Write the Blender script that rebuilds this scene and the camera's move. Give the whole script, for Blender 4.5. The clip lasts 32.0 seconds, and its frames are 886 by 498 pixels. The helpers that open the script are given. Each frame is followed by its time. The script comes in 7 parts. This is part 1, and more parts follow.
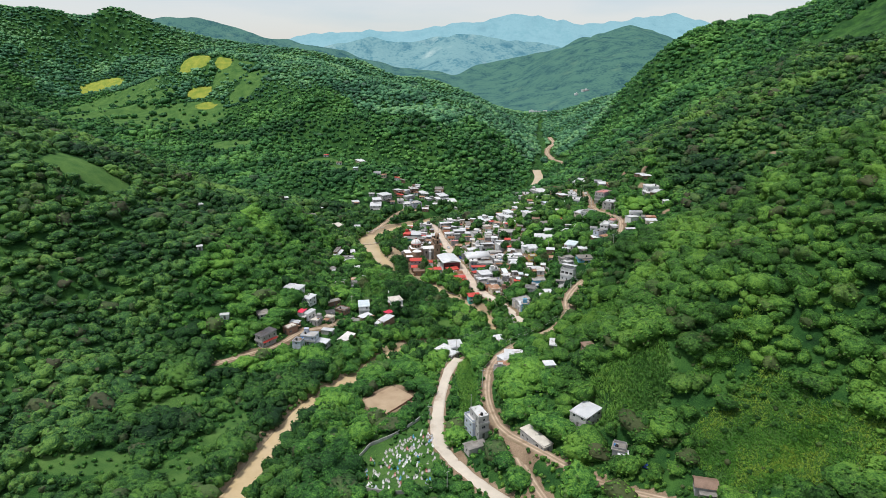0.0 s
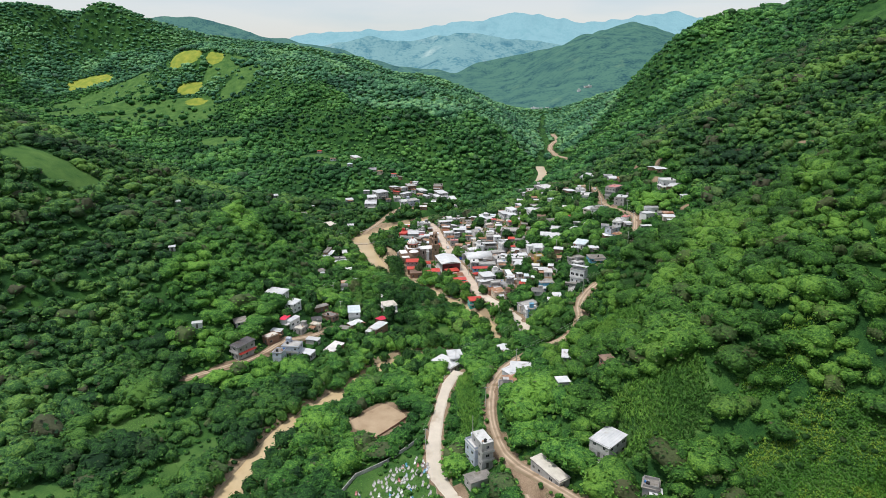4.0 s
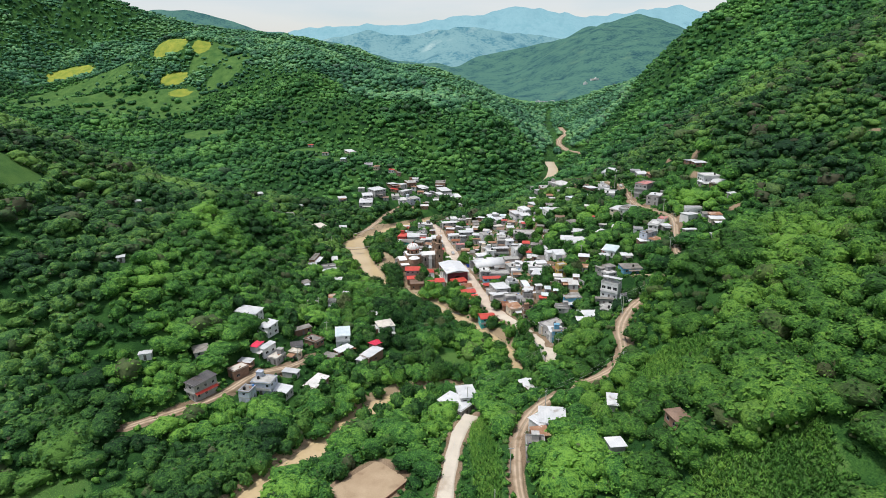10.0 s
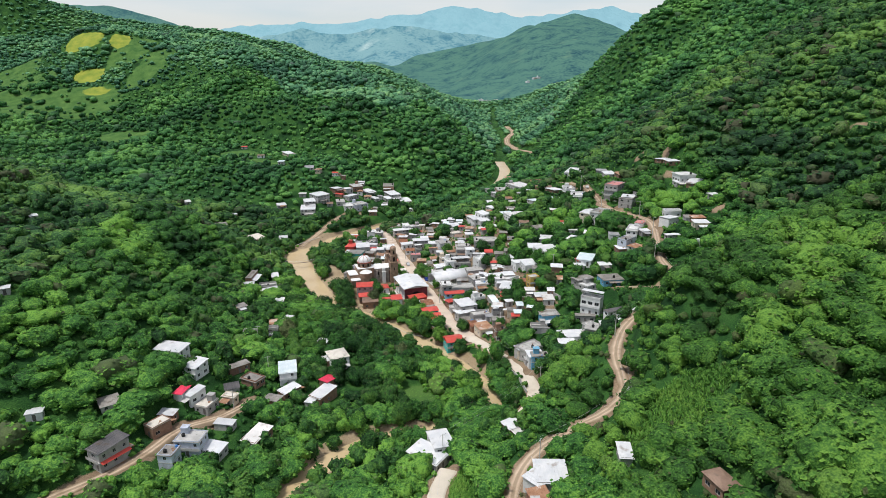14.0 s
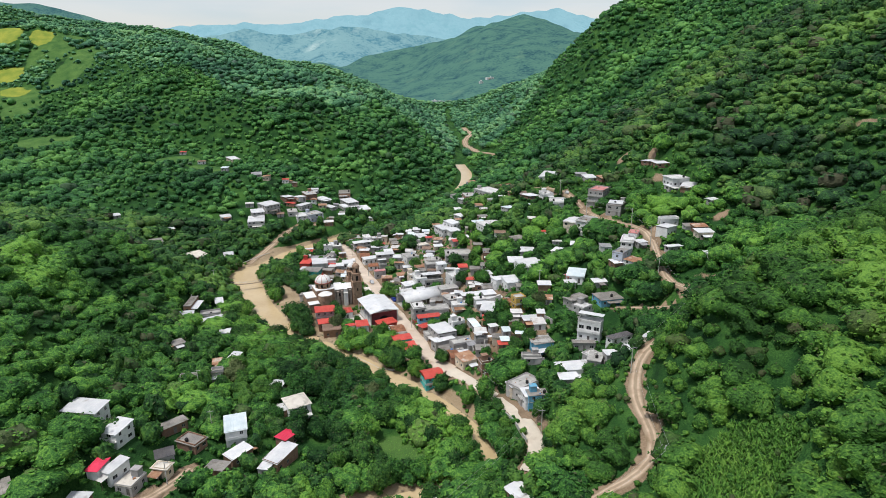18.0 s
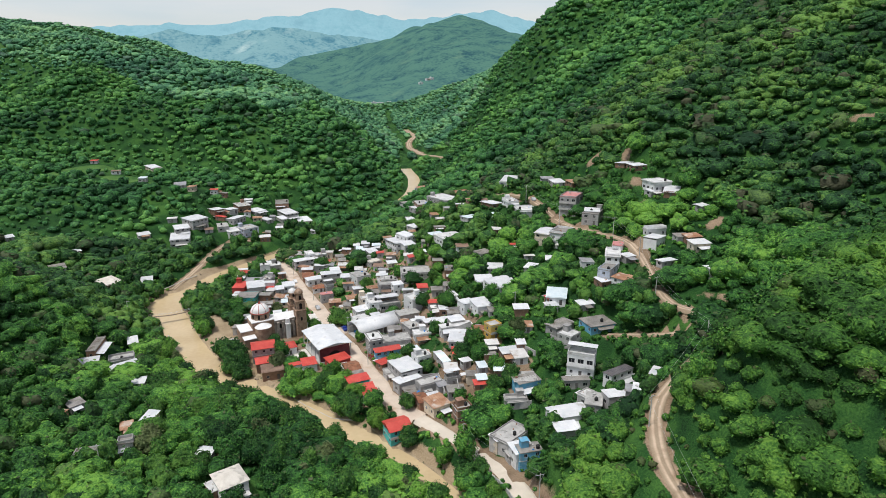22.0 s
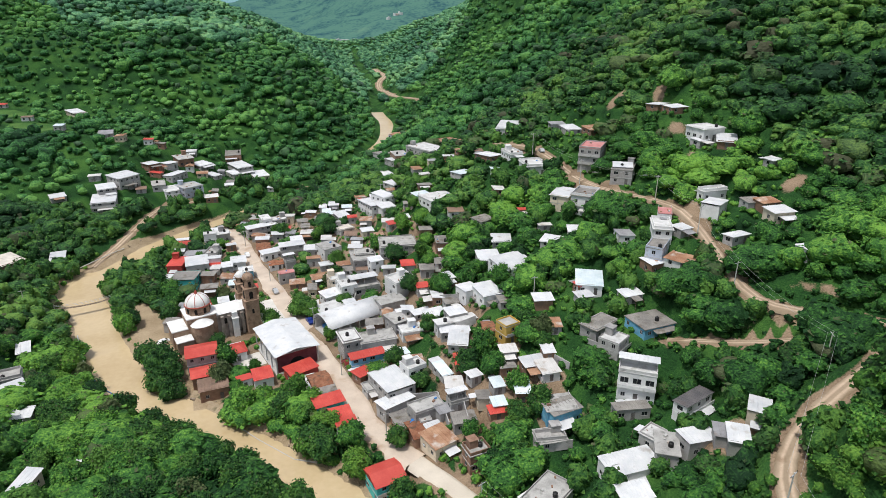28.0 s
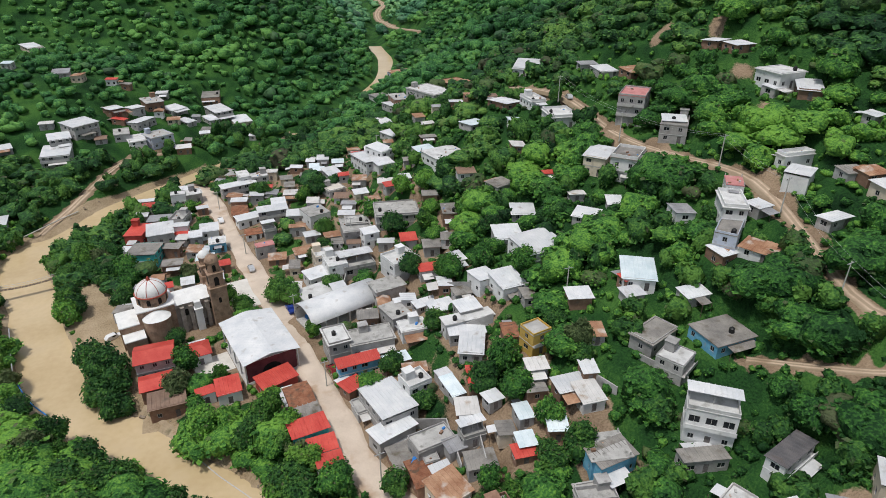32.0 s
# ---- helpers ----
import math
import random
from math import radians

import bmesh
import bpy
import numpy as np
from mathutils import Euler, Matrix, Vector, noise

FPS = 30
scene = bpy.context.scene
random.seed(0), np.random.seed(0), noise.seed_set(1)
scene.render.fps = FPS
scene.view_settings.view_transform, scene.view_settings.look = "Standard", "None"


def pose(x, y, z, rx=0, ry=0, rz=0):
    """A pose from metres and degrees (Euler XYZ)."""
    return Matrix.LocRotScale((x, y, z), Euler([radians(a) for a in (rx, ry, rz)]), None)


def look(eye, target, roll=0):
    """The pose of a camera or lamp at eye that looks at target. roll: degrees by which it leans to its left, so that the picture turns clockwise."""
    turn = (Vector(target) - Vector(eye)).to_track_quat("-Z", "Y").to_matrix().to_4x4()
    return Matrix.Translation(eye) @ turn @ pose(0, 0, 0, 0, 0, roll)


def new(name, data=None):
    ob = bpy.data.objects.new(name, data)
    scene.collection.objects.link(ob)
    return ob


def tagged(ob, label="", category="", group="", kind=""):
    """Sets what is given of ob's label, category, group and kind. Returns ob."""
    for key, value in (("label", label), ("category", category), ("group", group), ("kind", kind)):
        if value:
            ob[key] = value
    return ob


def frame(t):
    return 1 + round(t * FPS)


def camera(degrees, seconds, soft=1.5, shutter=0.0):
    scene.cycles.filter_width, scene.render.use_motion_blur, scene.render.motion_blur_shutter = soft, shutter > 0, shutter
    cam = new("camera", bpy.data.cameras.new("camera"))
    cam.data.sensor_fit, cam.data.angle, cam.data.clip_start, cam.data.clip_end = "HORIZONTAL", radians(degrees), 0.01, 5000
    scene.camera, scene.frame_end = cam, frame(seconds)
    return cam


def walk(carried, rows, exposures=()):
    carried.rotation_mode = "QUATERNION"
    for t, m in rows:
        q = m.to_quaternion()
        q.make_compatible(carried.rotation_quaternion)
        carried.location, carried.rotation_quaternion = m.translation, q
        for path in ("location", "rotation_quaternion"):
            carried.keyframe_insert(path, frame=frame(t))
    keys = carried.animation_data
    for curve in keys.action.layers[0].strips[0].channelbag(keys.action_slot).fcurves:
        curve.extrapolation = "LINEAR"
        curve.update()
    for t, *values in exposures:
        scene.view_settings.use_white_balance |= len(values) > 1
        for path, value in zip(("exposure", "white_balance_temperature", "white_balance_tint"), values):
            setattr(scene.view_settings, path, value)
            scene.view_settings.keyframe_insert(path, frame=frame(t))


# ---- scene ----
cam = camera(70.6, 32.0, 0.6)
METRES, EYE, TILT, LEAN, TURN = 320.0, 150.0, -16.9, 0.0, 0.0
ROWS = [
    (0.0, 0.0, 0.0, 0.0, -0.0, 0.0, -0.0),
    (0.5, 0.0006, 0.0116, -0.0006, 0.02, 0.01, 0.03),
    (1.0, 0.0011, 0.0241, -0.001, 0.04, 0.04, 0.07),
    (1.5, 0.0017, 0.0371, -0.0014, 0.06, 0.05, 0.11),
    (2.0, 0.0023, 0.0508, -0.0017, 0.07, 0.05, 0.14),
    (2.5, 0.0028, 0.0648, -0.0019, 0.06, 0.07, 0.17),
    (3.0, 0.0034, 0.0794, -0.002, 0.07, 0.07, 0.2),
    (3.5, 0.0041, 0.0941, -0.0019, 0.08, 0.08, 0.23),
    (5.5, 0.0067, 0.155, -0.0015, 0.08, 0.04, 0.24),
    (6.0, 0.0073, 0.1703, -0.0015, 0.08, 0.05, 0.22),
    (6.5, 0.0078, 0.1856, -0.0014, 0.09, 0.02, 0.21),
    (7.0, 0.0076, 0.2011, -0.0014, 0.1, -0.02, 0.2),
    (7.5, 0.0064, 0.2167, -0.0, 0.09, -0.04, 0.22),
    (8.0, 0.0045, 0.2323, 0.0035, 0.09, -0.07, 0.23),
    (8.5, 0.0025, 0.2472, 0.0077, 0.09, -0.11, 0.25),
    (9.0, -0.0001, 0.262, 0.0116, 0.09, -0.13, 0.27),
    (9.5, -0.0028, 0.2769, 0.0142, 0.06, -0.17, 0.29),
    (10.0, -0.0057, 0.2921, 0.0164, 0.04, -0.2, 0.31),
    (10.5, -0.0087, 0.3074, 0.019, -0.05, -0.23, 0.35),
    (11.0, -0.0118, 0.323, 0.0211, -0.21, -0.24, 0.4),
    (11.5, -0.0146, 0.3384, 0.0238, -0.84, -0.26, 0.58),
    (12.0, -0.0178, 0.3538, 0.0263, -1.74, -0.27, 0.81),
    (12.5, -0.0209, 0.3694, 0.0285, -2.69, -0.26, 1.04),
    (13.0, -0.0234, 0.385, 0.0311, -3.6, -0.27, 1.28),
    (13.5, -0.0266, 0.4004, 0.0336, -4.49, -0.28, 1.52),
    (14.0, -0.0289, 0.416, 0.0359, -5.32, -0.26, 1.77),
    (14.5, -0.0317, 0.4314, 0.0386, -6.17, -0.26, 1.97),
    (16.5, -0.0401, 0.4944, 0.0494, -8.44, -0.27, 2.68),
    (17.0, -0.0416, 0.5101, 0.0524, -8.88, -0.27, 2.84),
    (17.5, -0.0427, 0.5253, 0.0554, -9.31, -0.27, 2.96),
    (18.0, -0.0438, 0.5411, 0.0583, -9.75, -0.27, 3.08),
    (18.5, -0.0445, 0.557, 0.0612, -10.19, -0.27, 3.21),
    (19.0, -0.0447, 0.5727, 0.0642, -10.6, -0.27, 3.38),
    (19.5, -0.0456, 0.5887, 0.0671, -11.0, -0.27, 3.5),
    (20.0, -0.0455, 0.6045, 0.0702, -11.33, -0.27, 3.63),
    (20.5, -0.0452, 0.6203, 0.0732, -11.97, -0.29, 3.84),
    (21.0, -0.0446, 0.636, 0.076, -13.03, -0.32, 4.17),
    (21.5, -0.0436, 0.6522, 0.0787, -14.11, -0.38, 4.48),
    (22.0, -0.0428, 0.6679, 0.0816, -15.21, -0.44, 4.78),
    (22.5, -0.0418, 0.6837, 0.0845, -16.29, -0.52, 5.07),
    (23.0, -0.0406, 0.6996, 0.0869, -17.36, -0.59, 5.33),
    (23.5, -0.0392, 0.7153, 0.0899, -17.99, -0.63, 5.49),
    (24.0, -0.0371, 0.7313, 0.0921, -18.1, -0.6, 5.52),
    (24.5, -0.0351, 0.7469, 0.0944, -18.1, -0.58, 5.52),
    (26.5, -0.0246, 0.8099, 0.1018, -18.13, -0.99, 5.42),
    (27.0, -0.0211, 0.8256, 0.1034, -18.11, -2.83, 5.4),
    (27.5, -0.0177, 0.8411, 0.1053, -18.09, -4.72, 5.37),
    (28.0, -0.0139, 0.8567, 0.1072, -18.07, -5.74, 5.38),
    (28.5, -0.01, 0.872, 0.1097, -18.05, -6.21, 5.36),
    (29.0, -0.0057, 0.8872, 0.1121, -18.02, -6.67, 5.36),
    (29.5, -0.0014, 0.9023, 0.1147, -18.0, -7.13, 5.36),
    (30.0, 0.0032, 0.9173, 0.1172, -17.97, -7.78, 5.36),
    (30.5, 0.0077, 0.9323, 0.1199, -17.94, -8.71, 5.36),
    (31.0, 0.0123, 0.9471, 0.1223, -17.9, -9.68, 5.33),
    (31.5, 0.0169, 0.962, 0.1249, -17.89, -10.64, 5.28),
    (32.0, 0.0216, 0.9769, 0.1279, -17.86, -11.54, 5.29),
]
walk(cam, [(t, pose(0, 0, EYE, TILT, LEAN, TURN) @ pose(METRES * x, METRES * y, METRES * z, 90 + pitch, roll, yaw)) for t, x, y, z, yaw, pitch, roll in ROWS],
     ((0.0, -0.18), (10.0, -0.14), (24.0, -0.20), (28.0, -0.15), (30.0, -0.20), (32.0, -0.42)))

# ---- daylight: bright thin cloud, soft sun high on the left ----
SUN_TURN, SUN_HIGH = 248.0, 70.0
world = bpy.data.worlds.new("sky")
scene.world = world
world.use_nodes = True
wn, wl = world.node_tree.nodes, world.node_tree.links
wn.clear()
w_out, w_bg, w_bg2, w_add = wn.new("ShaderNodeOutputWorld"), wn.new("ShaderNodeBackground"), wn.new("ShaderNodeBackground"), wn.new("ShaderNodeAddShader")
w_sky = wn.new("ShaderNodeTexSky")
w_sky.sky_type, w_sky.sun_disc = "NISHITA", False
w_sky.sun_elevation, w_sky.sun_rotation = radians(SUN_HIGH), radians(SUN_TURN)
w_bg.inputs["Strength"].default_value = 0.07
wl.new(w_sky.outputs[0], w_bg.inputs["Color"])
# the sheet of cloud over it
w_tc, w_map, w_noise, w_ramp = wn.new("ShaderNodeTexCoord"), wn.new("ShaderNodeMapping"), wn.new("ShaderNodeTexNoise"), wn.new("ShaderNodeValToRGB")
w_map.inputs["Scale"].default_value = (2.0, 2.0, 9.0)
w_noise.inputs["Scale"].default_value, w_noise.inputs["Detail"].default_value = 1.6, 5
w_ramp.color_ramp.elements[0].position, w_ramp.color_ramp.elements[0].color = 0.30, (0.66, 0.74, 0.84, 1)
w_ramp.color_ramp.elements[1].position, w_ramp.color_ramp.elements[1].color = 0.52, (0.86, 0.84, 0.87, 1)
wl.new(w_tc.outputs["Generated"], w_map.inputs["Vector"])
wl.new(w_map.outputs[0], w_noise.inputs["Vector"])
wl.new(w_noise.outputs["Fac"], w_ramp.inputs["Fac"])
wl.new(w_ramp.outputs["Color"], w_bg2.inputs["Color"])
w_bg2.inputs["Strength"].default_value = 0.60
wl.new(w_bg.outputs[0], w_add.inputs[0])
wl.new(w_bg2.outputs[0], w_add.inputs[1])
wl.new(w_add.outputs[0], w_out.inputs["Surface"])
sun = new("sun", bpy.data.lights.new("sun", "SUN"))
sun.data.energy, sun.data.angle, sun.data.color = 3.4, radians(8), (1.0, 0.97, 0.92)
_a, _e = radians(SUN_TURN), radians(SUN_HIGH)
sun.matrix_world = look((math.sin(_a) * math.cos(_e) * 500, math.cos(_a) * math.cos(_e) * 500, math.sin(_e) * 500), (0, 0, 0))

# ---- the lie of the land ----
def line(*pts):
    """A landform line: x, y, z of its corners."""
    return np.array(pts, float)


def densify(pts, step):
    out = [pts[0]]
    for a, b in zip(pts[:-1], pts[1:]):
        n = max(1, int(np.hypot(*(b - a)[:2]) / step))
        out += [a + (b - a) * k / n for k in range(1, n + 1)]
    return np.array(out)


def curve(pts, step=6.0):
    """A smooth line through the corners (Catmull-Rom), with a point about every step metres."""
    p = np.array([2 * pts[0] - pts[1], *pts, 2 * pts[-1] - pts[-2]], float)
    out = []
    for i in range(1, len(p) - 2):
        n = max(2, int(np.hypot(*(p[i + 1] - p[i])[:2]) / step))
        for k in range(n):
            t = k / n
            out.append(0.5 * (2 * p[i] + (p[i + 1] - p[i - 1]) * t + (2 * p[i - 1] - 5 * p[i] + 4 * p[i + 1] - p[i + 2]) * t * t
                              + (3 * p[i] - p[i - 1] - 3 * p[i + 1] + p[i + 2]) * t ** 3))
    out.append(np.array(pts[-1], float))
    return np.array(out)


RIVER = curve(line((-112, -90, -6.6), (-108, 0, -6.2), (-97, 60, -5.8), (-88, 120, -5.4), (-82, 170, -5.2), (-76, 200, -5), (-72, 224, -5), (-62, 258, -4.6), (-50, 276, -4.5), (-38, 297, -4.3),
                   (-26, 313, -4.2), (-10, 320, -4.2), (8, 323, -4.2), (22, 326, -4.1), (30, 336, -4), (29, 350, -3.8), (20, 370, -3.6),
                   (5, 392, -3.5), (-8.5, 410, -3.3), (-17, 418, -3.2), (-28.5, 433, -3), (-41, 449, -3), (-50, 470, -2.8), (-58, 496, -2.6), (-63, 512, -2.4), (-68, 527, -2.2),
                   (-61, 543, -2), (-44, 565, -1.8), (-26, 581, -1.5), (10, 612, -1), (37, 636, -0.6), (70, 680, 0.4), (105, 740, 1.8),
                   (124, 800, 3), (128, 850, 4), (140, 920, 5.4), (162, 990, 7), (170, 1100, 10), (190, 1250, 15), (215, 1400, 22)))

# heights of the ground along ridges, spurs, gullies, slope feet and terraces
LANDFORMS = [
    # valley floor and terraces by the river
    line((-60, 110, -2), (-50, 180, -2), (-30, 215, -1.5), (-25, 254, -0.8), (-12, 262, 0)),
    line((-8, 285, 1), (4, 294, 1), (12, 312, 0)),
    line((0, 120, 0), (-2, 160, 0), (-2, 200, 0), (-3, 235, 0.3)),
    line((-130, 100, 0), (-125, 160, 0), (-118, 210, 1), (-98, 260, 1), (-75, 290, 2)),
    line((-47, 349, 4), (-29, 360, 2.5), (-10, 362, 0), (-51, 392, 5), (-40, 420, 1)),
    # the town
    line((22, 380, 0.6), (22, 408, 1), (15, 448, 1), (4, 445, 0.5), (-4, 463, 0.3), (-18, 450, -0.6), (-8, 565, 1.2), (-32, 520, 0)),
    line((40, 395, 5), (44, 430, 6), (42, 470, 6), (38, 510, 7), (30, 560, 6)),
    line((61, 349, 11), (62, 380, 12), (60, 403, 16), (62, 450, 18), (62, 500, 20), (56, 551, 14)),
    # right bank, above the town
    line((76, 378, 14), (88, 384, 20), (100, 378, 26), (109, 376, 31)),
    line((112, 378, 33), (120, 400, 37), (128, 424, 41), (122, 450, 42), (119, 473, 41), (100, 520, 36), (98, 575, 31), (92, 640, 22)),
    line((139, 381, 45), (167, 383, 58), (190, 385, 75), (214, 379, 92), (260, 400, 122), (340, 420, 170)),
    line((171, 464, 73), (194, 460, 86), (228, 462, 106), (300, 470, 152), (420, 480, 220)),
    line((180, 502, 84), (255, 566, 120), (330, 600, 165), (450, 620, 240)),
    line((263, 754, 104), (229, 907, 72), (190, 700, 60), (150, 640, 40), (200, 990, 30)),
    line((285, 830, 150), (322, 925, 172), (400, 900, 196), (455, 830, 216), (560, 800, 270), (760, 760, 360)),
    line((336, 1040, 105), (400, 1150, 120), (300, 1200, 70), (500, 1300, 150), (800, 1200, 300)),
    # right near spur and the slopes above the two roads
    line((75, 321, 31), (85, 320, 44), (94, 320, 48), (108, 320, 55.5), (120, 320, 60), (136, 320, 68), (156, 320, 80), (168, 320, 86), (190, 320, 105), (206, 320, 117), (300, 330, 172), (380, 350, 210)),
    line((94, 312, 46), (107, 302, 53), (118, 301, 59), (143, 302, 75)),
    line((88, 346, 24), (100, 347, 28), (112, 352, 33), (150, 350, 56), (190, 350, 80)),
    line((60, 287, 22), (74, 238, 43), (86, 212, 53), (110, 223, 70), (160, 230, 100), (250, 230, 150), (400, 220, 230)),
    line((57, 227, 38), (69, 221, 42), (86, 196, 45), (92, 174, 36), (115, 170, 48), (170, 160, 80), (300, 120, 150)),
    line((51, 198, 23), (58, 178, 22), (70, 155, 24), (90, 130, 30), (140, 90, 55), (250, 40, 110)),
    line((30, 252, 17), (28, 225, 14), (26, 200, 12), (30, 170, 11), (36, 140, 12), (45, 100, 15)),
    line((38, 290, 12), (45, 320, 14), (50, 340, 13), (14, 211, 7), (10, 175, 4), (10, 240, 6), (18, 280, 6)),
    # left hillside near
    line((-89, 294, 7), (-116, 306, 18), (-131, 321, 32), (-145, 347, 42), (-160, 304, 22), (-139, 247, 5), (-170, 255, 16)),
    line((-194, 352, 52), (-226, 355, 72), (-250, 400, 92), (-310, 445, 113), (-420, 500, 150), (-560, 520, 200)),
    line((-186, 414, 58), (-173, 393, 52), (-128, 406, 37), (-119, 418, 33), (-100, 440, 22), (-178, 450, 60), (-245, 450, 84)),
    line((-86, 342, 16), (-70, 380, 10), (-67, 443, 2.5), (-85, 490, 8), (-94, 547, 4), (-118, 470, 40)),
    line((-200, 270, 30), (-240, 240, 40), (-320, 200, 80), (-420, 150, 130), (-220, 150, 20), (-300, 60, 60)),
    # gully behind, and the big hill across with the upper village
    line((-140, 560, 18), (-220, 580, 34), (-300, 640, 40), (-374, 758, 47), (-480, 860, 60), (-640, 960, 85)),
    line((-59, 613, 15), (-33, 612, 10), (-30, 640, 16), (5, 668, 6), (-72, 666, 31), (-91, 719, 37), (-169, 781, 44), (-140, 700, 36)),
    line((-285, 909, 78), (-400, 980, 100), (-619, 1113, 93), (-459, 1184, 148), (-700, 1300, 160)),
    line((-420, 1090, 160), (-279, 1013, 128), (-175, 905, 112), (-105, 880, 95), (-27, 860, 80), (45, 830, 48), (85, 800, 16)),
    line((49, 772, 38), (3, 736, 42), (-60, 770, 64), (-120, 800, 74), (20, 690, 12)),
    line((60, 900, 62), (110, 940, 30), (40, 1050, 80), (100, 1200, 50), (-100, 1150, 110), (20, 1400, 90), (-250, 1400, 150)),
    line((-600, 1300, 210), (-740, 1300, 232), (-860, 1300, 246), (-1100, 1150, 270), (-500, 1450, 205)),
    line((-700, 700, 170), (-900, 800, 220), (-800, 500, 250), (-760, 1000, 140)),
    # far rim, all at much the same height
    line((-1500, 1800, 300), (-900, 1900, 240), (-300, 1800, 120), (250, 1700, 40), (600, 1700, 140), (1200, 1500, 350)),
    line((-900, -200, 250), (-300, -200, 60), (-90, -200, -8), (200, -200, 90), (800, -200, 330), (1000, 500, 420), (1100, 900, 420)),
]
KNOTS = np.vstack([densify(l, 45.0) for l in LANDFORMS] + [RIVER[::5] + (0, 0, 2.2)])
SOFT = 18.0


def spread(ax, ay, bx, by):
    return np.sqrt((ax - bx) ** 2 + (ay - by) ** 2 + SOFT ** 2)


_k = spread(KNOTS[:, None, 0], KNOTS[:, None, 1], KNOTS[None, :, 0], KNOTS[None, :, 1]) - 2.0 * np.eye(len(KNOTS))
_a = np.block([[_k, np.ones((len(KNOTS), 1))], [np.ones((1, len(KNOTS))), np.zeros((1, 1))]])
WEIGHTS = np.linalg.solve(_a, np.append(KNOTS[:, 2], 0.0))

_lat = np.random.RandomState(7).rand(64, 64)


def ripple(x, y, size):
    """Smooth value noise, -1 to 1, with hills about size metres across."""
    u, v = x / size + 1000.3, y / size + 1000.7
    i, j = np.floor(u).astype(int), np.floor(v).astype(int)
    f, g = u - i, v - j
    f, g = f * f * (3 - 2 * f), g * g * (3 - 2 * g)
    i0, i1, j0, j1 = i % 64, (i + 1) % 64, j % 64, (j + 1) % 64
    return 2 * (_lat[i0, j0] * (1 - f) * (1 - g) + _lat[i1, j0] * f * (1 - g) + _lat[i0, j1] * (1 - f) * g + _lat[i1, j1] * f * g) - 1


def nearest(path, x, y):
    """Distance from (x, y) to a path, and the path's height there."""
    best, h = np.full(x.shape, 1e9), np.zeros(x.shape)
    for a, b in zip(path[:-1], path[1:]):
        d = b - a
        t = np.clip(((x - a[0]) * d[0] + (y - a[1]) * d[1]) / (d[0] ** 2 + d[1] ** 2 + 1e-9), 0, 1)
        r = np.hypot(x - a[0] - t * d[0], y - a[1] - t * d[1])
        near = r < best
        best = np.where(near, r, best)
        h = np.where(near, a[2] + t * d[2], h)
    return best, h


def close_to(path, x, y, reach=45.0):
    """As nearest(), but only worked out within reach of the path's box."""
    best, h = np.full(x.shape, 1e9), np.zeros(x.shape)
    for k in range(0, len(path) - 1, 12):
        p = path[k:k + 13]
        lo, hi = p.min(0) - reach, p.max(0) + reach
        m = (x > lo[0]) & (x < hi[0]) & (y > lo[1]) & (y < hi[1])
        if m.any():
            d, z = nearest(p, x[m], y[m])
            h[m] = np.where(d < best[m], z, h[m])
            best[m] = np.minimum(d, best[m])
    return best, h


def step01(v, a, b):
    t = np.clip((v - a) / (b - a), 0, 1)
    return t * t * (3 - 2 * t)


def river_half_width(y):
    return np.interp(y, [150, 220, 300, 330, 350, 378, 410, 433, 448, 470, 496, 528, 560, 600, 650, 740, 790, 850, 900, 1400], [6.5, 5.5, 4.4, 3.8, 4.0, 5.2, 6.0, 6.8, 7.4, 7.0, 7.0, 8, 5.6, 4.4, 3.4, 3.5, 6, 6, 3, 2])


def raw_ground(x, y):
    x, y = np.asarray(x, float), np.asarray(y, float)
    flat = x.ravel(), y.ravel()
    z = np.zeros(flat[0].shape)
    for k in range(0, len(z), 4000):
        s = slice(k, k + 4000)
        z[s] = spread(flat[0][s, None], flat[1][s, None], KNOTS[None, :, 0], KNOTS[None, :, 1]) @ WEIGHTS[:-1] + WEIGHTS[-1]
    z = z.reshape(x.shape)
    d, w = nearest(RIVER[::2], x, y)
    wild = step01(z - w, 14, 45)
    z = z + wild * (6 * ripple(x, y, 70) + 2.5 * ripple(x, y, 27)) + step01(d, 14, 40) * 0.5 * ripple(x, y, 18)
    far = step01(z - w, 30, 90) * step01(y, 550, 800)
    z = z + far * (10 * ripple(x, y, 150) - 9 * np.abs(ripple(x + 400, y, 110)))
    out = step01(y, 1400, 1750) * step01(2400 - np.abs(x), 0, 900)
    z = z + (-60 + 14 * ripple(x, y, 400) - z) * out
    half = river_half_width(y)
    bed = w - 0.9 + np.maximum(0, d - half + 1.5) * 0.62
    return np.where(d < half + 16, np.minimum(np.maximum(z, w + 0.5), bed), np.maximum(z, w + 0.5))


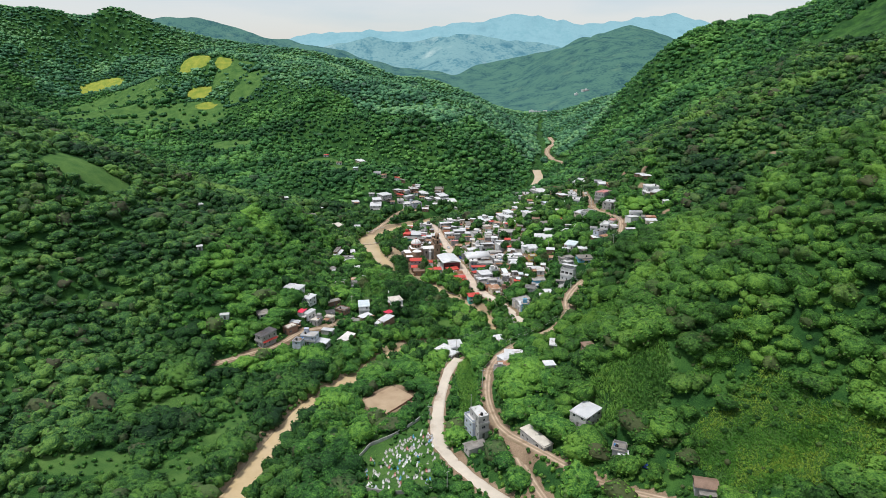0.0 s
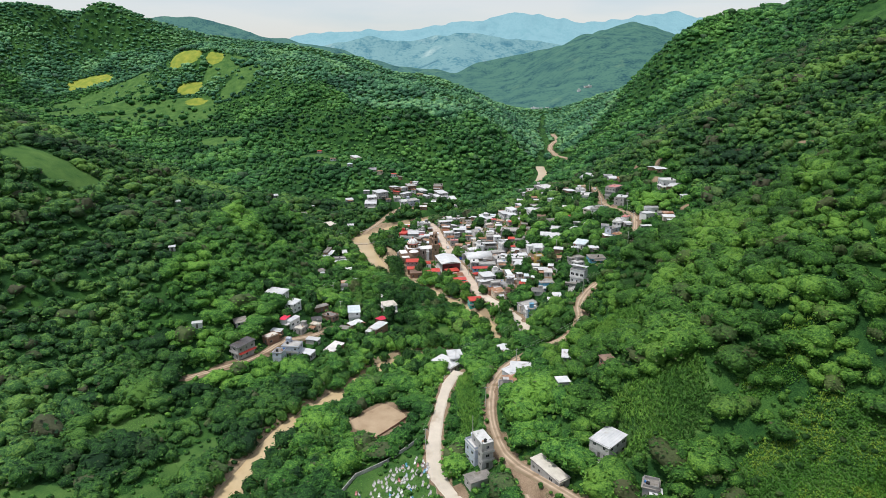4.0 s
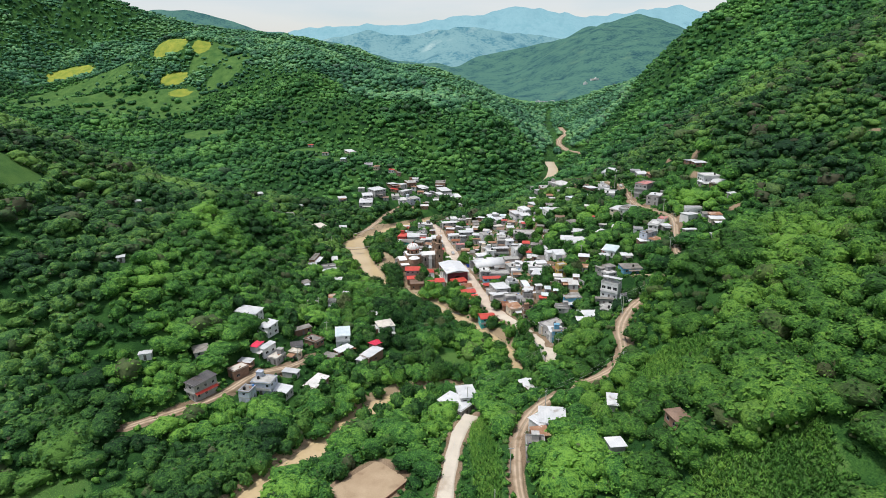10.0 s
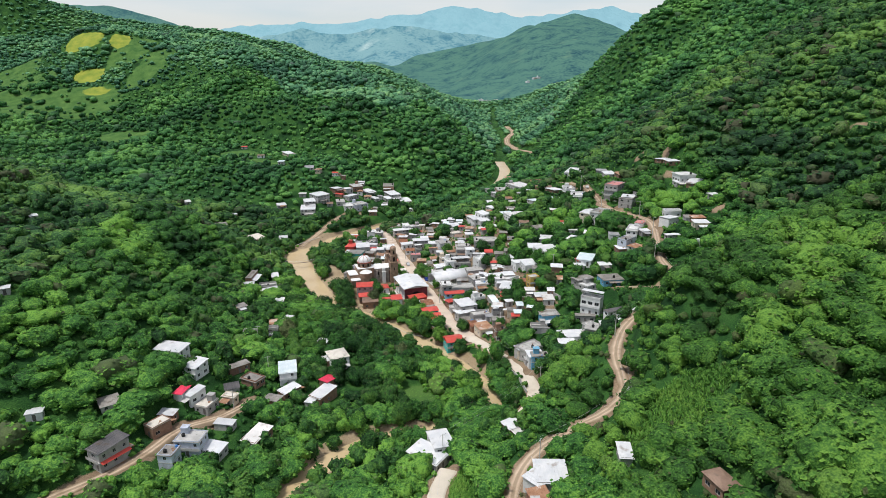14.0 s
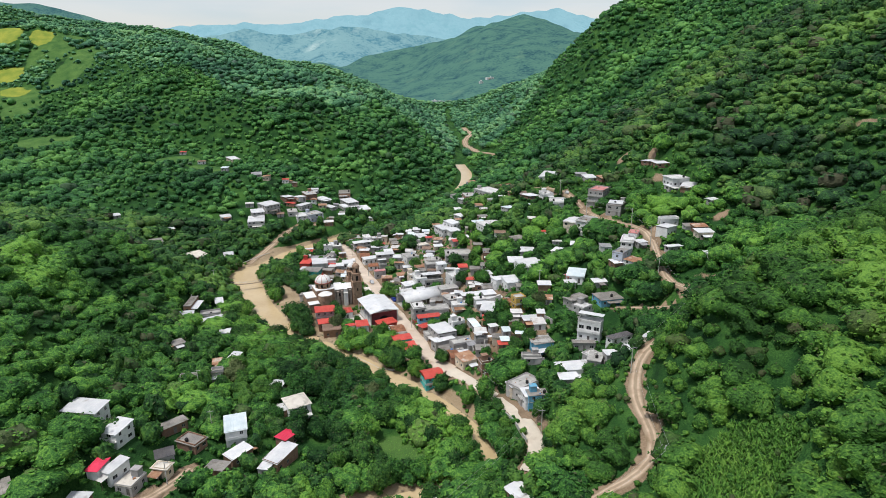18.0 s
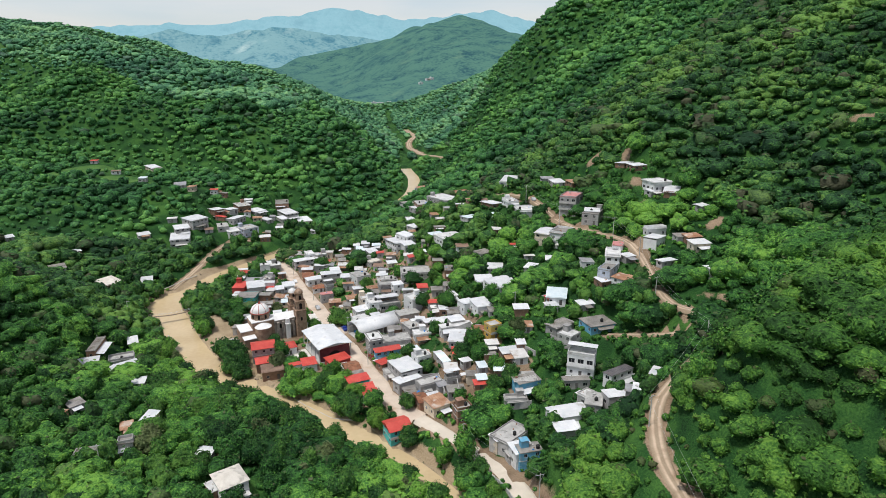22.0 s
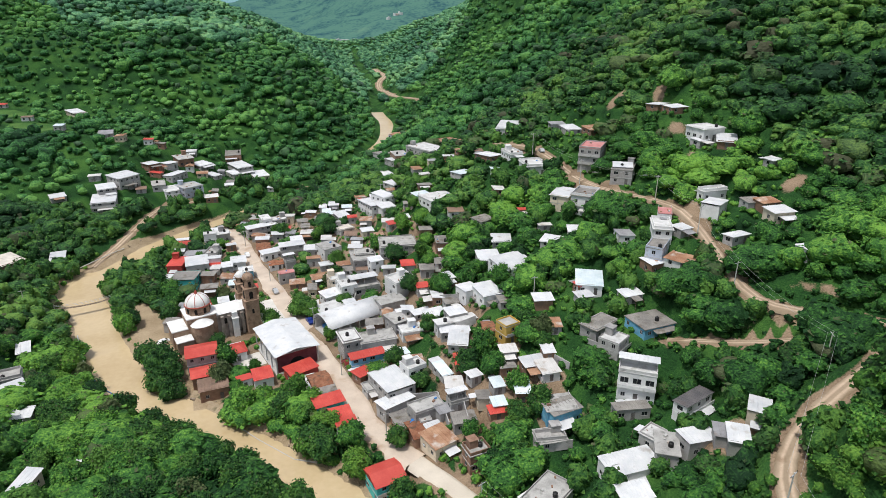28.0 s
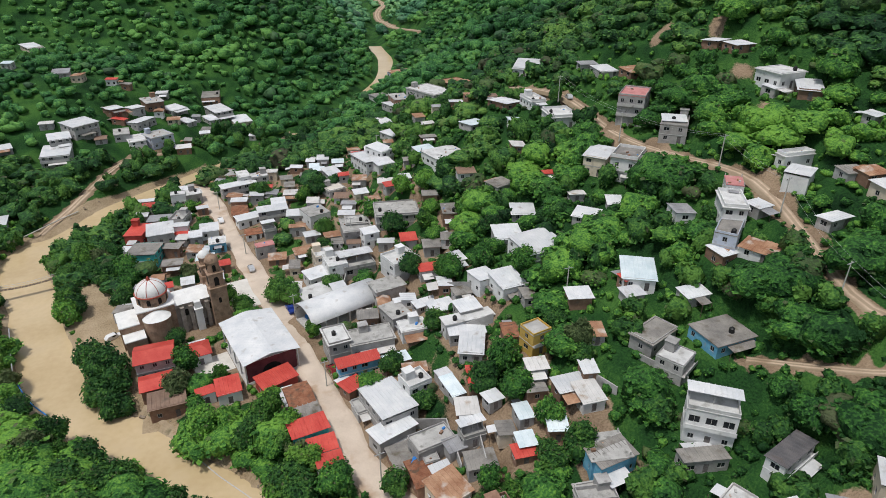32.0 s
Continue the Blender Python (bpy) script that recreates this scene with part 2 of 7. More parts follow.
# ---- materials ----
def material(name, a, b, size=1.0, rough=0.85, fine=0.25, bump=0.3, metal=0.0, stain=None, stain_size=6.0, stain_at=0.55, rand=0.0, thin=0.0, grain=0.35):
    """A surface between colours a and b: large and fine variation, stains of their own, relief, and a shift from object to object."""
    m = bpy.data.materials.new(name)
    m.use_nodes = True
    n, l = m.node_tree.nodes, m.node_tree.links
    p = n["Principled BSDF"]
    tc = n.new("ShaderNodeTexCoord")
    big, small = n.new("ShaderNodeTexNoise"), n.new("ShaderNodeTexNoise")
    big.inputs["Scale"].default_value, big.inputs["Detail"].default_value = 1.0 / size, 5
    small.inputs["Scale"].default_value, small.inputs["Detail"].default_value = 1.0 / fine, 3
    geo = n.new("ShaderNodeNewGeometry")
    l.new(geo.outputs["Position"], big.inputs["Vector"]), l.new(geo.outputs["Position"], small.inputs["Vector"])
    add = n.new("ShaderNodeMath")
    add.operation = "MULTIPLY_ADD"
    add.inputs[1].default_value = grain
    l.new(small.outputs["Fac"], add.inputs[0]), l.new(big.outputs["Fac"], add.inputs[2])
    ramp = n.new("ShaderNodeValToRGB")
    e = ramp.color_ramp.elements
    e[0].position, e[0].color, e[1].position, e[1].color = 0.275 + grain / 2, (*a, 1), 0.725 + grain / 2, (*b, 1)
    l.new(add.outputs[0], ramp.inputs["Fac"])
    colour = ramp.outputs["Color"]
    if stain:
        s, sr, mix = n.new("ShaderNodeTexNoise"), n.new("ShaderNodeValToRGB"), n.new("ShaderNodeMix")
        s.inputs["Scale"].default_value, s.inputs["Detail"].default_value = 1.0 / stain_size, 7
        l.new(geo.outputs["Position"], s.inputs["Vector"])
        sr.color_ramp.elements[0].position, sr.color_ramp.elements[1].position = stain_at, stain_at + 0.16
        l.new(s.outputs["Fac"], sr.inputs["Fac"])
        mix.data_type = "RGBA"
        mix.inputs["B"].default_value = (*stain, 1)
        l.new(sr.outputs["Color"], mix.inputs["Factor"]), l.new(colour, mix.inputs["A"])
        colour = mix.outputs["Result"]
    if rand:
        info, hsv, mr = n.new("ShaderNodeObjectInfo"), n.new("ShaderNodeHueSaturation"), n.new("ShaderNodeMapRange")
        mr.inputs["To Min"].default_value, mr.inputs["To Max"].default_value = 1 - rand, 1 + rand
        l.new(info.outputs["Random"], mr.inputs["Value"]), l.new(mr.outputs[0], hsv.inputs["Value"]), l.new(colour, hsv.inputs["Color"])
        colour = hsv.outputs["Color"]
    l.new(colour, p.inputs["Base Color"])
    p.inputs["Roughness"].default_value, p.inputs["Metallic"].default_value = rough, metal
    p.inputs["Specular IOR Level"].default_value = 0.25
    if bump:
        bp = n.new("ShaderNodeBump")
        bp.inputs["Strength"].default_value, bp.inputs["Distance"].default_value = bump, fine
        l.new(small.outputs["Fac"], bp.inputs["Height"]), l.new(bp.outputs[0], p.inputs["Normal"])
    if thin:
        tr, mx, out = n.new("ShaderNodeBsdfTranslucent"), n.new("ShaderNodeMixShader"), n["Material Output"]
        l.new(colour, tr.inputs["Color"])
        mx.inputs["Fac"].default_value = thin
        l.new(p.outputs[0], mx.inputs[1]), l.new(tr.outputs[0], mx.inputs[2]), l.new(mx.outputs[0], out.inputs["Surface"])
    return m


def foliage(name, dark, mid, light, dry=(0.10, 0.115, 0.060), stand=45.0, leaf=0.5, each=0.22, dry_share=0.06, soft=0.14):
    """Leafy crowns: sprigs differ a little, each crown more, each stand of trees most; a few crowns are dry and greyish."""
    m = bpy.data.materials.new(name)
    m.use_nodes = True
    n, l = m.node_tree.nodes, m.node_tree.links
    p, out = n["Principled BSDF"], n["Material Output"]
    geo = n.new("ShaderNodeNewGeometry")

    def noise(size, detail):
        q = n.new("ShaderNodeTexNoise")
        q.inputs["Scale"].default_value, q.inputs["Detail"].default_value = 1.0 / size, detail
        l.new(geo.outputs["Position"], q.inputs["Vector"])
        return q.outputs["Fac"]

    def sums(x, k, y):
        a = n.new("ShaderNodeMath")
        a.operation = "MULTIPLY_ADD"
        a.inputs[1].default_value = k
        l.new(x, a.inputs[0])
        if isinstance(y, float):
            a.inputs[2].default_value = y
        else:
            l.new(y, a.inputs[2])
        return a.outputs[0]

    isle = geo.outputs["Random Per Island"]
    sprig = noise(leaf, 3)
    total = sums(noise(stand, 3), 1.7, 0.5 - 0.85 - each / 2 - 0.55 - 0.45)
    total = sums(isle, each, total)
    total = sums(noise(leaf * 4.0, 2), 0.9, total)
    total = sums(sprig, 1.1, total)
    r = n.new("ShaderNodeValToRGB")
    e = r.color_ramp.elements
    e[0].position, e[0].color, e[1].position, e[1].color = 0.14, (*dark, 1), 0.88, (*light, 1)
    e.new(0.50).color = (*mid, 1)
    l.new(total, r.inputs["Fac"])
    fr, lt, mix = n.new("ShaderNodeMath"), n.new("ShaderNodeMapRange"), n.new("ShaderNodeMix")
    fr.operation = "FRACT"
    l.new(sums(isle, 17.3, 0.0), fr.inputs[0]), l.new(fr.outputs[0], lt.inputs["Value"])
    lt.inputs["From Min"].default_value, lt.inputs["From Max"].default_value = 1.0 - dry_share, 1.001
    mix.data_type = "RGBA"
    mix.inputs["B"].default_value = (*dry, 1)
    l.new(lt.outputs[0], mix.inputs["Factor"]), l.new(r.outputs["Color"], mix.inputs["A"])
    colour = mix.outputs["Result"]
    l.new(colour, p.inputs["Base Color"])
    p.inputs["Roughness"].default_value, p.inputs["Specular IOR Level"].default_value = 0.7, 0.18
    bp = n.new("ShaderNodeBump")
    bp.inputs["Strength"].default_value, bp.inputs["Distance"].default_value = 0.9, leaf * 1.1
    l.new(sprig, bp.inputs["Height"]), l.new(bp.outputs[0], p.inputs["Normal"])
    tr, mx = n.new("ShaderNodeBsdfTranslucent"), n.new("ShaderNodeMixShader")
    l.new(colour, tr.inputs["Color"])
    mx.inputs["Fac"].default_value = soft
    l.new(p.outputs[0], mx.inputs[1]), l.new(tr.outputs[0], mx.inputs[2]), l.new(mx.outputs[0], out.inputs["Surface"])
    return m


def ground_cover(name, base, layers, size=9.0):
    """One sheet of ground: undergrowth, and over it grass, crops, earth and silt where the cover says so, with ragged borders."""
    m = bpy.data.materials.new(name)
    m.use_nodes = True
    n, l = m.node_tree.nodes, m.node_tree.links
    p, geo = n["Principled BSDF"], n.new("ShaderNodeNewGeometry")
    noise = []
    for scale, detail in ((1 / size, 5), (2.2, 3), (0.33, 6), (1 / 38.0, 4)):
        q = n.new("ShaderNodeTexNoise")
        q.inputs["Scale"].default_value, q.inputs["Detail"].default_value = scale, detail
        l.new(geo.outputs["Position"], q.inputs["Vector"])
        noise.append(q.outputs["Fac"])

    def sums(x, k, y):
        a = n.new("ShaderNodeMath")
        a.operation = "MULTIPLY_ADD"
        a.inputs[1].default_value = k
        l.new(x, a.inputs[0]), l.new(y, a.inputs[2])
        return a.outputs[0]

    def ramp(fac, stops):
        r = n.new("ShaderNodeValToRGB")
        e = r.color_ramp.elements
        e[0].position, e[0].color, e[1].position, e[1].color = stops[0][0], (*stops[0][1], 1), stops[-1][0], (*stops[-1][1], 1)
        for at, c in stops[1:-1]:
            e.new(at).color = (*c, 1)
        l.new(fac, r.inputs["Fac"])
        return r.outputs["Color"]

    mottle = sums(noise[1], 0.55, noise[0])
    wide = sums(noise[3], 0.6, mottle)
    sc = n.new("ShaderNodeMath")
    sc.operation = "MULTIPLY"
    sc.inputs[1].default_value = 0.6
    l.new(wide, sc.inputs[0])
    colour = ramp(sc.outputs[0], [(0.48, base[0]), (0.62, base[1]), (0.78, base[2])])
    half = n.new("ShaderNodeMath")
    half.operation = "MULTIPLY"
    half.inputs[1].default_value = 0.5
    l.new(sums(noise[2], 0.9, noise[1]), half.inputs[0])
    ragged = sums(noise[0], 0.95, half.outputs[0])
    for channel, a, b in layers:
        at = n.new("ShaderNodeAttribute")
        at.attribute_name = channel
        low = n.new("ShaderNodeMapRange")
        low.inputs["From Min"].default_value, low.inputs["From Max"].default_value = 0.86, 1.0
        tot = sums(ragged, 0.52, at.outputs["Fac"])
        l.new(tot, low.inputs["Value"])
        mix = n.new("ShaderNodeMix")
        mix.data_type = "RGBA"
        l.new(low.outputs[0], mix.inputs["Factor"]), l.new(colour, mix.inputs["A"])
        l.new(ramp(mottle, [(0.52, a), (1.0, b)]), mix.inputs["B"])
        colour = mix.outputs["Result"]
    l.new(colour, p.inputs["Base Color"])
    p.inputs["Roughness"].default_value, p.inputs["Specular IOR Level"].default_value = 0.95, 0.15
    bp = n.new("ShaderNodeBump")
    bp.inputs["Strength"].default_value, bp.inputs["Distance"].default_value = 0.9, 0.6
    l.new(noise[1], bp.inputs["Height"]), l.new(bp.outputs[0], p.inputs["Normal"])
    return m


M_LEAF = foliage("leaves", (0.011, 0.048, 0.013), (0.053, 0.170, 0.032), (0.185, 0.385, 0.058))
M_LEAF_DARK = foliage("river tree leaves", (0.009, 0.036, 0.013), (0.036, 0.114, 0.026), (0.112, 0.245, 0.045), stand=30.0, each=0.3)
M_LEAF_SIDE = foliage("valley side leaves", (0.012, 0.044, 0.018), (0.046, 0.138, 0.036), (0.160, 0.305, 0.062), (0.085, 0.088, 0.052), 50.0, 0.7, 0.36, 0.12)
# Distance haze mixed into leaf colour: slight on hill woods, stronger on far woods.
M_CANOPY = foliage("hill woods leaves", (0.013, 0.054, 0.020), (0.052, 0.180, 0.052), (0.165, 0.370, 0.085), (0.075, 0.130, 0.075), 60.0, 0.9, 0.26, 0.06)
M_RIDGE_HAZED = foliage("hazed far woods leaves", (0.032, 0.105, 0.060), (0.100, 0.275, 0.132), (0.250, 0.470, 0.190), (0.090, 0.150, 0.110), 70.0, 1.0, 0.26, 0.06)
M_SCRUB = foliage("yellow-green scrub leaves", (0.018, 0.058, 0.012), (0.056, 0.158, 0.026), (0.158, 0.318, 0.048), (0.085, 0.095, 0.045), 26.0, 0.5, 0.28, 0.10)
M_OLIVE = foliage("olive leaves", (0.040, 0.065, 0.024), (0.090, 0.130, 0.050), (0.160, 0.200, 0.080), stand=30.0)
M_GROUND = ground_cover("valley ground", [(0.007, 0.028, 0.009), (0.021, 0.074, 0.017), (0.060, 0.150, 0.030)],
                        [("grass", (0.036, 0.108, 0.026), (0.105, 0.205, 0.050)), ("crop", (0.16, 0.25, 0.04), (0.36, 0.37, 0.06)),
                         ("earth", (0.16, 0.110, 0.070), (0.36, 0.265, 0.180)), ("silt", (0.24, 0.175, 0.10), (0.46, 0.36, 0.24))])
M_SAND = material("silt and gravel bank", (0.24, 0.18, 0.11), (0.44, 0.35, 0.24), 4, 0.9, 0.4, 0.6, stain=(0.12, 0.11, 0.06), stain_size=3)
M_DIRT = material("dirt road", (0.42, 0.31, 0.22), (0.60, 0.47, 0.35), 4, 0.95, 0.4, 0.4, stain=(0.28, 0.19, 0.12), stain_size=5)


def worn(m, verge, amount):
    """Wheel tracks: the crown and the edges of a road keep loose dirt and weeds."""
    n, l = m.node_tree.nodes, m.node_tree.links
    p = n["Principled BSDF"]
    old = p.inputs["Base Color"].links[0].from_socket
    at, r, mix, q, mul = n.new("ShaderNodeAttribute"), n.new("ShaderNodeValToRGB"), n.new("ShaderNodeMix"), n.new("ShaderNodeTexNoise"), n.new("ShaderNodeMath")
    at.attribute_name = "across"
    e = r.color_ramp.elements
    e[0].position, e[0].color, e[1].position, e[1].color = 0.18, (0.8, 0.8, 0.8, 1), 1.0, (1, 1, 1, 1)
    e.new(0.36).color, e.new(0.5).color, e.new(0.72).color = (0, 0, 0, 1), (0, 0, 0, 1), (0.6, 0.6, 0.6, 1)
    q.inputs["Scale"].default_value, q.inputs["Detail"].default_value = 0.5, 5
    mul.operation = "MULTIPLY"
    l.new(at.outputs["Fac"], r.inputs["Fac"]), l.new(r.outputs["Color"], mul.inputs[0]), l.new(q.outputs["Fac"], mul.inputs[1])
    sc = n.new("ShaderNodeMath")
    sc.operation = "MULTIPLY"
    sc.inputs[1].default_value = amount
    l.new(mul.outputs[0], sc.inputs[0])
    mix.data_type = "RGBA"
    mix.inputs["B"].default_value = (*verge, 1)
    l.new(sc.outputs[0], mix.inputs["Factor"]), l.new(old, mix.inputs["A"]), l.new(mix.outputs["Result"], p.inputs["Base Color"])


worn(M_DIRT, (0.17, 0.13, 0.075), 1.5)
M_CONC = material("pale concrete road", (0.52, 0.46, 0.38), (0.66, 0.59, 0.49), 6, 0.9, 0.3, 0.15, stain=(0.40, 0.32, 0.24), stain_size=8, stain_at=0.6)
M_STREET = material("dusty concrete street", (0.50, 0.41, 0.33), (0.64, 0.54, 0.44), 5, 0.9, 0.3, 0.15, stain=(0.42, 0.30, 0.21), stain_size=6)
M_WATER = material("silty river water", (0.48, 0.36, 0.20), (0.60, 0.47, 0.29), 18, 0.22, 1.5, 0.05, stain=(0.53, 0.41, 0.25), stain_size=9)
M_BARK = material("bark", (0.10, 0.07, 0.05), (0.19, 0.15, 0.11), 1, 0.95, 0.2, 0.6)


# ---- building helpers ----
def mesh_of(name, verts, faces, mats, index=None, smooth=False, weld=False):
    if weld:
        seen, remap, keep = {}, [], []
        for p in verts:
            k = (round(p[0], 3), round(p[1], 3), round(p[2], 3))
            if k not in seen:
                seen[k] = len(keep)
                keep.append(p)
            remap.append(seen[k])
        verts, faces = keep, [tuple(remap[i] for i in f) for f in faces]
    me = bpy.data.meshes.new(name)
    me.from_pydata([tuple(v) for v in verts], [], [tuple(f) for f in faces])
    for m in mats if isinstance(mats, (list, tuple)) else [mats]:
        me.materials.append(m)
    if index is not None:
        me.polygons.foreach_set("material_index", np.array(index, np.int32))
    if smooth:
        me.polygons.foreach_set("use_smooth", np.ones(len(me.polygons), bool))
    me.update()
    return me


def quads_mesh(name, corners, mat):
    """A mesh of loose quads, corners in an array n x 4 x 3."""
    n = len(corners)
    me = bpy.data.meshes.new(name)
    me.vertices.add(4 * n)
    me.vertices.foreach_set("co", np.ascontiguousarray(corners, np.float32).ravel())
    me.loops.add(4 * n)
    me.loops.foreach_set("vertex_index", np.arange(4 * n, dtype=np.int32))
    me.polygons.add(n)
    me.polygons.foreach_set("loop_start", np.arange(0, 4 * n, 4, dtype=np.int32))
    me.materials.append(mat)
    me.update(calc_edges=True)
    return me


def child(name, me, parent, at=None, label=""):
    ob = new(name, me)
    ob.parent = parent
    if at is not None:
        ob.matrix_basis = at
    return tagged(ob, label)


# ---- roads ----
def road_line(*pts):
    p = curve(np.array([(x, y, 0.0) for x, y in pts]), 4.0)
    z = raw_ground(p[:, 0], p[:, 1])
    for _ in range(12):
        z[1:-1] = 0.5 * z[1:-1] + 0.25 * (z[:-2] + z[2:])
    p[:, 2] = z
    return p


ROADS = {
    "concrete": (road_line((76, -60), (74, 20), (66, 70), (55, 112), (44, 140), (33, 158), (20, 178), (13, 189), (3.5, 207), (-2, 222), (-2.2, 242), (-0.3, 260), (3, 280), (8, 292)), 2.3),
    "concrete_upper": (road_line((37, 318), (42, 326), (45, 334), (44, 348), (40, 361), (34, 374), (28, 387)), 2.3),
    "dirt": (road_line((58, 112), (52, 130), (44, 150), (33, 173), (25, 206), (20.5, 226), (19.4, 245), (23, 270), (31, 284), (45, 291), (57, 292.5), (64, 299), (67, 315), (73.5, 328),
                       (80, 335.5), (88, 339.5), (97, 341.5), (110, 343), (119, 346.5), (121.5, 353), (117.5, 364.5), (111.5, 377), (115, 392), (121, 411), (123.5, 426), (117, 446), (114.5, 466),
                       (116, 491), (115, 508), (108, 530)), 1.55),
    "branch": (road_line((22, 218), (26, 208.5), (36, 194), (48, 177), (57, 168), (68, 160)), 1.7),
    "main": (road_line((28, 387), (21.4, 401.5), (18.8, 418.5), (15.4, 438), (11, 464), (5.9, 490), (-0.5, 521), (-8, 562), (-14, 575)), 2.9),
    "ramp": (road_line((-66, 548), (-58, 564), (-47, 589), (-39, 601), (-25, 606)), 1.5),
    "track": (road_line((-112, 278), (-100, 286), (-90, 294), (-83, 303), (-77, 315), (-66, 323), (-58, 335)), 1.6),
    "terrace": (road_line((93, 384), (99.4, 376), (105, 369), (110, 364)), 0.9),
    "upper": (road_line((158, 813), (158, 860), (159, 923), (168, 1014), (187, 1063), (192, 1140)), 3.0),
}


def road_ground(x, y):
    x, y = np.asarray(x, float), np.asarray(y, float)
    z = raw_ground(x, y)
    for path, half in ROADS.values():
        d, h = close_to(path, x, y)
        z = z + (h - z) * (1 - step01(d, half + 1.0, half + 6.0))
    return z


PADS = []


def ground(x, y):
    """The ground with the roads and the house terraces cut into it."""
    x, y = np.asarray(x, float), np.asarray(y, float)
    z = road_ground(x, y)
    shape, x, y, z = x.shape, x.ravel(), y.ravel(), z.ravel()
    order = np.argsort(y, kind="stable")
    ys = y[order]
    for px, py, a, b, turn, pz in PADS:
        r = a + b + 4
        k = order[np.searchsorted(ys, py - r):np.searchsorted(ys, py + r)]
        k = k[np.abs(x[k] - px) < r]
        if not len(k):
            continue
        c, s = math.cos(radians(turn)), math.sin(radians(turn))
        u, v = (x[k] - px) * c + (y[k] - py) * s, -(x[k] - px) * s + (y[k] - py) * c
        d = np.maximum(np.abs(u) - a, np.abs(v) - b)
        z[k] += (pz - z[k]) * (1 - step01(d, 0.6, 3.6))
    return z.reshape(shape)


def height(x, y):
    return float(ground(np.array([x]), np.array([y]))[0])




# clearings: centre, half sizes, turn, kind (1 grass, 2 yellow crop, 3 bare earth), edge
CLEARINGS = [(-25.5, 257, 13, 10.5, 47, 3), (-17, 213, 16, 19, 8, 1), (-38, 232, 6, 5, 10, 1), (-101, 206, 7, 9, -28, 1), (-122, 246, 13, 7, 30, 1),
             (4, 343, 8, 8, 0, 1), (46, 400, 5, 10, 20, 3), (62, 386, 4, 4, 0, 3), 
             (-36, 479, 6.5, 25, 20, 4), (-30, 452, 4, 7, 30, 4), (84, 352, 5, 3.5, 10, 3), (47, 455, 5, 4, 10, 3),
             (-603, 1141, 34, 26, 20, 2), (-403, 1062, 24, 18, 0, 2), (-355, 1058, 12, 14, 10, 2), (-374, 993, 17, 13, 0, 2), (-352, 951, 13, 9, 0, 2),
             (-296, 995, 18, 46, -14, 1), (-392, 912, 78, 44, 12, 1), (-335, 1040, 26, 40, -10, 1), (-470, 950, 40, 34, 10, 1), (-575, 985, 46, 36, 15, 1), (-276, 806, 34, 14, -10, 1), (-509, 922, 40, 30, 20, 1), (-520, 1040, 60, 40, 20, 1), (-440, 1000, 26, 20, 0, 1),
             (157, 482, 3.4, 2, 40, 3), (147, 497, 4, 1.8, 20, 3), (147, 556, 4, 2, -20, 3), (217, 409, 2.2, 5, 20, 3), (123.5, 371, 1.2, 4, 30, 3), (-92, 231, 5, 15, -25, 1), (-136, 204, 14, 7, 10, 1), (-95, 291, 3, 8, -50, 3), (139, 541, 4, 2, -30, 3), (147, 457, 2, 3, 20, 3), (150, 407, 4, 2, 10, 3), (142, 438, 1.6, 4, 10, 3), (-150, 720, 30, 10, 20, 1), (-225, 395, 22, 16, 10, 1), (-110, 690, 14, 10, 0, 1)]


MAIZE = [(67, 205, 15, 13, -12, 1), (69, 274, 15, 10, 35, 1), (11, 262, 4.5, 26, 0, 1)]
SCRUBLAND = [(98, 170, 17, 15, 20, 1), (110, 154, 14, 12, 20, 1)]


def inside(c, x, y, grow=0.0):
    t = radians(c[4])
    u, v = (x - c[0]) * math.cos(t) + (y - c[1]) * math.sin(t), -(x - c[0]) * math.sin(t) + (y - c[1]) * math.cos(t)
    if len(c) == 6 and c[5] < 9:
        wob = 0.22 * min(c[2], c[3])
        grow = grow + wob * (ripple(x, y, 5.0) + 0.6 * ripple(y, x, 2.4) - 0.3)
        return (np.maximum(np.abs(u) / (c[2] + grow), 0) ** 3 + np.maximum(np.abs(v) / (c[3] + grow), 0) ** 3) < 1
    return (np.abs(u) < c[2] + grow) & (np.abs(v) < c[3] + grow)




# ---- houses ----
def sheet_metal(name, a, b, rust=(0.24, 0.11, 0.06), at=0.62, rough=0.45, seam=1.0):
    m = material(name, a, b, 3.0, rough, 0.35, 0.12, stain=rust, stain_size=2.6, stain_at=at, rand=0.10)
    n, l = m.node_tree.nodes, m.node_tree.links
    tc, wave, bp = n.new("ShaderNodeTexCoord"), n.new("ShaderNodeTexWave"), n.new("ShaderNodeBump")
    wave.inputs["Scale"].default_value = 1.6 * seam
    bp.inputs["Strength"].default_value, bp.inputs["Distance"].default_value = 0.35, 0.06
    l.new(tc.outputs["Object"], wave.inputs["Vector"]), l.new(wave.outputs["Fac"], bp.inputs["Height"])
    l.new(bp.outputs[0], n["Principled BSDF"].inputs["Normal"])
    return m


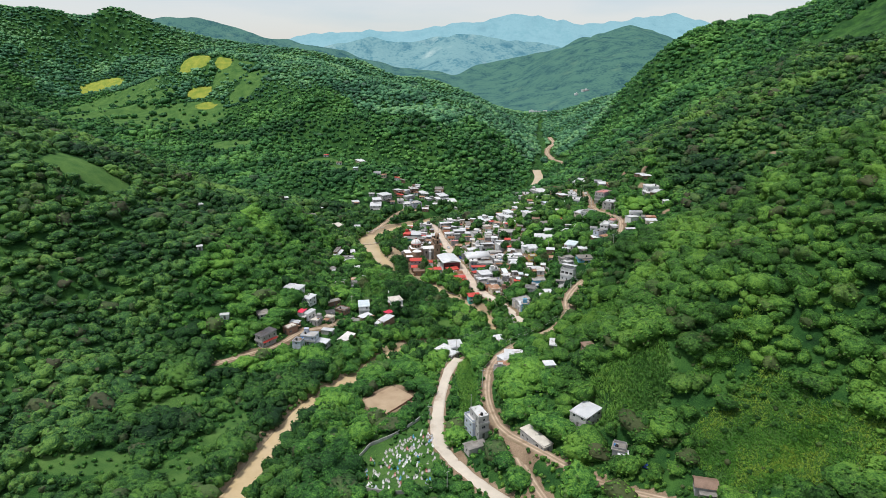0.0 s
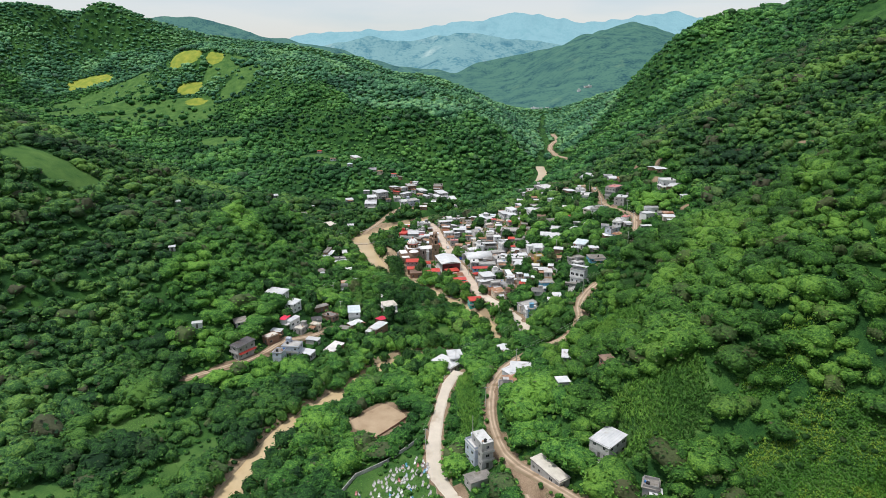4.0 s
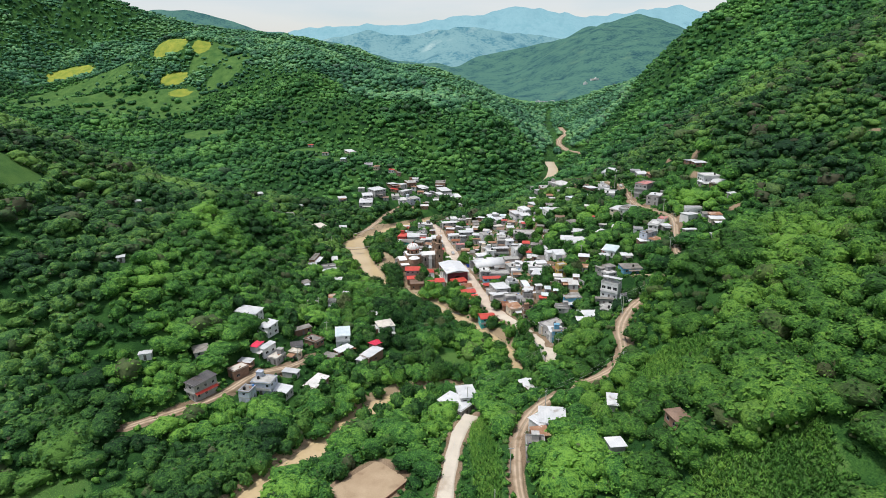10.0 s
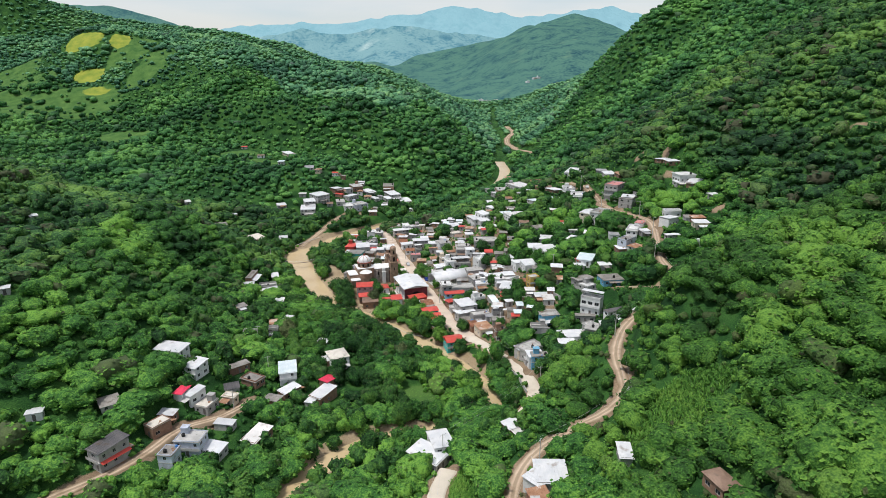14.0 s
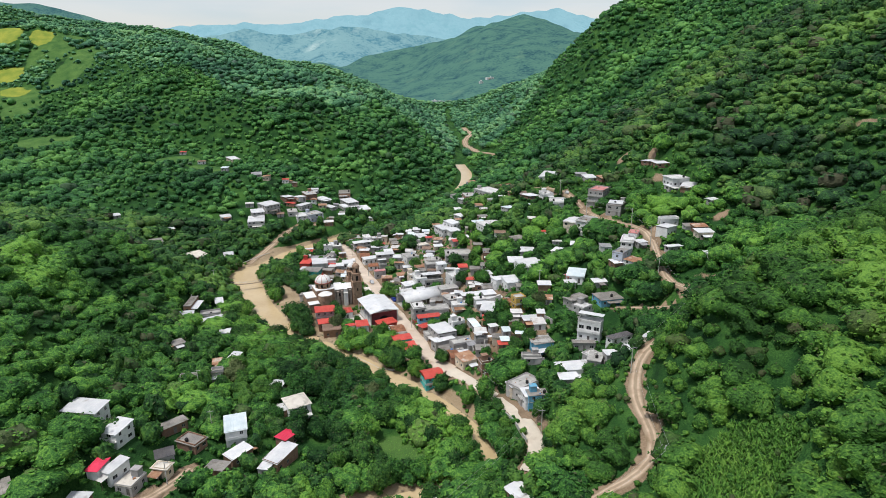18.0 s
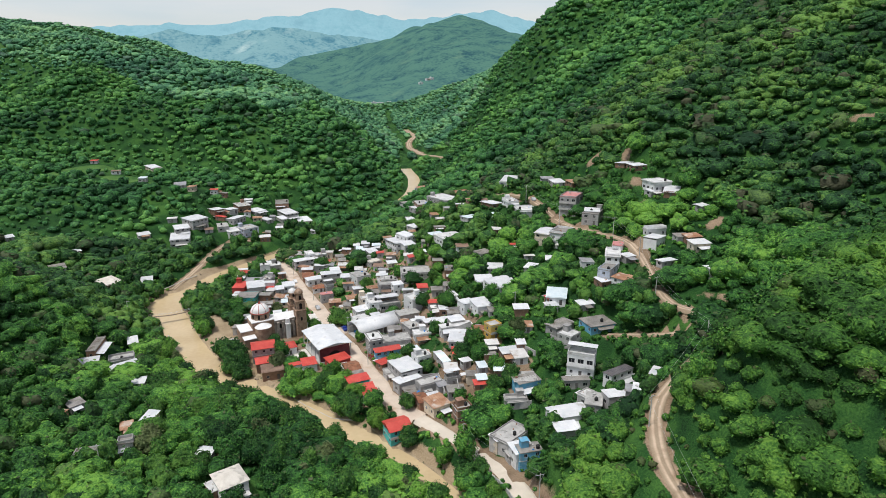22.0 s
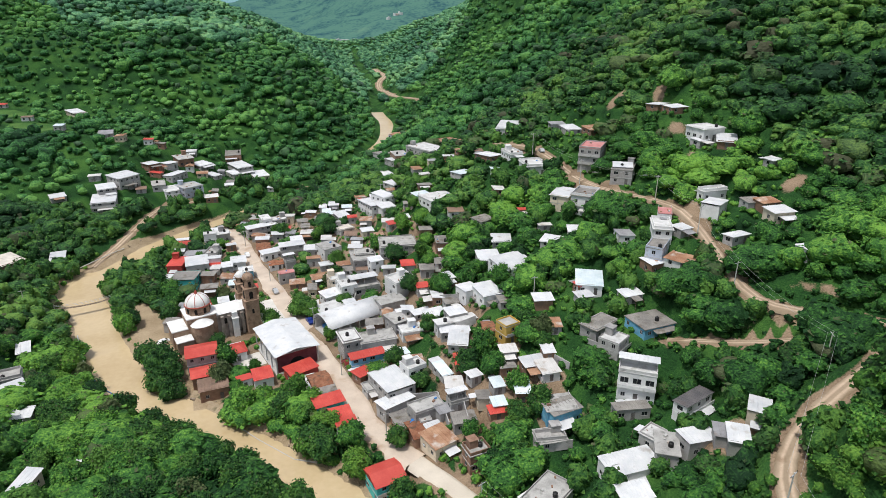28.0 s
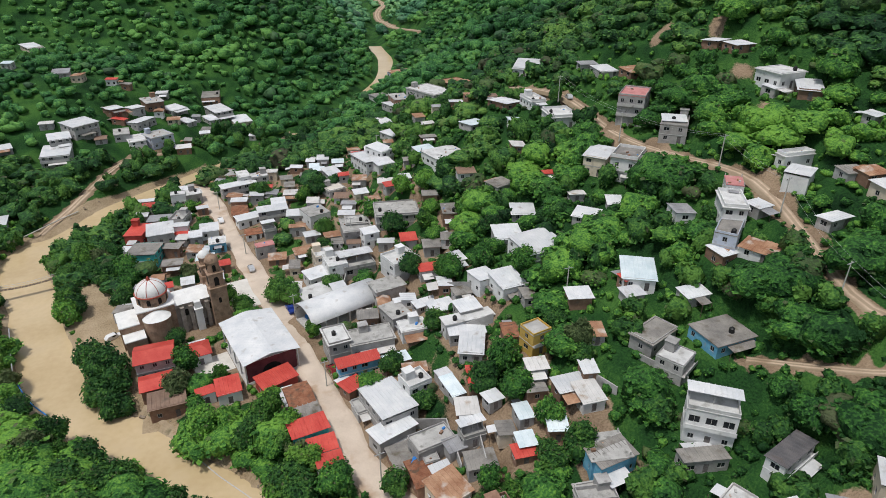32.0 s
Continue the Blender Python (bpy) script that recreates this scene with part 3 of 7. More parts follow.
ROOFS = {
    "white": sheet_metal("white metal sheet", (0.53, 0.55, 0.57), (0.70, 0.70, 0.70), (0.38, 0.35, 0.32), 0.61),
    "pale": sheet_metal("pale metal sheet", (0.55, 0.54, 0.52), (0.72, 0.70, 0.68), (0.40, 0.32, 0.25), 0.6),
    "paleblue": sheet_metal("pale blue metal sheet", (0.52, 0.62, 0.66), (0.74, 0.80, 0.82), (0.50, 0.48, 0.45), 0.66),
    "grey": sheet_metal("grey metal sheet", (0.22, 0.22, 0.23), (0.38, 0.38, 0.39), (0.20, 0.14, 0.10), 0.62),
    "oldgrey": sheet_metal("weathered grey sheet", (0.17, 0.16, 0.15), (0.33, 0.31, 0.28), (0.12, 0.10, 0.07), 0.55),
    "darkgrey": sheet_metal("dark sheet", (0.07, 0.07, 0.075), (0.14, 0.13, 0.13), (0.10, 0.07, 0.05), 0.62),
    "red": sheet_metal("red painted sheet", (0.46, 0.050, 0.040), (0.60, 0.10, 0.075), (0.42, 0.12, 0.09), 0.64),
    "pinkred": sheet_metal("bright red sheet", (0.62, 0.03, 0.07), (0.72, 0.06, 0.12), (0.55, 0.10, 0.12), 0.7),
    "pink": material("red-painted concrete roof", (0.42, 0.17, 0.16), (0.58, 0.27, 0.26), 2, 0.85, 0.3, 0.2, stain=(0.40, 0.36, 0.33), stain_size=2, stain_at=0.6),
    "rust": sheet_metal("rusted sheet", (0.24, 0.11, 0.06), (0.44, 0.27, 0.17), (0.50, 0.45, 0.40), 0.55, 0.7),
    "brown": sheet_metal("brown sheet", (0.17, 0.11, 0.08), (0.28, 0.19, 0.14), (0.12, 0.09, 0.07), 0.6, 0.6),
    "cream": material("cream concrete roof", (0.52, 0.48, 0.42), (0.68, 0.64, 0.57), 2.5, 0.9, 0.3, 0.25, stain=(0.30, 0.28, 0.24), stain_size=2.2, stain_at=0.58),
    "concrete": material("grey concrete roof", (0.28, 0.275, 0.26), (0.46, 0.45, 0.43), 2.5, 0.92, 0.25, 0.3, stain=(0.17, 0.17, 0.155), stain_size=1.8, stain_at=0.56, rand=0.14),
    "tile": material("clay roof tiles", (0.20, 0.075, 0.04), (0.36, 0.17, 0.10), 1.2, 0.9, 0.22, 0.7, stain=(0.12, 0.08, 0.055), stain_size=1.0, stain_at=0.52, rand=0.1),
}
FLAT_WHITE = material("white-coated concrete roof", (0.47, 0.47, 0.46), (0.66, 0.66, 0.65), 2.5, 0.8, 0.3, 0.15, stain=(0.33, 0.32, 0.30), stain_size=2.2, stain_at=0.56, rand=0.06)
WALLS = {
    "grey": material("bare block wall", (0.30, 0.29, 0.28), (0.46, 0.45, 0.44), 1.8, 0.92, 0.2, 0.3, stain=(0.20, 0.19, 0.18), stain_size=1.5, stain_at=0.6, rand=0.18),
    "white": material("white plaster", (0.62, 0.62, 0.62), (0.78, 0.78, 0.77), 1.8, 0.88, 0.2, 0.2, stain=(0.44, 0.43, 0.41), stain_size=1.6, stain_at=0.62, rand=0.10),
    "cream": material("cream plaster", (0.56, 0.48, 0.37), (0.70, 0.61, 0.49), 1.8, 0.88, 0.2, 0.2, stain=(0.38, 0.33, 0.26), stain_size=1.6, rand=0.1),
    "brick": material("brick and mud wall", (0.20, 0.115, 0.08), (0.32, 0.20, 0.14), 1.2, 0.92, 0.18, 0.4, stain=(0.20, 0.14, 0.11), stain_size=1.4, rand=0.15),
    "teal": material("turquoise plaster", (0.06, 0.40, 0.40), (0.10, 0.52, 0.50), 1.6, 0.85, 0.2, 0.2, stain=(0.10, 0.30, 0.30), stain_size=1.5, stain_at=0.62),
    "blue": material("blue plaster", (0.10, 0.30, 0.46), (0.18, 0.44, 0.60), 1.6, 0.85, 0.2, 0.2, stain=(0.28, 0.34, 0.40), stain_size=1.5, stain_at=0.58),
    "paleblue": material("lilac-grey plaster", (0.42, 0.46, 0.56), (0.56, 0.60, 0.68), 1.6, 0.88, 0.2, 0.2, stain=(0.36, 0.37, 0.40), stain_size=1.5, rand=0.1),
    "yellow": material("yellow plaster", (0.50, 0.32, 0.07), (0.62, 0.42, 0.12), 1.6, 0.85, 0.2, 0.2, stain=(0.40, 0.28, 0.10), stain_size=1.5, stain_at=0.6),
    "red": material("red-painted plaster", (0.34, 0.05, 0.04), (0.45, 0.09, 0.07), 1.6, 0.85, 0.2, 0.2),
}
M_GLASS = material("dark window glass", (0.015, 0.017, 0.02), (0.03, 0.034, 0.04), 1, 0.12, 0.5, 0)
M_FRAME = material("window frame", (0.30, 0.30, 0.30), (0.45, 0.45, 0.44), 0.5, 0.6, 0.1, 0)
M_DOOR = material("painted metal door", (0.10, 0.09, 0.09), (0.22, 0.20, 0.19), 0.8, 0.6, 0.2, 0.1, rand=0.4)
M_SLAB = material("concrete band", (0.40, 0.39, 0.38), (0.55, 0.54, 0.52), 1.2, 0.9, 0.2, 0.2, stain=(0.28, 0.27, 0.26), stain_size=1.2)
M_TANK = material("black plastic tank", (0.012, 0.012, 0.013), (0.03, 0.03, 0.03), 0.6, 0.45, 0.2, 0)
M_TANKB = material("blue plastic tarpaulin", (0.03, 0.16, 0.50), (0.06, 0.26, 0.62), 0.6, 0.5, 0.2, 0.2)
M_STEEL = material("galvanised steel", (0.42, 0.43, 0.44), (0.58, 0.59, 0.60), 0.5, 0.5, 0.1, 0.05, metal=0.4)
WORDS = {"white": "white", "pale": "pale grey", "paleblue": "pale blue", "grey": "grey", "oldgrey": "weathered grey", "darkgrey": "dark grey", "red": "red",
         "pinkred": "bright red", "pink": "faded red", "rust": "rusty", "brown": "brown", "cream": "cream", "concrete": "bare concrete", "tile": "clay tile",
         "brick": "brick", "teal": "turquoise", "blue": "blue", "yellow": "yellow"}
hr = random.Random(5)
PLOTS = []
SHARED = {}


def box(v, f, x0, x1, y0, y1, z0, z1, lift=None):
    """Adds a box to vertex and face lists; lift(x, y) tilts its height."""
    b = len(v)
    up = lift or (lambda x, y: 0.0)
    for z in (z0, z1):
        for x, y in ((x0, y0), (x1, y0), (x1, y1), (x0, y1)):
            v.append((x, y, z + up(x, y)))
    f += [(b + 3, b + 2, b + 1, b), (b + 4, b + 5, b + 6, b + 7), (b, b + 1, b + 5, b + 4), (b + 1, b + 2, b + 6, b + 5), (b + 2, b + 3, b + 7, b + 6), (b + 3, b, b + 4, b + 7)]


def tube(v, f, x, y, z0, z1, r0, r1, n=10):
    b = len(v)
    for z, r in ((z0, r0), (z1, r1)):
        for k in range(n):
            v.append((x + r * math.cos(6.2832 * k / n), y + r * math.sin(6.2832 * k / n), z))
    f += [(b + k, b + (k + 1) % n, b + n + (k + 1) % n, b + n + k) for k in range(n)] + [tuple(range(b + n, b + 2 * n))]


def window_mesh(w, h, style):
    """A window of two panes set back in one frame."""
    key = ("window", w, h, style)
    if key not in SHARED:
        t = 0.07
        us = (-w / 2, -w / 2 + t, -t / 2, t / 2, w / 2 - t, w / 2)
        zs = (0.0, t, h - t, h)
        v, f, m = [], [], []
        for i in range(5):
            for k in range(3):
                pane = i in (1, 3) and k == 1
                y = 0.11 if pane else 0.05
                c = [(us[i], zs[k]), (us[i + 1], zs[k]), (us[i + 1], zs[k + 1]), (us[i], zs[k + 1])]
                b = len(v)
                v += [(u, y, z) for u, z in c]
                f.append((b, b + 1, b + 2, b + 3))
                m.append(0 if pane else 1)
                if pane:
                    for q in range(4):
                        (u0, z0), (u1, z1) = c[q], c[(q + 1) % 4]
                        b = len(v)
                        v += [(u0, 0.05, z0), (u1, 0.05, z1), (u1, 0.11, z1), (u0, 0.11, z0)]
                        f.append((b, b + 1, b + 2, b + 3))
                        m.append(1)
        for q in ((-w / 2, 0, w / 2, 0), (w / 2, 0, w / 2, h), (w / 2, h, -w / 2, h), (-w / 2, h, -w / 2, 0)):
            b = len(v)
            e = -0.06 if style else 0.05
            v += [(q[0], 0.05, q[1]), (q[2], 0.05, q[3]), (q[2], 0.14, q[3]), (q[0], 0.14, q[1])]
            f.append((b, b + 1, b + 2, b + 3))
            m.append(1)
        SHARED[key] = mesh_of("window", v, f, [M_GLASS, M_FRAME], m, weld=True)
    return SHARED[key]


def door_mesh(w, h):
    key = ("door", w, h)
    if key not in SHARED:
        v, f = [], []
        box(v, f, -w / 2, w / 2, 0.08, 0.13, 0, h)
        box(v, f, -w / 2 + 0.1, w / 2 - 0.1, 0.06, 0.08, 0.15, h * 0.45)
        box(v, f, -w / 2 + 0.1, w / 2 - 0.1, 0.06, 0.08, h * 0.52, h - 0.15)
        SHARED[key] = mesh_of("door", v, f, M_DOOR)
    return SHARED[key]


def tank_mesh():
    if "tank" not in SHARED:
        v, f = [], []
        for z0, z1, r0, r1 in ((0, 0.1, 0.5, 0.55), (0.1, 0.5, 0.55, 0.53), (0.5, 0.56, 0.56, 0.56), (0.56, 0.95, 0.53, 0.55), (0.95, 1.15, 0.55, 0.3), (1.15, 1.25, 0.22, 0.22)):
            tube(v, f, 0, 0, z0, z1, r0, r1, 14)
        SHARED["tank"] = mesh_of("water_tank", v, f, M_TANK)
    return SHARED["tank"]


def facade(v, f, side, length, half, z0, z1, holes, depth=0.16):
    """One outer wall with openings that go in to the panes. side: quarter turns; holes: u0, u1, lower, upper."""
    c, s = (1, 0, -1, 0)[side], (0, 1, 0, -1)[side]

    def at(u, inn, z):
        x, y = u, -half + inn
        return (x * c - y * s, x * s + y * c, z)

    us = sorted({-length / 2, length / 2, *[h[0] for h in holes], *[h[1] for h in holes]})
    zs = sorted({z0, z1, *[h[2] for h in holes], *[h[3] for h in holes]})
    for a, b in zip(us[:-1], us[1:]):
        for lo, hi in zip(zs[:-1], zs[1:]):
            if any(h[0] <= a and b <= h[1] and h[2] <= lo and hi <= h[3] for h in holes):
                continue
            k = len(v)
            v += [at(a, 0, lo), at(b, 0, lo), at(b, 0, hi), at(a, 0, hi)]
            f.append((k, k + 1, k + 2, k + 3))
    for a, b, lo, hi in holes:
        for p in (((a, lo), (a, hi)), ((a, hi), (b, hi)), ((b, hi), (b, lo)), ((b, lo), (a, lo))):
            k = len(v)
            v += [at(p[0][0], 0, p[0][1]), at(p[1][0], 0, p[1][1]), at(p[1][0], depth, p[1][1]), at(p[0][0], depth, p[0][1])]
            f.append((k, k + 1, k + 2, k + 3))


def sheet_roof(ob, w, d, z, mat, over=0.35, pitch=0.07, name="roof", x0=0.0, y0=0.0):
    """A lean-to roof of ribbed metal sheet: one folded profile, drawn along the slope."""
    a, n = w / 2 + over, max(3, int(w / 0.8))
    prof = [(-a, 0.0)]
    for k in range(1, n):
        x = -a + 2 * a * k / n
        prof += [(x - 0.10, 0.0), (x - 0.05, 0.06), (x + 0.05, 0.06), (x + 0.10, 0.0)]
    prof.append((a, 0.0))
    v, f, m = [], [], len(prof)
    for y in (-d / 2 - over, d / 2 + over):
        for lower in (0, 1):
            v += [(x0 + x, y0 + y, z + 0.06 + (-0.07 if lower else h) + y * pitch) for x, h in prof]
    for k in range(m - 1):
        f += [(k, k + 1, 2 * m + k + 1, 2 * m + k), (m + k + 1, m + k, 3 * m + k, 3 * m + k + 1), (m + k, m + k + 1, k + 1, k), (2 * m + k, 2 * m + k + 1, 3 * m + k + 1, 3 * m + k)]
    f += [(0, 2 * m, 3 * m, m), (m - 1, 2 * m - 1, 4 * m - 1, 3 * m - 1)]
    return child(name, mesh_of(name, v, f, mat), ob)


def ridge_roof(ob, w, d, z, mat, rise, hip=0.0, over=0.4):
    """A roof of two slopes (or four, with hip), thick at the eaves."""
    a, b = w / 2 + over, d / 2 + over
    r = max(0.0, a - hip * a)
    v = [(-a, -b, z), (a, -b, z), (a, b, z), (-a, b, z), (-r, 0, z + rise), (r, 0, z + rise)]
    v += [(x, y, h - 0.12) for x, y, h in v]
    f = [(0, 1, 5, 4), (2, 3, 4, 5), (1, 2, 5), (3, 0, 4)] + [(7, 6, 10, 11), (9, 8, 11, 10), (8, 7, 11), (6, 9, 10)]
    f += [(1, 0, 6, 7), (2, 1, 7, 8), (3, 2, 8, 9), (0, 3, 9, 6)]
    return child("roof", mesh_of("roof", v, f, mat), ob)


def house(x, y, turn, w, d, h, roof, rcol, wall, group="houses of the town", windows=True, name="house"):
    """A house w along its front and d deep, its roof h above the ground at its middle."""
    c, s = math.cos(radians(turn)), math.sin(radians(turn))
    px = np.array([x + c * a - s * b for a, b in ((-w / 2, -d / 2), (w / 2, -d / 2), (w / 2, d / 2), (-w / 2, d / 2), (0, 0))])
    py = np.array([y + s * a + c * b for a, b in ((-w / 2, -d / 2), (w / 2, -d / 2), (w / 2, d / 2), (-w / 2, d / 2), (0, 0))])
    g = road_ground(px, py)
    z0 = float(0.7 * g.min() + 0.3 * g[4])
    low = float(g.min() - z0) - 0.5
    PLOTS.append((x, y, w / 2, d / 2, turn, 0))
    PADS.append((x, y, w / 2, d / 2, turn, z0 - 0.05))
    ob = new(name)
    ob.matrix_basis = pose(x, y, z0, 0, 0, turn)
    ob.empty_display_size = 1.0
    n = max(1, int(round(h / 3.05)))
    storey = ("one", "two", "three", "four")[min(n, 4) - 1]
    tagged(ob, f"{storey}-storey {WORDS.get(wall, wall)}-walled house with {WORDS.get(rcol, rcol)} {'tiled' if roof == 'tile' else roof if roof in ('flat', 'gable', 'hip') else 'sheet'} roof", "house", group)
    rm = FLAT_WHITE if roof == "flat" and rcol == "white" else ROOFS[rcol]
    open_top = roof == "canopy"
    top = h - 2.5 if open_top else h - 0.12
    if open_top:
        n = max(1, n - 1)
    each = top / n
    v, f, fit = [], [], []
    for side in range(4):
        length, half = (w, d / 2) if side % 2 == 0 else (d, w / 2)
        holes = []
        for k in range(n):
            if not windows:
                break
            count = max(1, int(length / hr.uniform(2.3, 3.0))) if length > 1.8 else 0
            if side == 2 and hr.random() < 0.5:
                continue
            for i in range(count):
                if hr.random() < 0.15:
                    continue
                u = -length / 2 + length * (i + 0.5) / count
                if k == 0 and side == 0 and i == count // 2:
                    holes.append((u - 0.5, u + 0.5, 0.05, min(2.15, top - 0.2)))
                    fit.append((door_mesh(1.0, round(min(2.1, top - 0.25), 2)), "door", side, u, half, 0.05))
                else:
                    ww, hh = (1.5, 1.1) if hr.random() < 0.3 and length / count > 2.2 else (1.0, 1.1)
                    if open_top and side == 0 and k == n - 1 and length / count > 2.2:
                        ww, hh = 1.9, min(1.5, each - 1.3)
                    lo = k * each + min(1.0, each - 1.5)
                    holes.append((u - ww / 2, u + ww / 2, lo, lo + hh))
                    fit.append((window_mesh(ww, hh, wall in ("white", "cream")), "window", side, u, half, lo))
        facade(v, f, side, length, half, low, top, holes)
    child("wall", mesh_of("wall", v, f, WALLS[wall], weld=True), ob)
    for me, nm, side, u, half, lo in fit:
        child(nm, me, ob, pose(0, 0, 0, 0, 0, 90 * side) @ pose(u, -half, lo))
    if n > 1:
        v, f = [], []
        for k in range(1, n):
            e = 0.08 if hr.random() < 0.6 and not open_top else 0.7
            box(v, f, -w / 2 - 0.06, w / 2 + 0.06, -d / 2 - e, d / 2 + 0.06, k * each - 0.1, k * each + 0.08)
            if e > 0.5:
                box(v, f, -w / 2 - 0.06, w / 2 + 0.06, -d / 2 - e, -d / 2 - e + 0.08, k * each + 0.08, k * each + 0.85)
        child("floor_slab", mesh_of("floor_slab", v, f, M_SLAB if wall != "white" else WALLS["white"]), ob)
    if roof == "sheet":
        sheet_roof(ob, w, d, h, rm, hr.uniform(0.2, 0.5), hr.choice((0.05, 0.08, -0.06, 0.1)))
    elif roof in ("gable", "tile"):
        ridge_roof(ob, w, d, h - 0.1, rm, min(w, d) * (0.22 if roof == "tile" else 0.17))
        v = [(-w / 2, -d / 2, h - 0.15), (-w / 2, d / 2, h - 0.15), (-w / 2, 0, h - 0.3 + d * 0.17), (w / 2, -d / 2, h - 0.15), (w / 2, d / 2, h - 0.15), (w / 2, 0, h - 0.3 + d * 0.17)]
        child("gable_wall", mesh_of("gable_wall", v, [(1, 0, 2), (3, 4, 5)], WALLS[wall]), ob)
    elif roof == "hip":
        ridge_roof(ob, w, d, h - 0.1, rm, min(w, d) * 0.22, 0.75)
    elif roof == "canopy":
        v, f = [], []
        box(v, f, -w / 2 - 0.1, w / 2 + 0.1, -d / 2 - 0.1, d / 2 + 0.1, top, top + 0.16)
        for a in ((-w / 2, w / 2, -d / 2, -d / 2 + 0.14), (-w / 2, w / 2, d / 2 - 0.14, d / 2), (-w / 2, -w / 2 + 0.14, -d / 2 + 0.14, d / 2 - 0.14), (w / 2 - 0.14, w / 2, -d / 2 + 0.14, d / 2 - 0.14)):
            box(v, f, *a, top + 0.16, top + 0.95)
        child("terrace", mesh_of("terrace", v, f, FLAT_WHITE if wall == "white" else ROOFS["concrete"]), ob)
        cover = d * 0.55
        for a in (-1, 0, 1):
            for b in (d / 2 - 0.2, d / 2 - cover + 0.2):
                v, f = [], []
                box(v, f, a * (w / 2 - 0.2) - 0.07, a * (w / 2 - 0.2) + 0.07, b - 0.07, b + 0.07, top + 0.16, h + 0.05)
                child("post", mesh_of("post", v, f, M_SLAB), ob)
        sheet_roof(ob, w, cover, h, rm, 0.4, -0.06, y0=d / 2 - cover / 2)
    else:
        v, f = [], []
        e = hr.choice((0.06, 0.25, 0.4))
        box(v, f, -w / 2 - e, w / 2 + e, -d / 2 - e, d / 2 + e, h - 0.2, h)
        child("roof", mesh_of("roof", v, f, rm), ob)
        if hr.random() < 0.65 and wall not in ("blue", "teal"):
            p = hr.choice((0.25, 0.45, 0.8))
            v, f = [], []
            for a in ((-w / 2, w / 2, -d / 2, -d / 2 + 0.15), (-w / 2, w / 2, d / 2 - 0.15, d / 2), (-w / 2, -w / 2 + 0.15, -d / 2 + 0.15, d / 2 - 0.15), (w / 2 - 0.15, w / 2, -d / 2 + 0.15, d / 2 - 0.15)):
                box(v, f, *a, h, h + p)
            child("parapet", mesh_of("parapet", v, f, WALLS[wall]), ob)
        elif hr.random() < 0.6:
            for a in (-1, 1):
                for b in (-1, 1):
                    v, f = [], []
                    box(v, f, -0.1, 0.1, -0.1, 0.1, 0, hr.uniform(0.4, 1.0))
                    child("column_stub", mesh_of("column_stub", v, f, M_SLAB), ob, pose(a * (w / 2 - 0.15), b * (d / 2 - 0.15), h))
        if w > 4.5 and d > 4 and hr.random() < 0.4:
            v, f = [], []
            a, b = hr.uniform(-w / 2 + 1.4, w / 2 - 1.4), d / 2 - 1.3
            box(v, f, a - 1.1, a + 1.1, b - 1.0, b + 1.0, h, h + 2.1)
            box(v, f, a - 1.25, a + 1.25, b - 1.15, b + 1.15, h + 2.1, h + 2.22)
            child("stair_box", mesh_of("stair_box", v, f, WALLS[wall]), ob)
    if windows and h > 2.4 and hr.random() < 0.6:
        # a lean-to of sheet on posts against one side
        ld, lw, lz = hr.uniform(1.8, 3.0), w * hr.uniform(0.45, 0.9), min(h - 0.3, hr.uniform(2.1, 2.6))
        side, lean = hr.choice((-1, 1)), ROOFS[hr.choice(("white", "white", "oldgrey", "rust", "pale", "grey"))]
        v, f = [], []
        box(v, f, -lw / 2, lw / 2, 0, ld, 0, 0.05, lambda a, b: -0.12 * b)
        child("lean_to_roof", mesh_of("lean_to_roof", v, f, lean), ob, pose(hr.uniform(-1, 1) * (w - lw) / 2, side * (d / 2 + 0.02), lz, 0, 0, 0 if side > 0 else 180))
        for a in (-lw / 2 + 0.1, lw / 2 - 0.1):
            v, f = [], []
            box(v, f, a - 0.05, a + 0.05, side * (d / 2 + ld - 0.15) - 0.05, side * (d / 2 + ld - 0.15) + 0.05, low, lz - 0.12 * ld)
            child("lean_to_post", mesh_of("lean_to_post", v, f, M_BARK), ob)
    if roof == "flat" and hr.random() < 0.6 and w > 3.4:
        child("water_tank", tank_mesh(), ob, pose(hr.uniform(-w / 2 + 0.8, w / 2 - 0.8), hr.uniform(-d / 2 + 0.8, 0), h))
    if roof in ("flat", "canopy") and hr.random() < 0.5:
        zz = h if roof == "flat" else top + 0.16
        for _ in range(hr.randint(2, 5)):
            a, b, q = hr.uniform(-w / 2 + 0.5, w / 2 - 0.5), hr.uniform(-d / 2 + 0.5, d / 2 - 0.5), hr.uniform(0.12, 0.45)
            v, f = [], []
            box(v, f, -q, q, -q * 0.6, q * 0.6, 0, q)
            child("roof_crate", mesh_of("roof_crate", v, f, hr.choice((M_TANKB, ROOFS["rust"], WALLS["brick"], M_SLAB))), ob, pose(a, b, zz, 0, 0, hr.uniform(0, 90)))
    return ob



# the town
house(-16.7, 567.3, -6, 6.1, 3.6, 2.6, "sheet", "white", "grey")
house(-18.6, 555.7, 1, 5.3, 3.7, 5.2, "flat", "white", "white")
house(-13.5, 557.3, 11, 6.1, 5.5, 4.3, "flat", "white", "grey")
house(3.9, 556.2, 15, 13.6, 3.7, 5.2, "sheet", "white", "grey")
house(6.3, 562.1, 10, 4.2, 7.6, 6.5, "flat", "white", "white")
house(12.4, 560.8, 5, 6.7, 5.2, 5.2, "flat", "white", "grey")
house(0.7, 578.3, -8, 7.6, 9.2, 2.6, "flat", "concrete", "brick")
house(-31.0, 529.0, -14, 5.8, 9.5, 4.3, "flat", "red", "red")
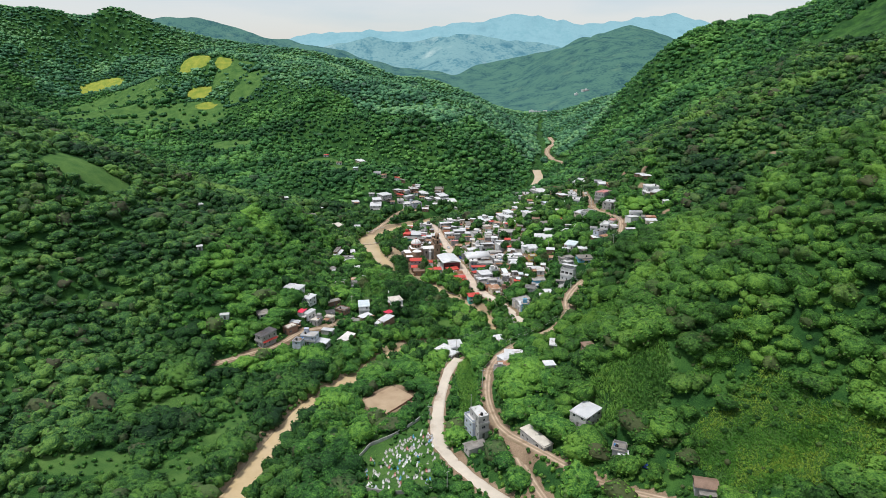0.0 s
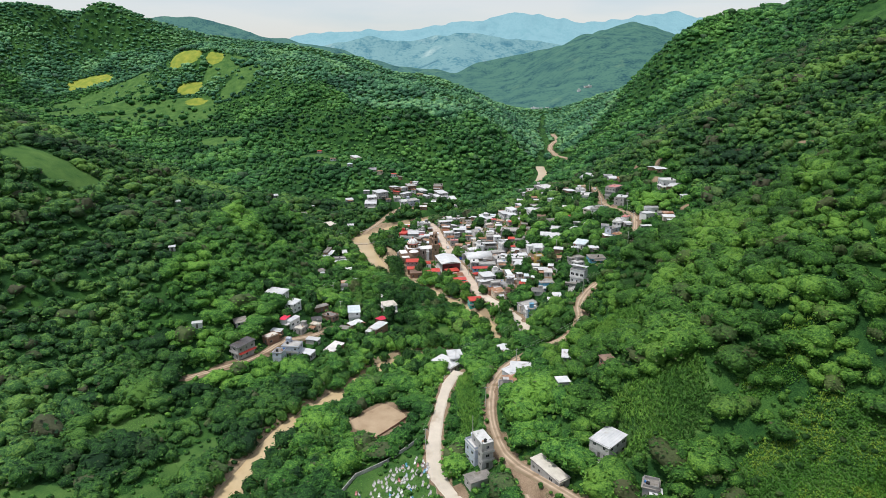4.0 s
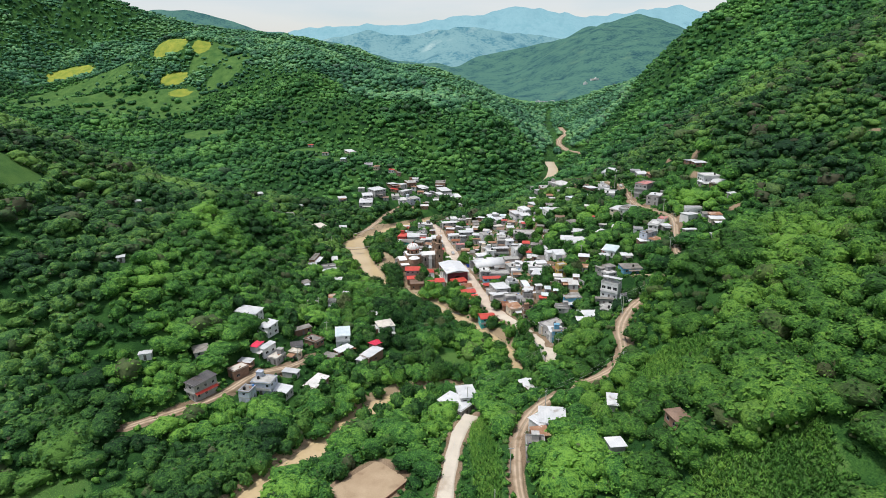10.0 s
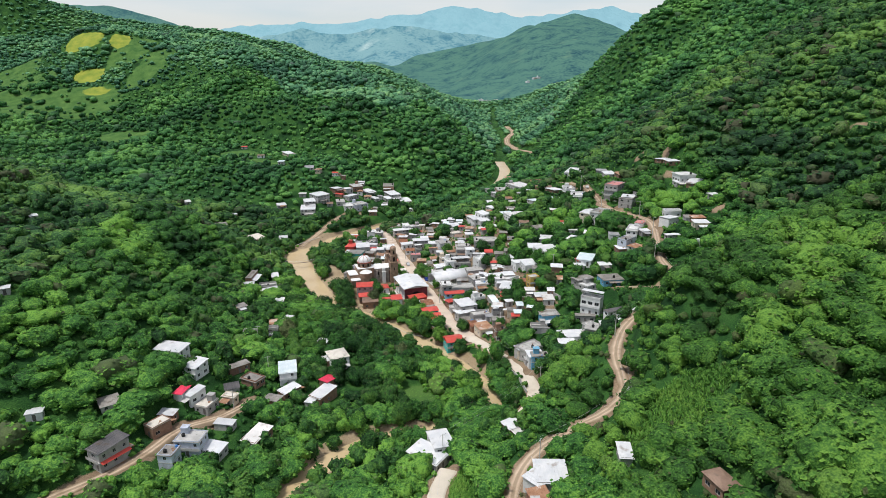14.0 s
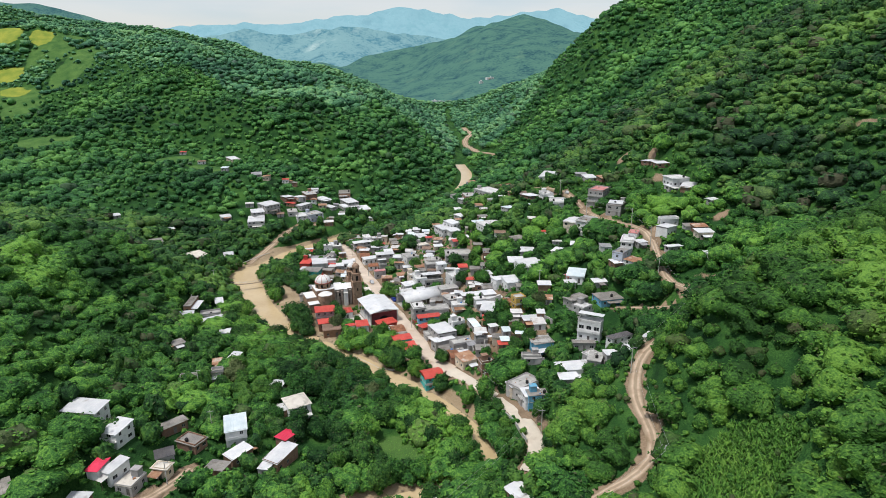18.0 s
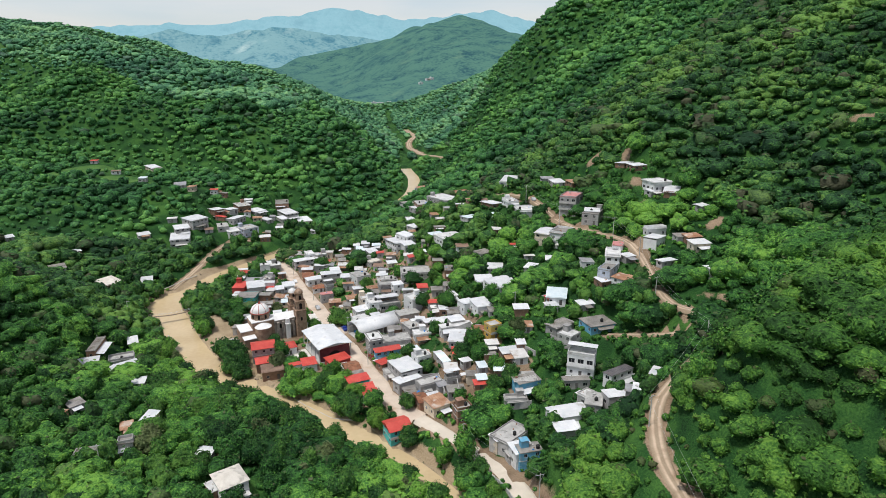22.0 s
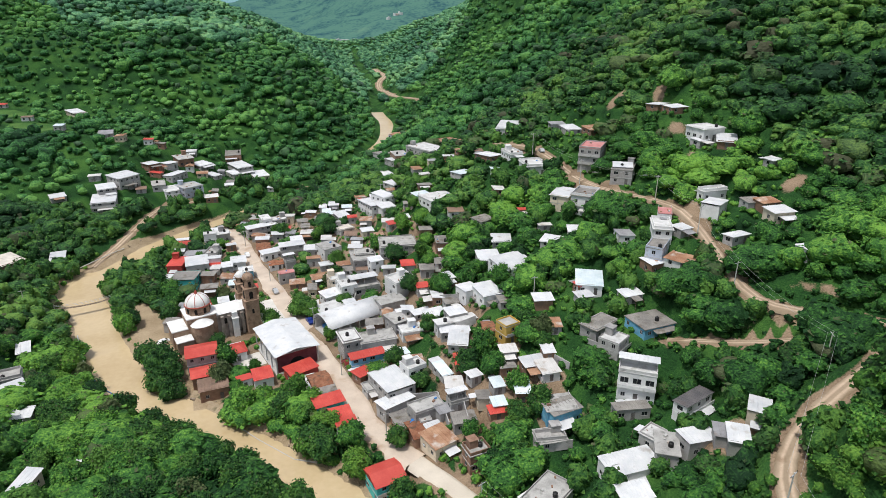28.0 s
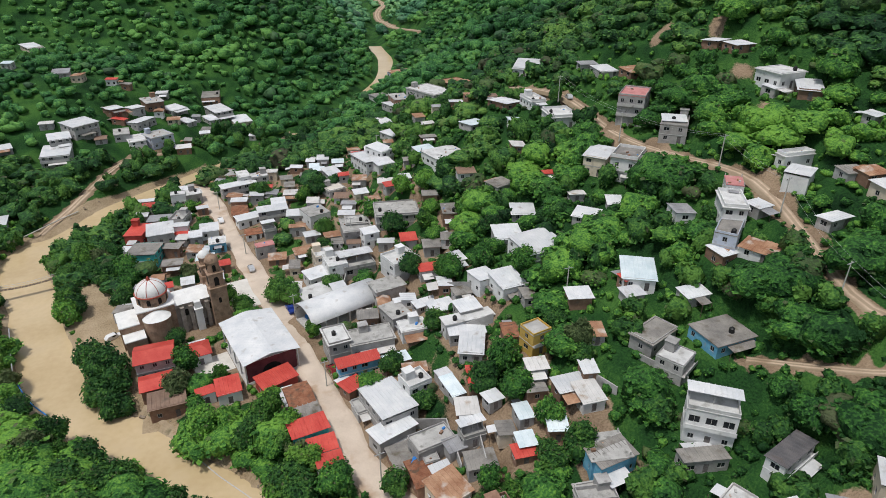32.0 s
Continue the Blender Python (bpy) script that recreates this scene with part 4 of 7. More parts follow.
house(-23.5, 526.3, 4, 8.6, 9.4, 4.3, "sheet", "white", "grey")
house(-16.9, 525.2, -7, 4.6, 4.6, 2.6, "sheet", "red", "white")
house(-16.6, 526.7, -7, 4.6, 3.7, 4.3, "sheet", "white", "white")
house(-17.5, 536.3, -19, 5.2, 7.4, 3.4, "flat", "concrete", "grey")
house(-24.7, 540.4, -7, 7.8, 6.7, 2.6, "sheet", "grey", "grey")
house(-7.5, 523.0, 1, 5.6, 5.4, 3.4, "sheet", "white", "white")
house(-12.0, 519.3, 2, 4.0, 4.6, 3.4, "sheet", "white", "grey")
house(-5.0, 511.7, 1, 5.2, 5.2, 3.4, "flat", "white", "blue")
house(-27.3, 511.5, -13, 8.7, 9.4, 5.2, "sheet", "oldgrey", "teal")
house(3.3, 535.9, -1, 5.3, 7.8, 2.6, "tile", "tile", "brick")
house(5.9, 527.2, 15, 8.3, 4.1, 3.4, "sheet", "white", "white")
house(6.8, 516.1, 2, 5.2, 4.7, 2.6, "tile", "tile", "white")
house(9.7, 502.2, 7, 6.0, 3.3, 4.3, "flat", "pink", "grey")
house(14.5, 525.6, 3, 9.9, 4.0, 5.2, "sheet", "white", "grey")
house(22.3, 520.5, -9, 6.1, 4.3, 3.4, "sheet", "white", "grey")
house(28.4, 516.3, 18, 7.7, 8.9, 4.3, "flat", "concrete", "white")
house(12.2, 514.1, 10, 4.0, 4.2, 5.2, "canopy", "white", "grey")
house(26.3, 485.4, 6, 5.8, 5.9, 5.2, "flat", "white", "cream")
house(25.3, 503.3, 5, 4.6, 3.0, 2.6, "sheet", "white", "grey")
house(41.6, 486.3, 8, 4.9, 4.1, 5.2, "sheet", "white", "white")
house(39.7, 498.3, -7, 6.7, 6.0, 4.3, "flat", "concrete", "grey")
house(35.3, 477.7, 5, 9.7, 7.9, 5.2, "canopy", "white", "grey")
house(22.9, 478.1, 18, 6.1, 5.5, 3.4, "sheet", "white", "white")
house(21.3, 467.7, 17, 8.8, 8.8, 3.4, "flat", "white", "white")
house(27.8, 465.8, 10, 3.7, 4.7, 3.4, "sheet", "white", "white")
house(28.8, 478.3, 6, 5.8, 8.6, 5.6, "flat", "white", "white")
house(45.9, 465.4, 17, 8.6, 7.9, 5.6, "flat", "white", "white")
house(39.9, 457.9, 11, 8.7, 5.8, 4.3, "flat", "concrete", "grey")
house(38.7, 444.6, 16, 5.0, 6.9, 4.3, "flat", "concrete", "grey")
house(22.5, 440.6, 6, 5.4, 7.4, 6.5, "flat", "white", "grey")
house(30.9, 439.4, 1, 10.9, 6.6, 4.3, "flat", "concrete", "grey")
house(41.3, 437.2, 0, 6.6, 4.9, 3.4, "flat", "white", "white")
house(26.0, 431.4, 5, 10.1, 3.2, 4.7, "sheet", "red", "blue")
house(23.4, 425.4, 23, 4.6, 4.3, 3.0, "sheet", "red", "brick")
house(29.2, 414.8, 13, 8.3, 12.2, 5.6, "sheet", "white", "grey")
house(28.2, 407.1, 19, 8.8, 4.6, 4.3, "sheet", "white", "grey")
house(35.9, 416.4, 15, 5.7, 5.0, 5.2, "flat", "white", "white")
house(23.9, 418.0, 9, 3.3, 4.6, 2.6, "flat", "concrete", "grey")
house(6.9, 434.4, 21, 8.4, 5.0, 3.4, "sheet", "red", "red")
house(11.2, 426.6, 8, 5.2, 7.9, 2.8, "tile", "tile", "white")
house(9.0, 427.5, 11, 3.0, 5.7, 2.6, "sheet", "white", "grey")
house(12.4, 420.8, 6, 4.7, 3.9, 2.6, "sheet", "oldgrey", "brick")
house(11.8, 415.0, 9, 7.5, 4.3, 4.3, "sheet", "red", "teal")
house(13.6, 409.5, 4, 5.9, 4.0, 3.4, "sheet", "red", "white")
house(14.5, 404.0, 4, 5.1, 3.0, 4.3, "sheet", "red", "white")
house(46.6, 443.6, 11, 6.0, 3.0, 2.6, "sheet", "white", "grey")
house(49.3, 438.1, 8, 6.3, 4.5, 3.4, "sheet", "white", "grey")
house(54.2, 432.9, 5, 5.6, 4.9, 3.4, "sheet", "white", "grey")
house(53.1, 429.5, 3, 12.5, 3.2, 4.3, "flat", "white", "white")
house(50.6, 420.0, -24, 5.2, 7.1, 3.4, "sheet", "white", "grey")
house(61.6, 410.6, 13, 4.9, 4.6, 5.6, "flat", "concrete", "yellow")
house(58.5, 417.2, -14, 3.0, 5.2, 2.6, "tile", "tile", "brick")
house(60.6, 438.7, 10, 5.3, 6.3, 4.3, "sheet", "white", "white")
house(64.6, 432.6, 6, 6.4, 7.9, 4.3, "sheet", "white", "white")
house(55.1, 439.2, 1, 4.4, 3.6, 2.6, "sheet", "oldgrey", "grey")
house(34.6, 400.2, 11, 8.4, 4.9, 4.3, "flat", "concrete", "grey")
house(42.2, 397.6, 4, 4.9, 3.1, 5.2, "canopy", "white", "grey")
house(42.9, 411.5, 9, 3.0, 6.4, 2.6, "sheet", "paleblue", "grey")
house(42.5, 416.3, 10, 3.0, 3.0, 2.6, "sheet", "white", "grey")
house(38.3, 397.1, 8, 3.3, 3.0, 2.6, "sheet", "grey", "grey")
house(33.3, 397.3, 2, 3.0, 3.4, 2.6, "flat", "concrete", "grey")
house(34.5, 392.1, 9, 3.5, 5.0, 3.0, "sheet", "white", "grey")
house(49.0, 388.1, -5, 4.2, 3.0, 2.6, "sheet", "red", "brick")
house(50.1, 389.9, -6, 3.0, 3.1, 2.6, "sheet", "paleblue", "grey")
house(52.2, 395.7, -3, 3.0, 4.2, 2.6, "sheet", "paleblue", "grey")
house(48.6, 402.8, 9, 3.0, 3.0, 2.6, "sheet", "white", "grey")
house(28.6, 400.4, 8, 4.7, 5.9, 2.6, "sheet", "oldgrey", "brick")
house(-20.6, 451.4, 3, 8.6, 7.4, 5.6, "gable", "red", "grey")
house(-10.5, 452.1, 9, 4.8, 5.9, 3.4, "hip", "red", "white")
house(-20.2, 443.6, 6, 6.8, 5.7, 3.4, "gable", "red", "brick")
house(-17.6, 436.8, 4, 7.7, 5.4, 3.9, "sheet", "brown", "brick")
house(-4.0, 435.3, 6, 5.3, 5.8, 3.4, "sheet", "red", "white")
house(-9.1, 435.5, 12, 3.8, 3.0, 3.0, "sheet", "red", "white")
# below the town by the street
house(20.0, 385.3, 10, 7.2, 7.0, 5.2, "gable", "red", "teal")
house(40.1, 379.4, 6, 5.2, 4.4, 5.2, "flat", "concrete", "brick")
house(34.2, 388.9, 18, 6.2, 6.4, 3.9, "sheet", "rust", "cream")
house(30.8, 394.8, 4, 4.2, 6.7, 3.0, "tile", "tile", "brick")
house(56.3, 374.7, -7, 6.2, 4.8, 2.6, "flat", "concrete", "grey")
house(49.2, 361.8, 31, 10.7, 6.8, 4.3, "flat", "concrete", "grey")
house(46.1, 361.8, 20, 5.4, 3.5, 4.7, "sheet", "white", "cream")
house(50.6, 351.3, -2, 6.8, 4.4, 5.2, "flat", "oldgrey", "blue")
house(49.2, 353.0, 3, 5.8, 5.1, 5.2, "sheet", "white", "white")
house(48.4, 355.2, 4, 5.4, 3.0, 2.6, "flat", "concrete", "grey")
house(65.8, 358.1, -1, 11.6, 5.9, 4.3, "sheet", "white", "white")
house(60.9, 349.9, -5, 6.0, 3.9, 4.3, "sheet", "white", "grey")
house(74.3, 362.4, 24, 4.6, 4.1, 3.4, "flat", "white", "grey")
house(61.7, 379.4, 7, 7.9, 4.8, 4.3, "sheet", "oldgrey", "blue")
# right of the town, hillside
house(75.6, 372.5, -12, 8.3, 3.1, 3.0, "sheet", "oldgrey", "grey")
house(61.4, 380.8, -9, 7.2, 5.9, 4.3, "flat", "concrete", "blue")
house(55.9, 374.2, -11, 6.9, 3.0, 3.0, "flat", "concrete", "grey")
house(63.0, 396.1, -1, 7.3, 4.0, 3.0, "sheet", "white", "brick")
house(64.6, 392.7, -3, 4.6, 5.5, 3.0, "sheet", "pale", "white")
house(67.0, 397.3, -11, 3.0, 3.7, 3.0, "sheet", "white", "brick")
house(81.8, 390.3, 30, 5.9, 5.6, 4.7, "flat", "white", "grey")
house(82.3, 398.2, 22, 9.1, 5.2, 3.4, "flat", "oldgrey", "grey")
house(92.8, 391.0, 3, 9.6, 8.0, 3.0, "flat", "oldgrey", "blue")
house(72.9, 405.0, -17, 3.0, 4.7, 2.6, "sheet", "rust", "grey")
house(85.9, 364.9, 17, 9.6, 3.3, 4.7, "sheet", "darkgrey", "white")
house(79.9, 355.7, -5, 7.1, 4.9, 3.9, "sheet", "white", "grey")
house(82.5, 352.2, -35, 3.1, 4.9, 3.9, "sheet", "grey", "grey")
house(83.1, 348.9, -36, 3.7, 5.1, 3.9, "sheet", "white", "grey")
house(91.0, 352.2, -47, 4.0, 6.3, 4.3, "sheet", "white", "cream")
house(73.5, 357.1, -33, 4.3, 7.0, 4.3, "flat", "concrete", "grey")
house(88.7, 414.6, -29, 7.1, 9.0, 3.4, "sheet", "paleblue", "white")
house(83.9, 409.2, -3, 4.3, 3.4, 3.0, "sheet", "white", "grey")
house(93.5, 401.5, 1, 5.7, 3.8, 2.6, "sheet", "white", "grey")
house(103.1, 405.3, 7, 5.9, 4.8, 3.4, "sheet", "white", "brick")
house(106.7, 408.9, -50, 4.7, 10.6, 5.6, "flat", "oldgrey", "paleblue")
house(108.7, 401.4, -63, 6.8, 5.8, 2.6, "sheet", "rust", "white")
house(111.6, 414.8, -31, 5.1, 9.7, 5.6, "flat", "white", "white")
house(117.8, 421.7, -36, 4.0, 6.2, 3.0, "flat", "pink", "white")
house(115.7, 411.1, 7, 4.5, 4.1, 2.6, "sheet", "white", "grey")
house(128.9, 414.0, -57, 5.2, 8.6, 4.3, "sheet", "white", "white")
house(133.0, 420.2, -2, 8.4, 3.0, 3.4, "flat", "white", "white")
house(135.7, 407.0, -9, 5.2, 4.1, 2.6, "sheet", "oldgrey", "grey")
house(138.1, 404.1, -2, 6.1, 4.2, 2.6, "sheet", "rust", "brick")
house(136.3, 397.7, -5, 6.5, 4.6, 3.4, "sheet", "white", "cream")
house(123.9, 398.7, 5, 6.2, 3.3, 2.6, "sheet", "white", "grey")
house(130.2, 380.4, -5, 6.3, 4.1, 3.4, "sheet", "white", "white")
house(85.4, 413.4, 3, 3.4, 3.0, 2.9, "sheet", "red", "brick")
house(123.6, 473.7, -43, 7.8, 11.9, 9.0, "flat", "pink", "grey")
house(124.4, 454.4, -40, 7.2, 11.7, 5.2, "flat", "oldgrey", "grey")
house(124.1, 454.6, -32, 5.9, 5.1, 5.2, "sheet", "white", "white")
house(107.7, 450.6, -46, 7.2, 9.8, 6.9, "flat", "oldgrey", "white")
house(104.0, 459.2, -48, 6.2, 8.8, 6.0, "sheet", "white", "cream")
house(108.9, 492.8, -8, 8.5, 10.9, 3.9, "flat", "white", "white")
house(120.7, 543.2, -34, 9.3, 14.5, 3.4, "sheet", "white", "white")
house(101.1, 520.4, 16, 6.6, 11.0, 2.6, "sheet", "white", "brick")
house(107.4, 509.9, 1, 5.5, 9.4, 3.0, "flat", "white", "white")
house(129.4, 501.0, -0, 6.5, 7.9, 2.6, "sheet", "white", "grey")
house(133.9, 490.6, 6, 7.1, 6.1, 2.6, "sheet", "rust", "brick")
house(92.8, 583.8, 24, 12.8, 19.3, 7.3, "flat", "white", "grey")
house(109.2, 593.3, 16, 11.6, 17.7, 2.6, "sheet", "rust", "brick")
house(88.4, 518.5, 15, 7.4, 7.8, 2.6, "sheet", "paleblue", "grey")
house(74.0, 507.7, 14, 12.5, 12.0, 3.9, "flat", "white", "white")
house(70.5, 520.2, 12, 7.1, 7.5, 3.0, "sheet", "paleblue", "grey")
house(53.8, 539.6, 13, 9.5, 14.5, 5.6, "sheet", "white", "white")
house(58.1, 540.4, 33, 6.8, 8.7, 6.5, "sheet", "white", "white")
house(57.0, 531.1, 14, 6.5, 6.1, 3.9, "sheet", "white", "white")
house(80.4, 475.2, 20, 6.9, 5.6, 2.6, "sheet", "oldgrey", "grey")
house(80.6, 595.8, 12, 11.0, 13.2, 3.4, "sheet", "white", "grey")
house(82.1, 600.0, -0, 7.7, 12.3, 4.7, "flat", "concrete", "brick")
house(79.7, 631.6, 11, 7.9, 9.3, 2.6, "sheet", "oldgrey", "grey")
house(69.4, 581.4, 15, 7.1, 9.8, 2.6, "sheet", "white", "brick")
house(67.9, 560.2, 28, 6.1, 7.7, 2.6, "sheet", "white", "grey")
house(37.9, 531.6, 17, 6.6, 7.0, 3.0, "flat", "cream", "grey")
house(39.5, 545.5, 14, 5.2, 7.5, 3.4, "sheet", "white", "grey")
house(117.9, 723.6, 17, 16.4, 15.1, 3.0, "sheet", "rust", "paleblue")
house(151.0, 447.5, 3, 8.9, 8.6, 4.3, "flat", "white", "white")
house(152.4, 438.4, -40, 5.6, 9.5, 3.0, "sheet", "white", "brick")
house(147.0, 444.5, 9, 5.0, 4.2, 2.6, "sheet", "white", "grey")
house(150.7, 474.4, 18, 6.6, 5.3, 2.6, "sheet", "white", "brick")
house(152.5, 466.5, 4, 7.3, 5.6, 2.6, "sheet", "white", "brick")
house(152.7, 418.7, 15, 4.4, 3.0, 2.6, "sheet", "white", "grey")
house(91.2, 441.6, -45, 6.7, 5.6, 2.6, "sheet", "white", "grey")
house(97.8, 440.1, -23, 3.4, 4.6, 2.6, "sheet", "white", "grey")
house(64.4, 475.0, -12, 4.9, 7.6, 4.3, "flat", "oldgrey", "brick")
house(39.1, 496.4, -2, 9.0, 10.7, 4.3, "flat", "concrete", "grey")
house(52.0, 492.6, -8, 13.9, 10.8, 5.2, "flat", "concrete", "grey")
house(71.9, 449.7, -11, 7.1, 7.7, 4.3, "sheet", "white", "grey")
house(75.8, 439.2, 10, 11.6, 9.9, 5.2, "sheet", "white", "white")
house(79.9, 457.4, -19, 6.1, 6.1, 2.6, "sheet", "white", "grey")
house(51.5, 426.1, -9, 8.3, 4.3, 3.4, "sheet", "white", "grey")
# upper village
house(-65.7, 597.9, 3, 10.6, 13.6, 5.2, "sheet", "white", "grey")
house(-65.6, 607.3, 15, 8.0, 8.8, 4.7, "sheet", "white", "grey")
house(-58.6, 616.5, 40, 11.2, 10.6, 6.0, "sheet", "white", "grey")
house(-54.5, 615.9, 47, 3.2, 6.3, 3.4, "sheet", "grey", "grey")
house(-37.0, 612.1, 14, 6.8, 11.2, 4.7, "flat", "white", "white")
house(-28.2, 615.3, 29, 10.2, 10.5, 5.2, "flat", "concrete", "paleblue")
house(-42.8, 616.5, 8, 6.2, 10.4, 3.4, "flat", "concrete", "grey")
house(-47.0, 635.3, 28, 6.1, 10.1, 3.0, "sheet", "white", "brick")
house(-45.1, 633.4, 60, 4.5, 8.1, 3.0, "sheet", "pink", "brick")
house(-38.2, 638.6, 31, 5.9, 7.9, 3.0, "sheet", "white", "grey")
house(-35.1, 627.0, 49, 11.1, 6.7, 3.4, "sheet", "white", "grey")
house(-31.4, 650.2, 18, 8.0, 12.8, 4.3, "flat", "concrete", "brick")
house(-22.1, 651.0, 37, 8.7, 9.9, 3.0, "sheet", "white", "grey")
house(-4.3, 678.1, -2, 9.3, 14.6, 4.3, "flat", "oldgrey", "brick")
house(-1.2, 661.4, 24, 9.1, 14.3, 5.2, "sheet", "white", "grey")
house(9.0, 654.2, 13, 8.8, 12.7, 3.4, "sheet", "white", "cream")
house(-5.4, 648.3, 26, 4.9, 8.7, 3.0, "sheet", "white", "grey")
house(-16.2, 637.6, 43, 4.9, 7.8, 2.6, "sheet", "white", "grey")
house(-86.2, 603.4, 20, 6.5, 6.6, 2.6, "sheet", "white", "grey")
house(-43.9, 626.8, 61, 3.2, 6.3, 2.6, "sheet", "red", "brick")
house(-70.4, 663.3, 4, 7.3, 8.6, 2.6, "sheet", "grey", "grey")
house(-96.5, 731.9, 34, 7.4, 12.1, 2.6, "sheet", "white", "cream")
# left bank, far part
house(-79.9, 439.9, 8, 6.3, 7.3, 3.4, "sheet", "white", "grey")
house(-69.6, 443.0, 26, 9.2, 3.5, 4.3, "sheet", "white", "white")
house(-71.7, 450.4, 10, 8.6, 5.0, 3.4, "flat", "concrete", "grey")
house(-80.4, 454.2, 85, 12.6, 3.2, 3.4, "flat", "oldgrey", "brick")
house(-70.3, 465.5, 12, 3.0, 5.5, 3.4, "sheet", "white", "grey")
house(-55.0, 401.3, -24, 3.2, 6.3, 3.4, "sheet", "white", "cream")
house(-47.2, 406.5, 5, 3.4, 3.3, 3.0, "sheet", "white", "grey")
house(-60.1, 396.1, 9, 3.0, 3.8, 2.6, "sheet", "rust", "brick")
house(-78.6, 398.9, -14, 4.4, 3.9, 2.6, "sheet", "rust", "brick")
house(-76.2, 407.6, 35, 3.9, 3.9, 2.6, "sheet", "oldgrey", "grey")
house(-66.9, 379.4, -5, 5.4, 3.0, 3.4, "flat", "oldgrey", "grey")
house(-58.1, 384.6, 4, 3.9, 3.0, 3.9, "flat", "oldgrey", "grey")
house(-29.7, 364.1, 21, 7.2, 8.0, 5.6, "hip", "cream", "white")
house(-47.6, 350.4, 9, 6.2, 8.5, 5.6, "sheet", "paleblue", "white")
house(-37.2, 381.8, -22, 4.3, 3.0, 2.1, "sheet", "white", "grey")
house(-94.9, 545.2, 41, 8.7, 10.2, 3.4, "sheet", "cream", "brick")
house(-78.1, 550.2, 7, 5.1, 8.9, 3.0, "sheet", "white", "grey")
house(-117.6, 580.5, 22, 5.8, 7.4, 2.6, "sheet", "white", "brick")
house(-119.5, 555.6, 22, 6.7, 7.7, 2.6, "sheet", "oldgrey", "grey")
house(-63.2, 432.2, -3, 4.6, 4.0, 3.0, "sheet", "white", "grey")
house(-152.0, 594.9, 28, 3.7, 4.9, 2.6, "sheet", "white", "grey")
# left bank, near part
house(-88.0, 347.6, -19, 10.4, 6.1, 5.6, "sheet", "white", "white")
house(-78.3, 341.7, -26, 5.0, 6.8, 5.2, "sheet", "white", "white")
house(-75.6, 328.7, -33, 3.2, 6.4, 3.9, "sheet", "white", "white")
house(-79.8, 328.7, -14, 3.0, 5.6, 3.0, "hip", "pinkred", "white")
house(-71.5, 326.6, -22, 5.1, 6.2, 3.0, "flat", "cream", "grey")
house(-83.1, 313.2, -37, 4.5, 6.7, 3.9, "flat", "cream", "brick")
house(-81.8, 319.3, -13, 5.3, 3.4, 3.0, "sheet", "white", "brick")
_banner = house(-92.3, 299.0, -35, 5.6, 9.5, 6.5, "sheet", "darkgrey", "grey")
house(-71.5, 307.4, -10, 8.1, 6.2, 5.6, "flat", "concrete", "paleblue")
house(-76.0, 300.4, -13, 4.5, 5.1, 5.2, "flat", "oldgrey", "paleblue")
house(-64.6, 306.6, -21, 6.6, 5.1, 3.4, "sheet", "white", "grey")
house(-65.0, 332.6, -21, 4.5, 3.0, 3.4, "flat", "cream", "cream")
house(-52.9, 314.5, -28, 5.4, 9.2, 3.4, "sheet", "pale", "brick")
house(-45.8, 340.0, -49, 4.7, 7.0, 3.4, "sheet", "white", "brick")
house(-33.6, 339.2, -37, 5.4, 9.3, 3.9, "sheet", "white", "brick")
house(-37.2, 335.2, -20, 3.1, 5.7, 3.0, "sheet", "white", "grey")
house(-32.1, 347.0, -38, 4.0, 5.8, 4.0, "sheet", "pinkred", "brick")
house(-59.5, 344.5, -33, 7.2, 4.8, 3.0, "flat", "oldgrey", "brick")
house(-50.8, 334.2, -22, 5.6, 4.7, 3.0, "sheet", "oldgrey", "brick")
house(-98.5, 317.2, 31, 5.6, 5.6, 2.6, "sheet", "oldgrey", "grey")
house(-116.2, 308.3, 15, 4.4, 3.0, 2.6, "sheet", "white", "white")
house(-63.8, 318.6, -15, 6.4, 3.0, 2.6, "sheet", "white", "grey")
house(-66.0, 350.8, 37, 7.9, 3.2, 3.0, "sheet", "oldgrey", "brick")
house(-65.7, 338.3, 18, 4.8, 3.8, 2.6, "sheet", "darkgrey", "grey")
house(-33.6, 364.6, 27, 3.6, 4.7, 2.6, "flat", "white", "brick")
house(-169.4, 426.8, 37, 3.1, 4.0, 2.6, "sheet", "white", "grey")
house(-142.2, 350.1, 23, 3.0, 3.0, 2.6, "sheet", "white", "grey")
# along the roads, near
house(2.4, 299.6, 52, 8.1, 11.0, 3.9, "sheet", "white", "grey")
house(6.7, 305.0, 10, 6.4, 10.4, 5.2, "sheet", "white", "white")
house(33.7, 271.8, -7, 8.5, 8.9, 4.3, "sheet", "white", "grey")
house(29.5, 270.1, 39, 4.8, 5.6, 4.5, "sheet", "white", "white")
house(28.6, 264.1, 10, 5.4, 4.9, 3.4, "sheet", "rust", "brick")
house(26.0, 256.1, -5, 5.7, 8.1, 3.9, "flat", "oldgrey", "grey")
house(30.1, 305.8, 28, 5.3, 4.6, 2.6, "sheet", "white", "brick")
house(51.5, 266.1, -11, 3.0, 5.8, 3.0, "sheet", "white", "grey")
house(60.8, 237.6, 12, 4.3, 6.2, 3.4, "hip", "brown", "brick")
house(44.6, 237.7, 6, 3.9, 4.3, 3.9, "sheet", "white", "grey")
house(12.3, 220.9, 26, 4.6, 6.8, 7.3, "flat", "white", "paleblue")
house(14.5, 219.2, 23, 4.4, 8.0, 10.0, "flat", "white", "grey")
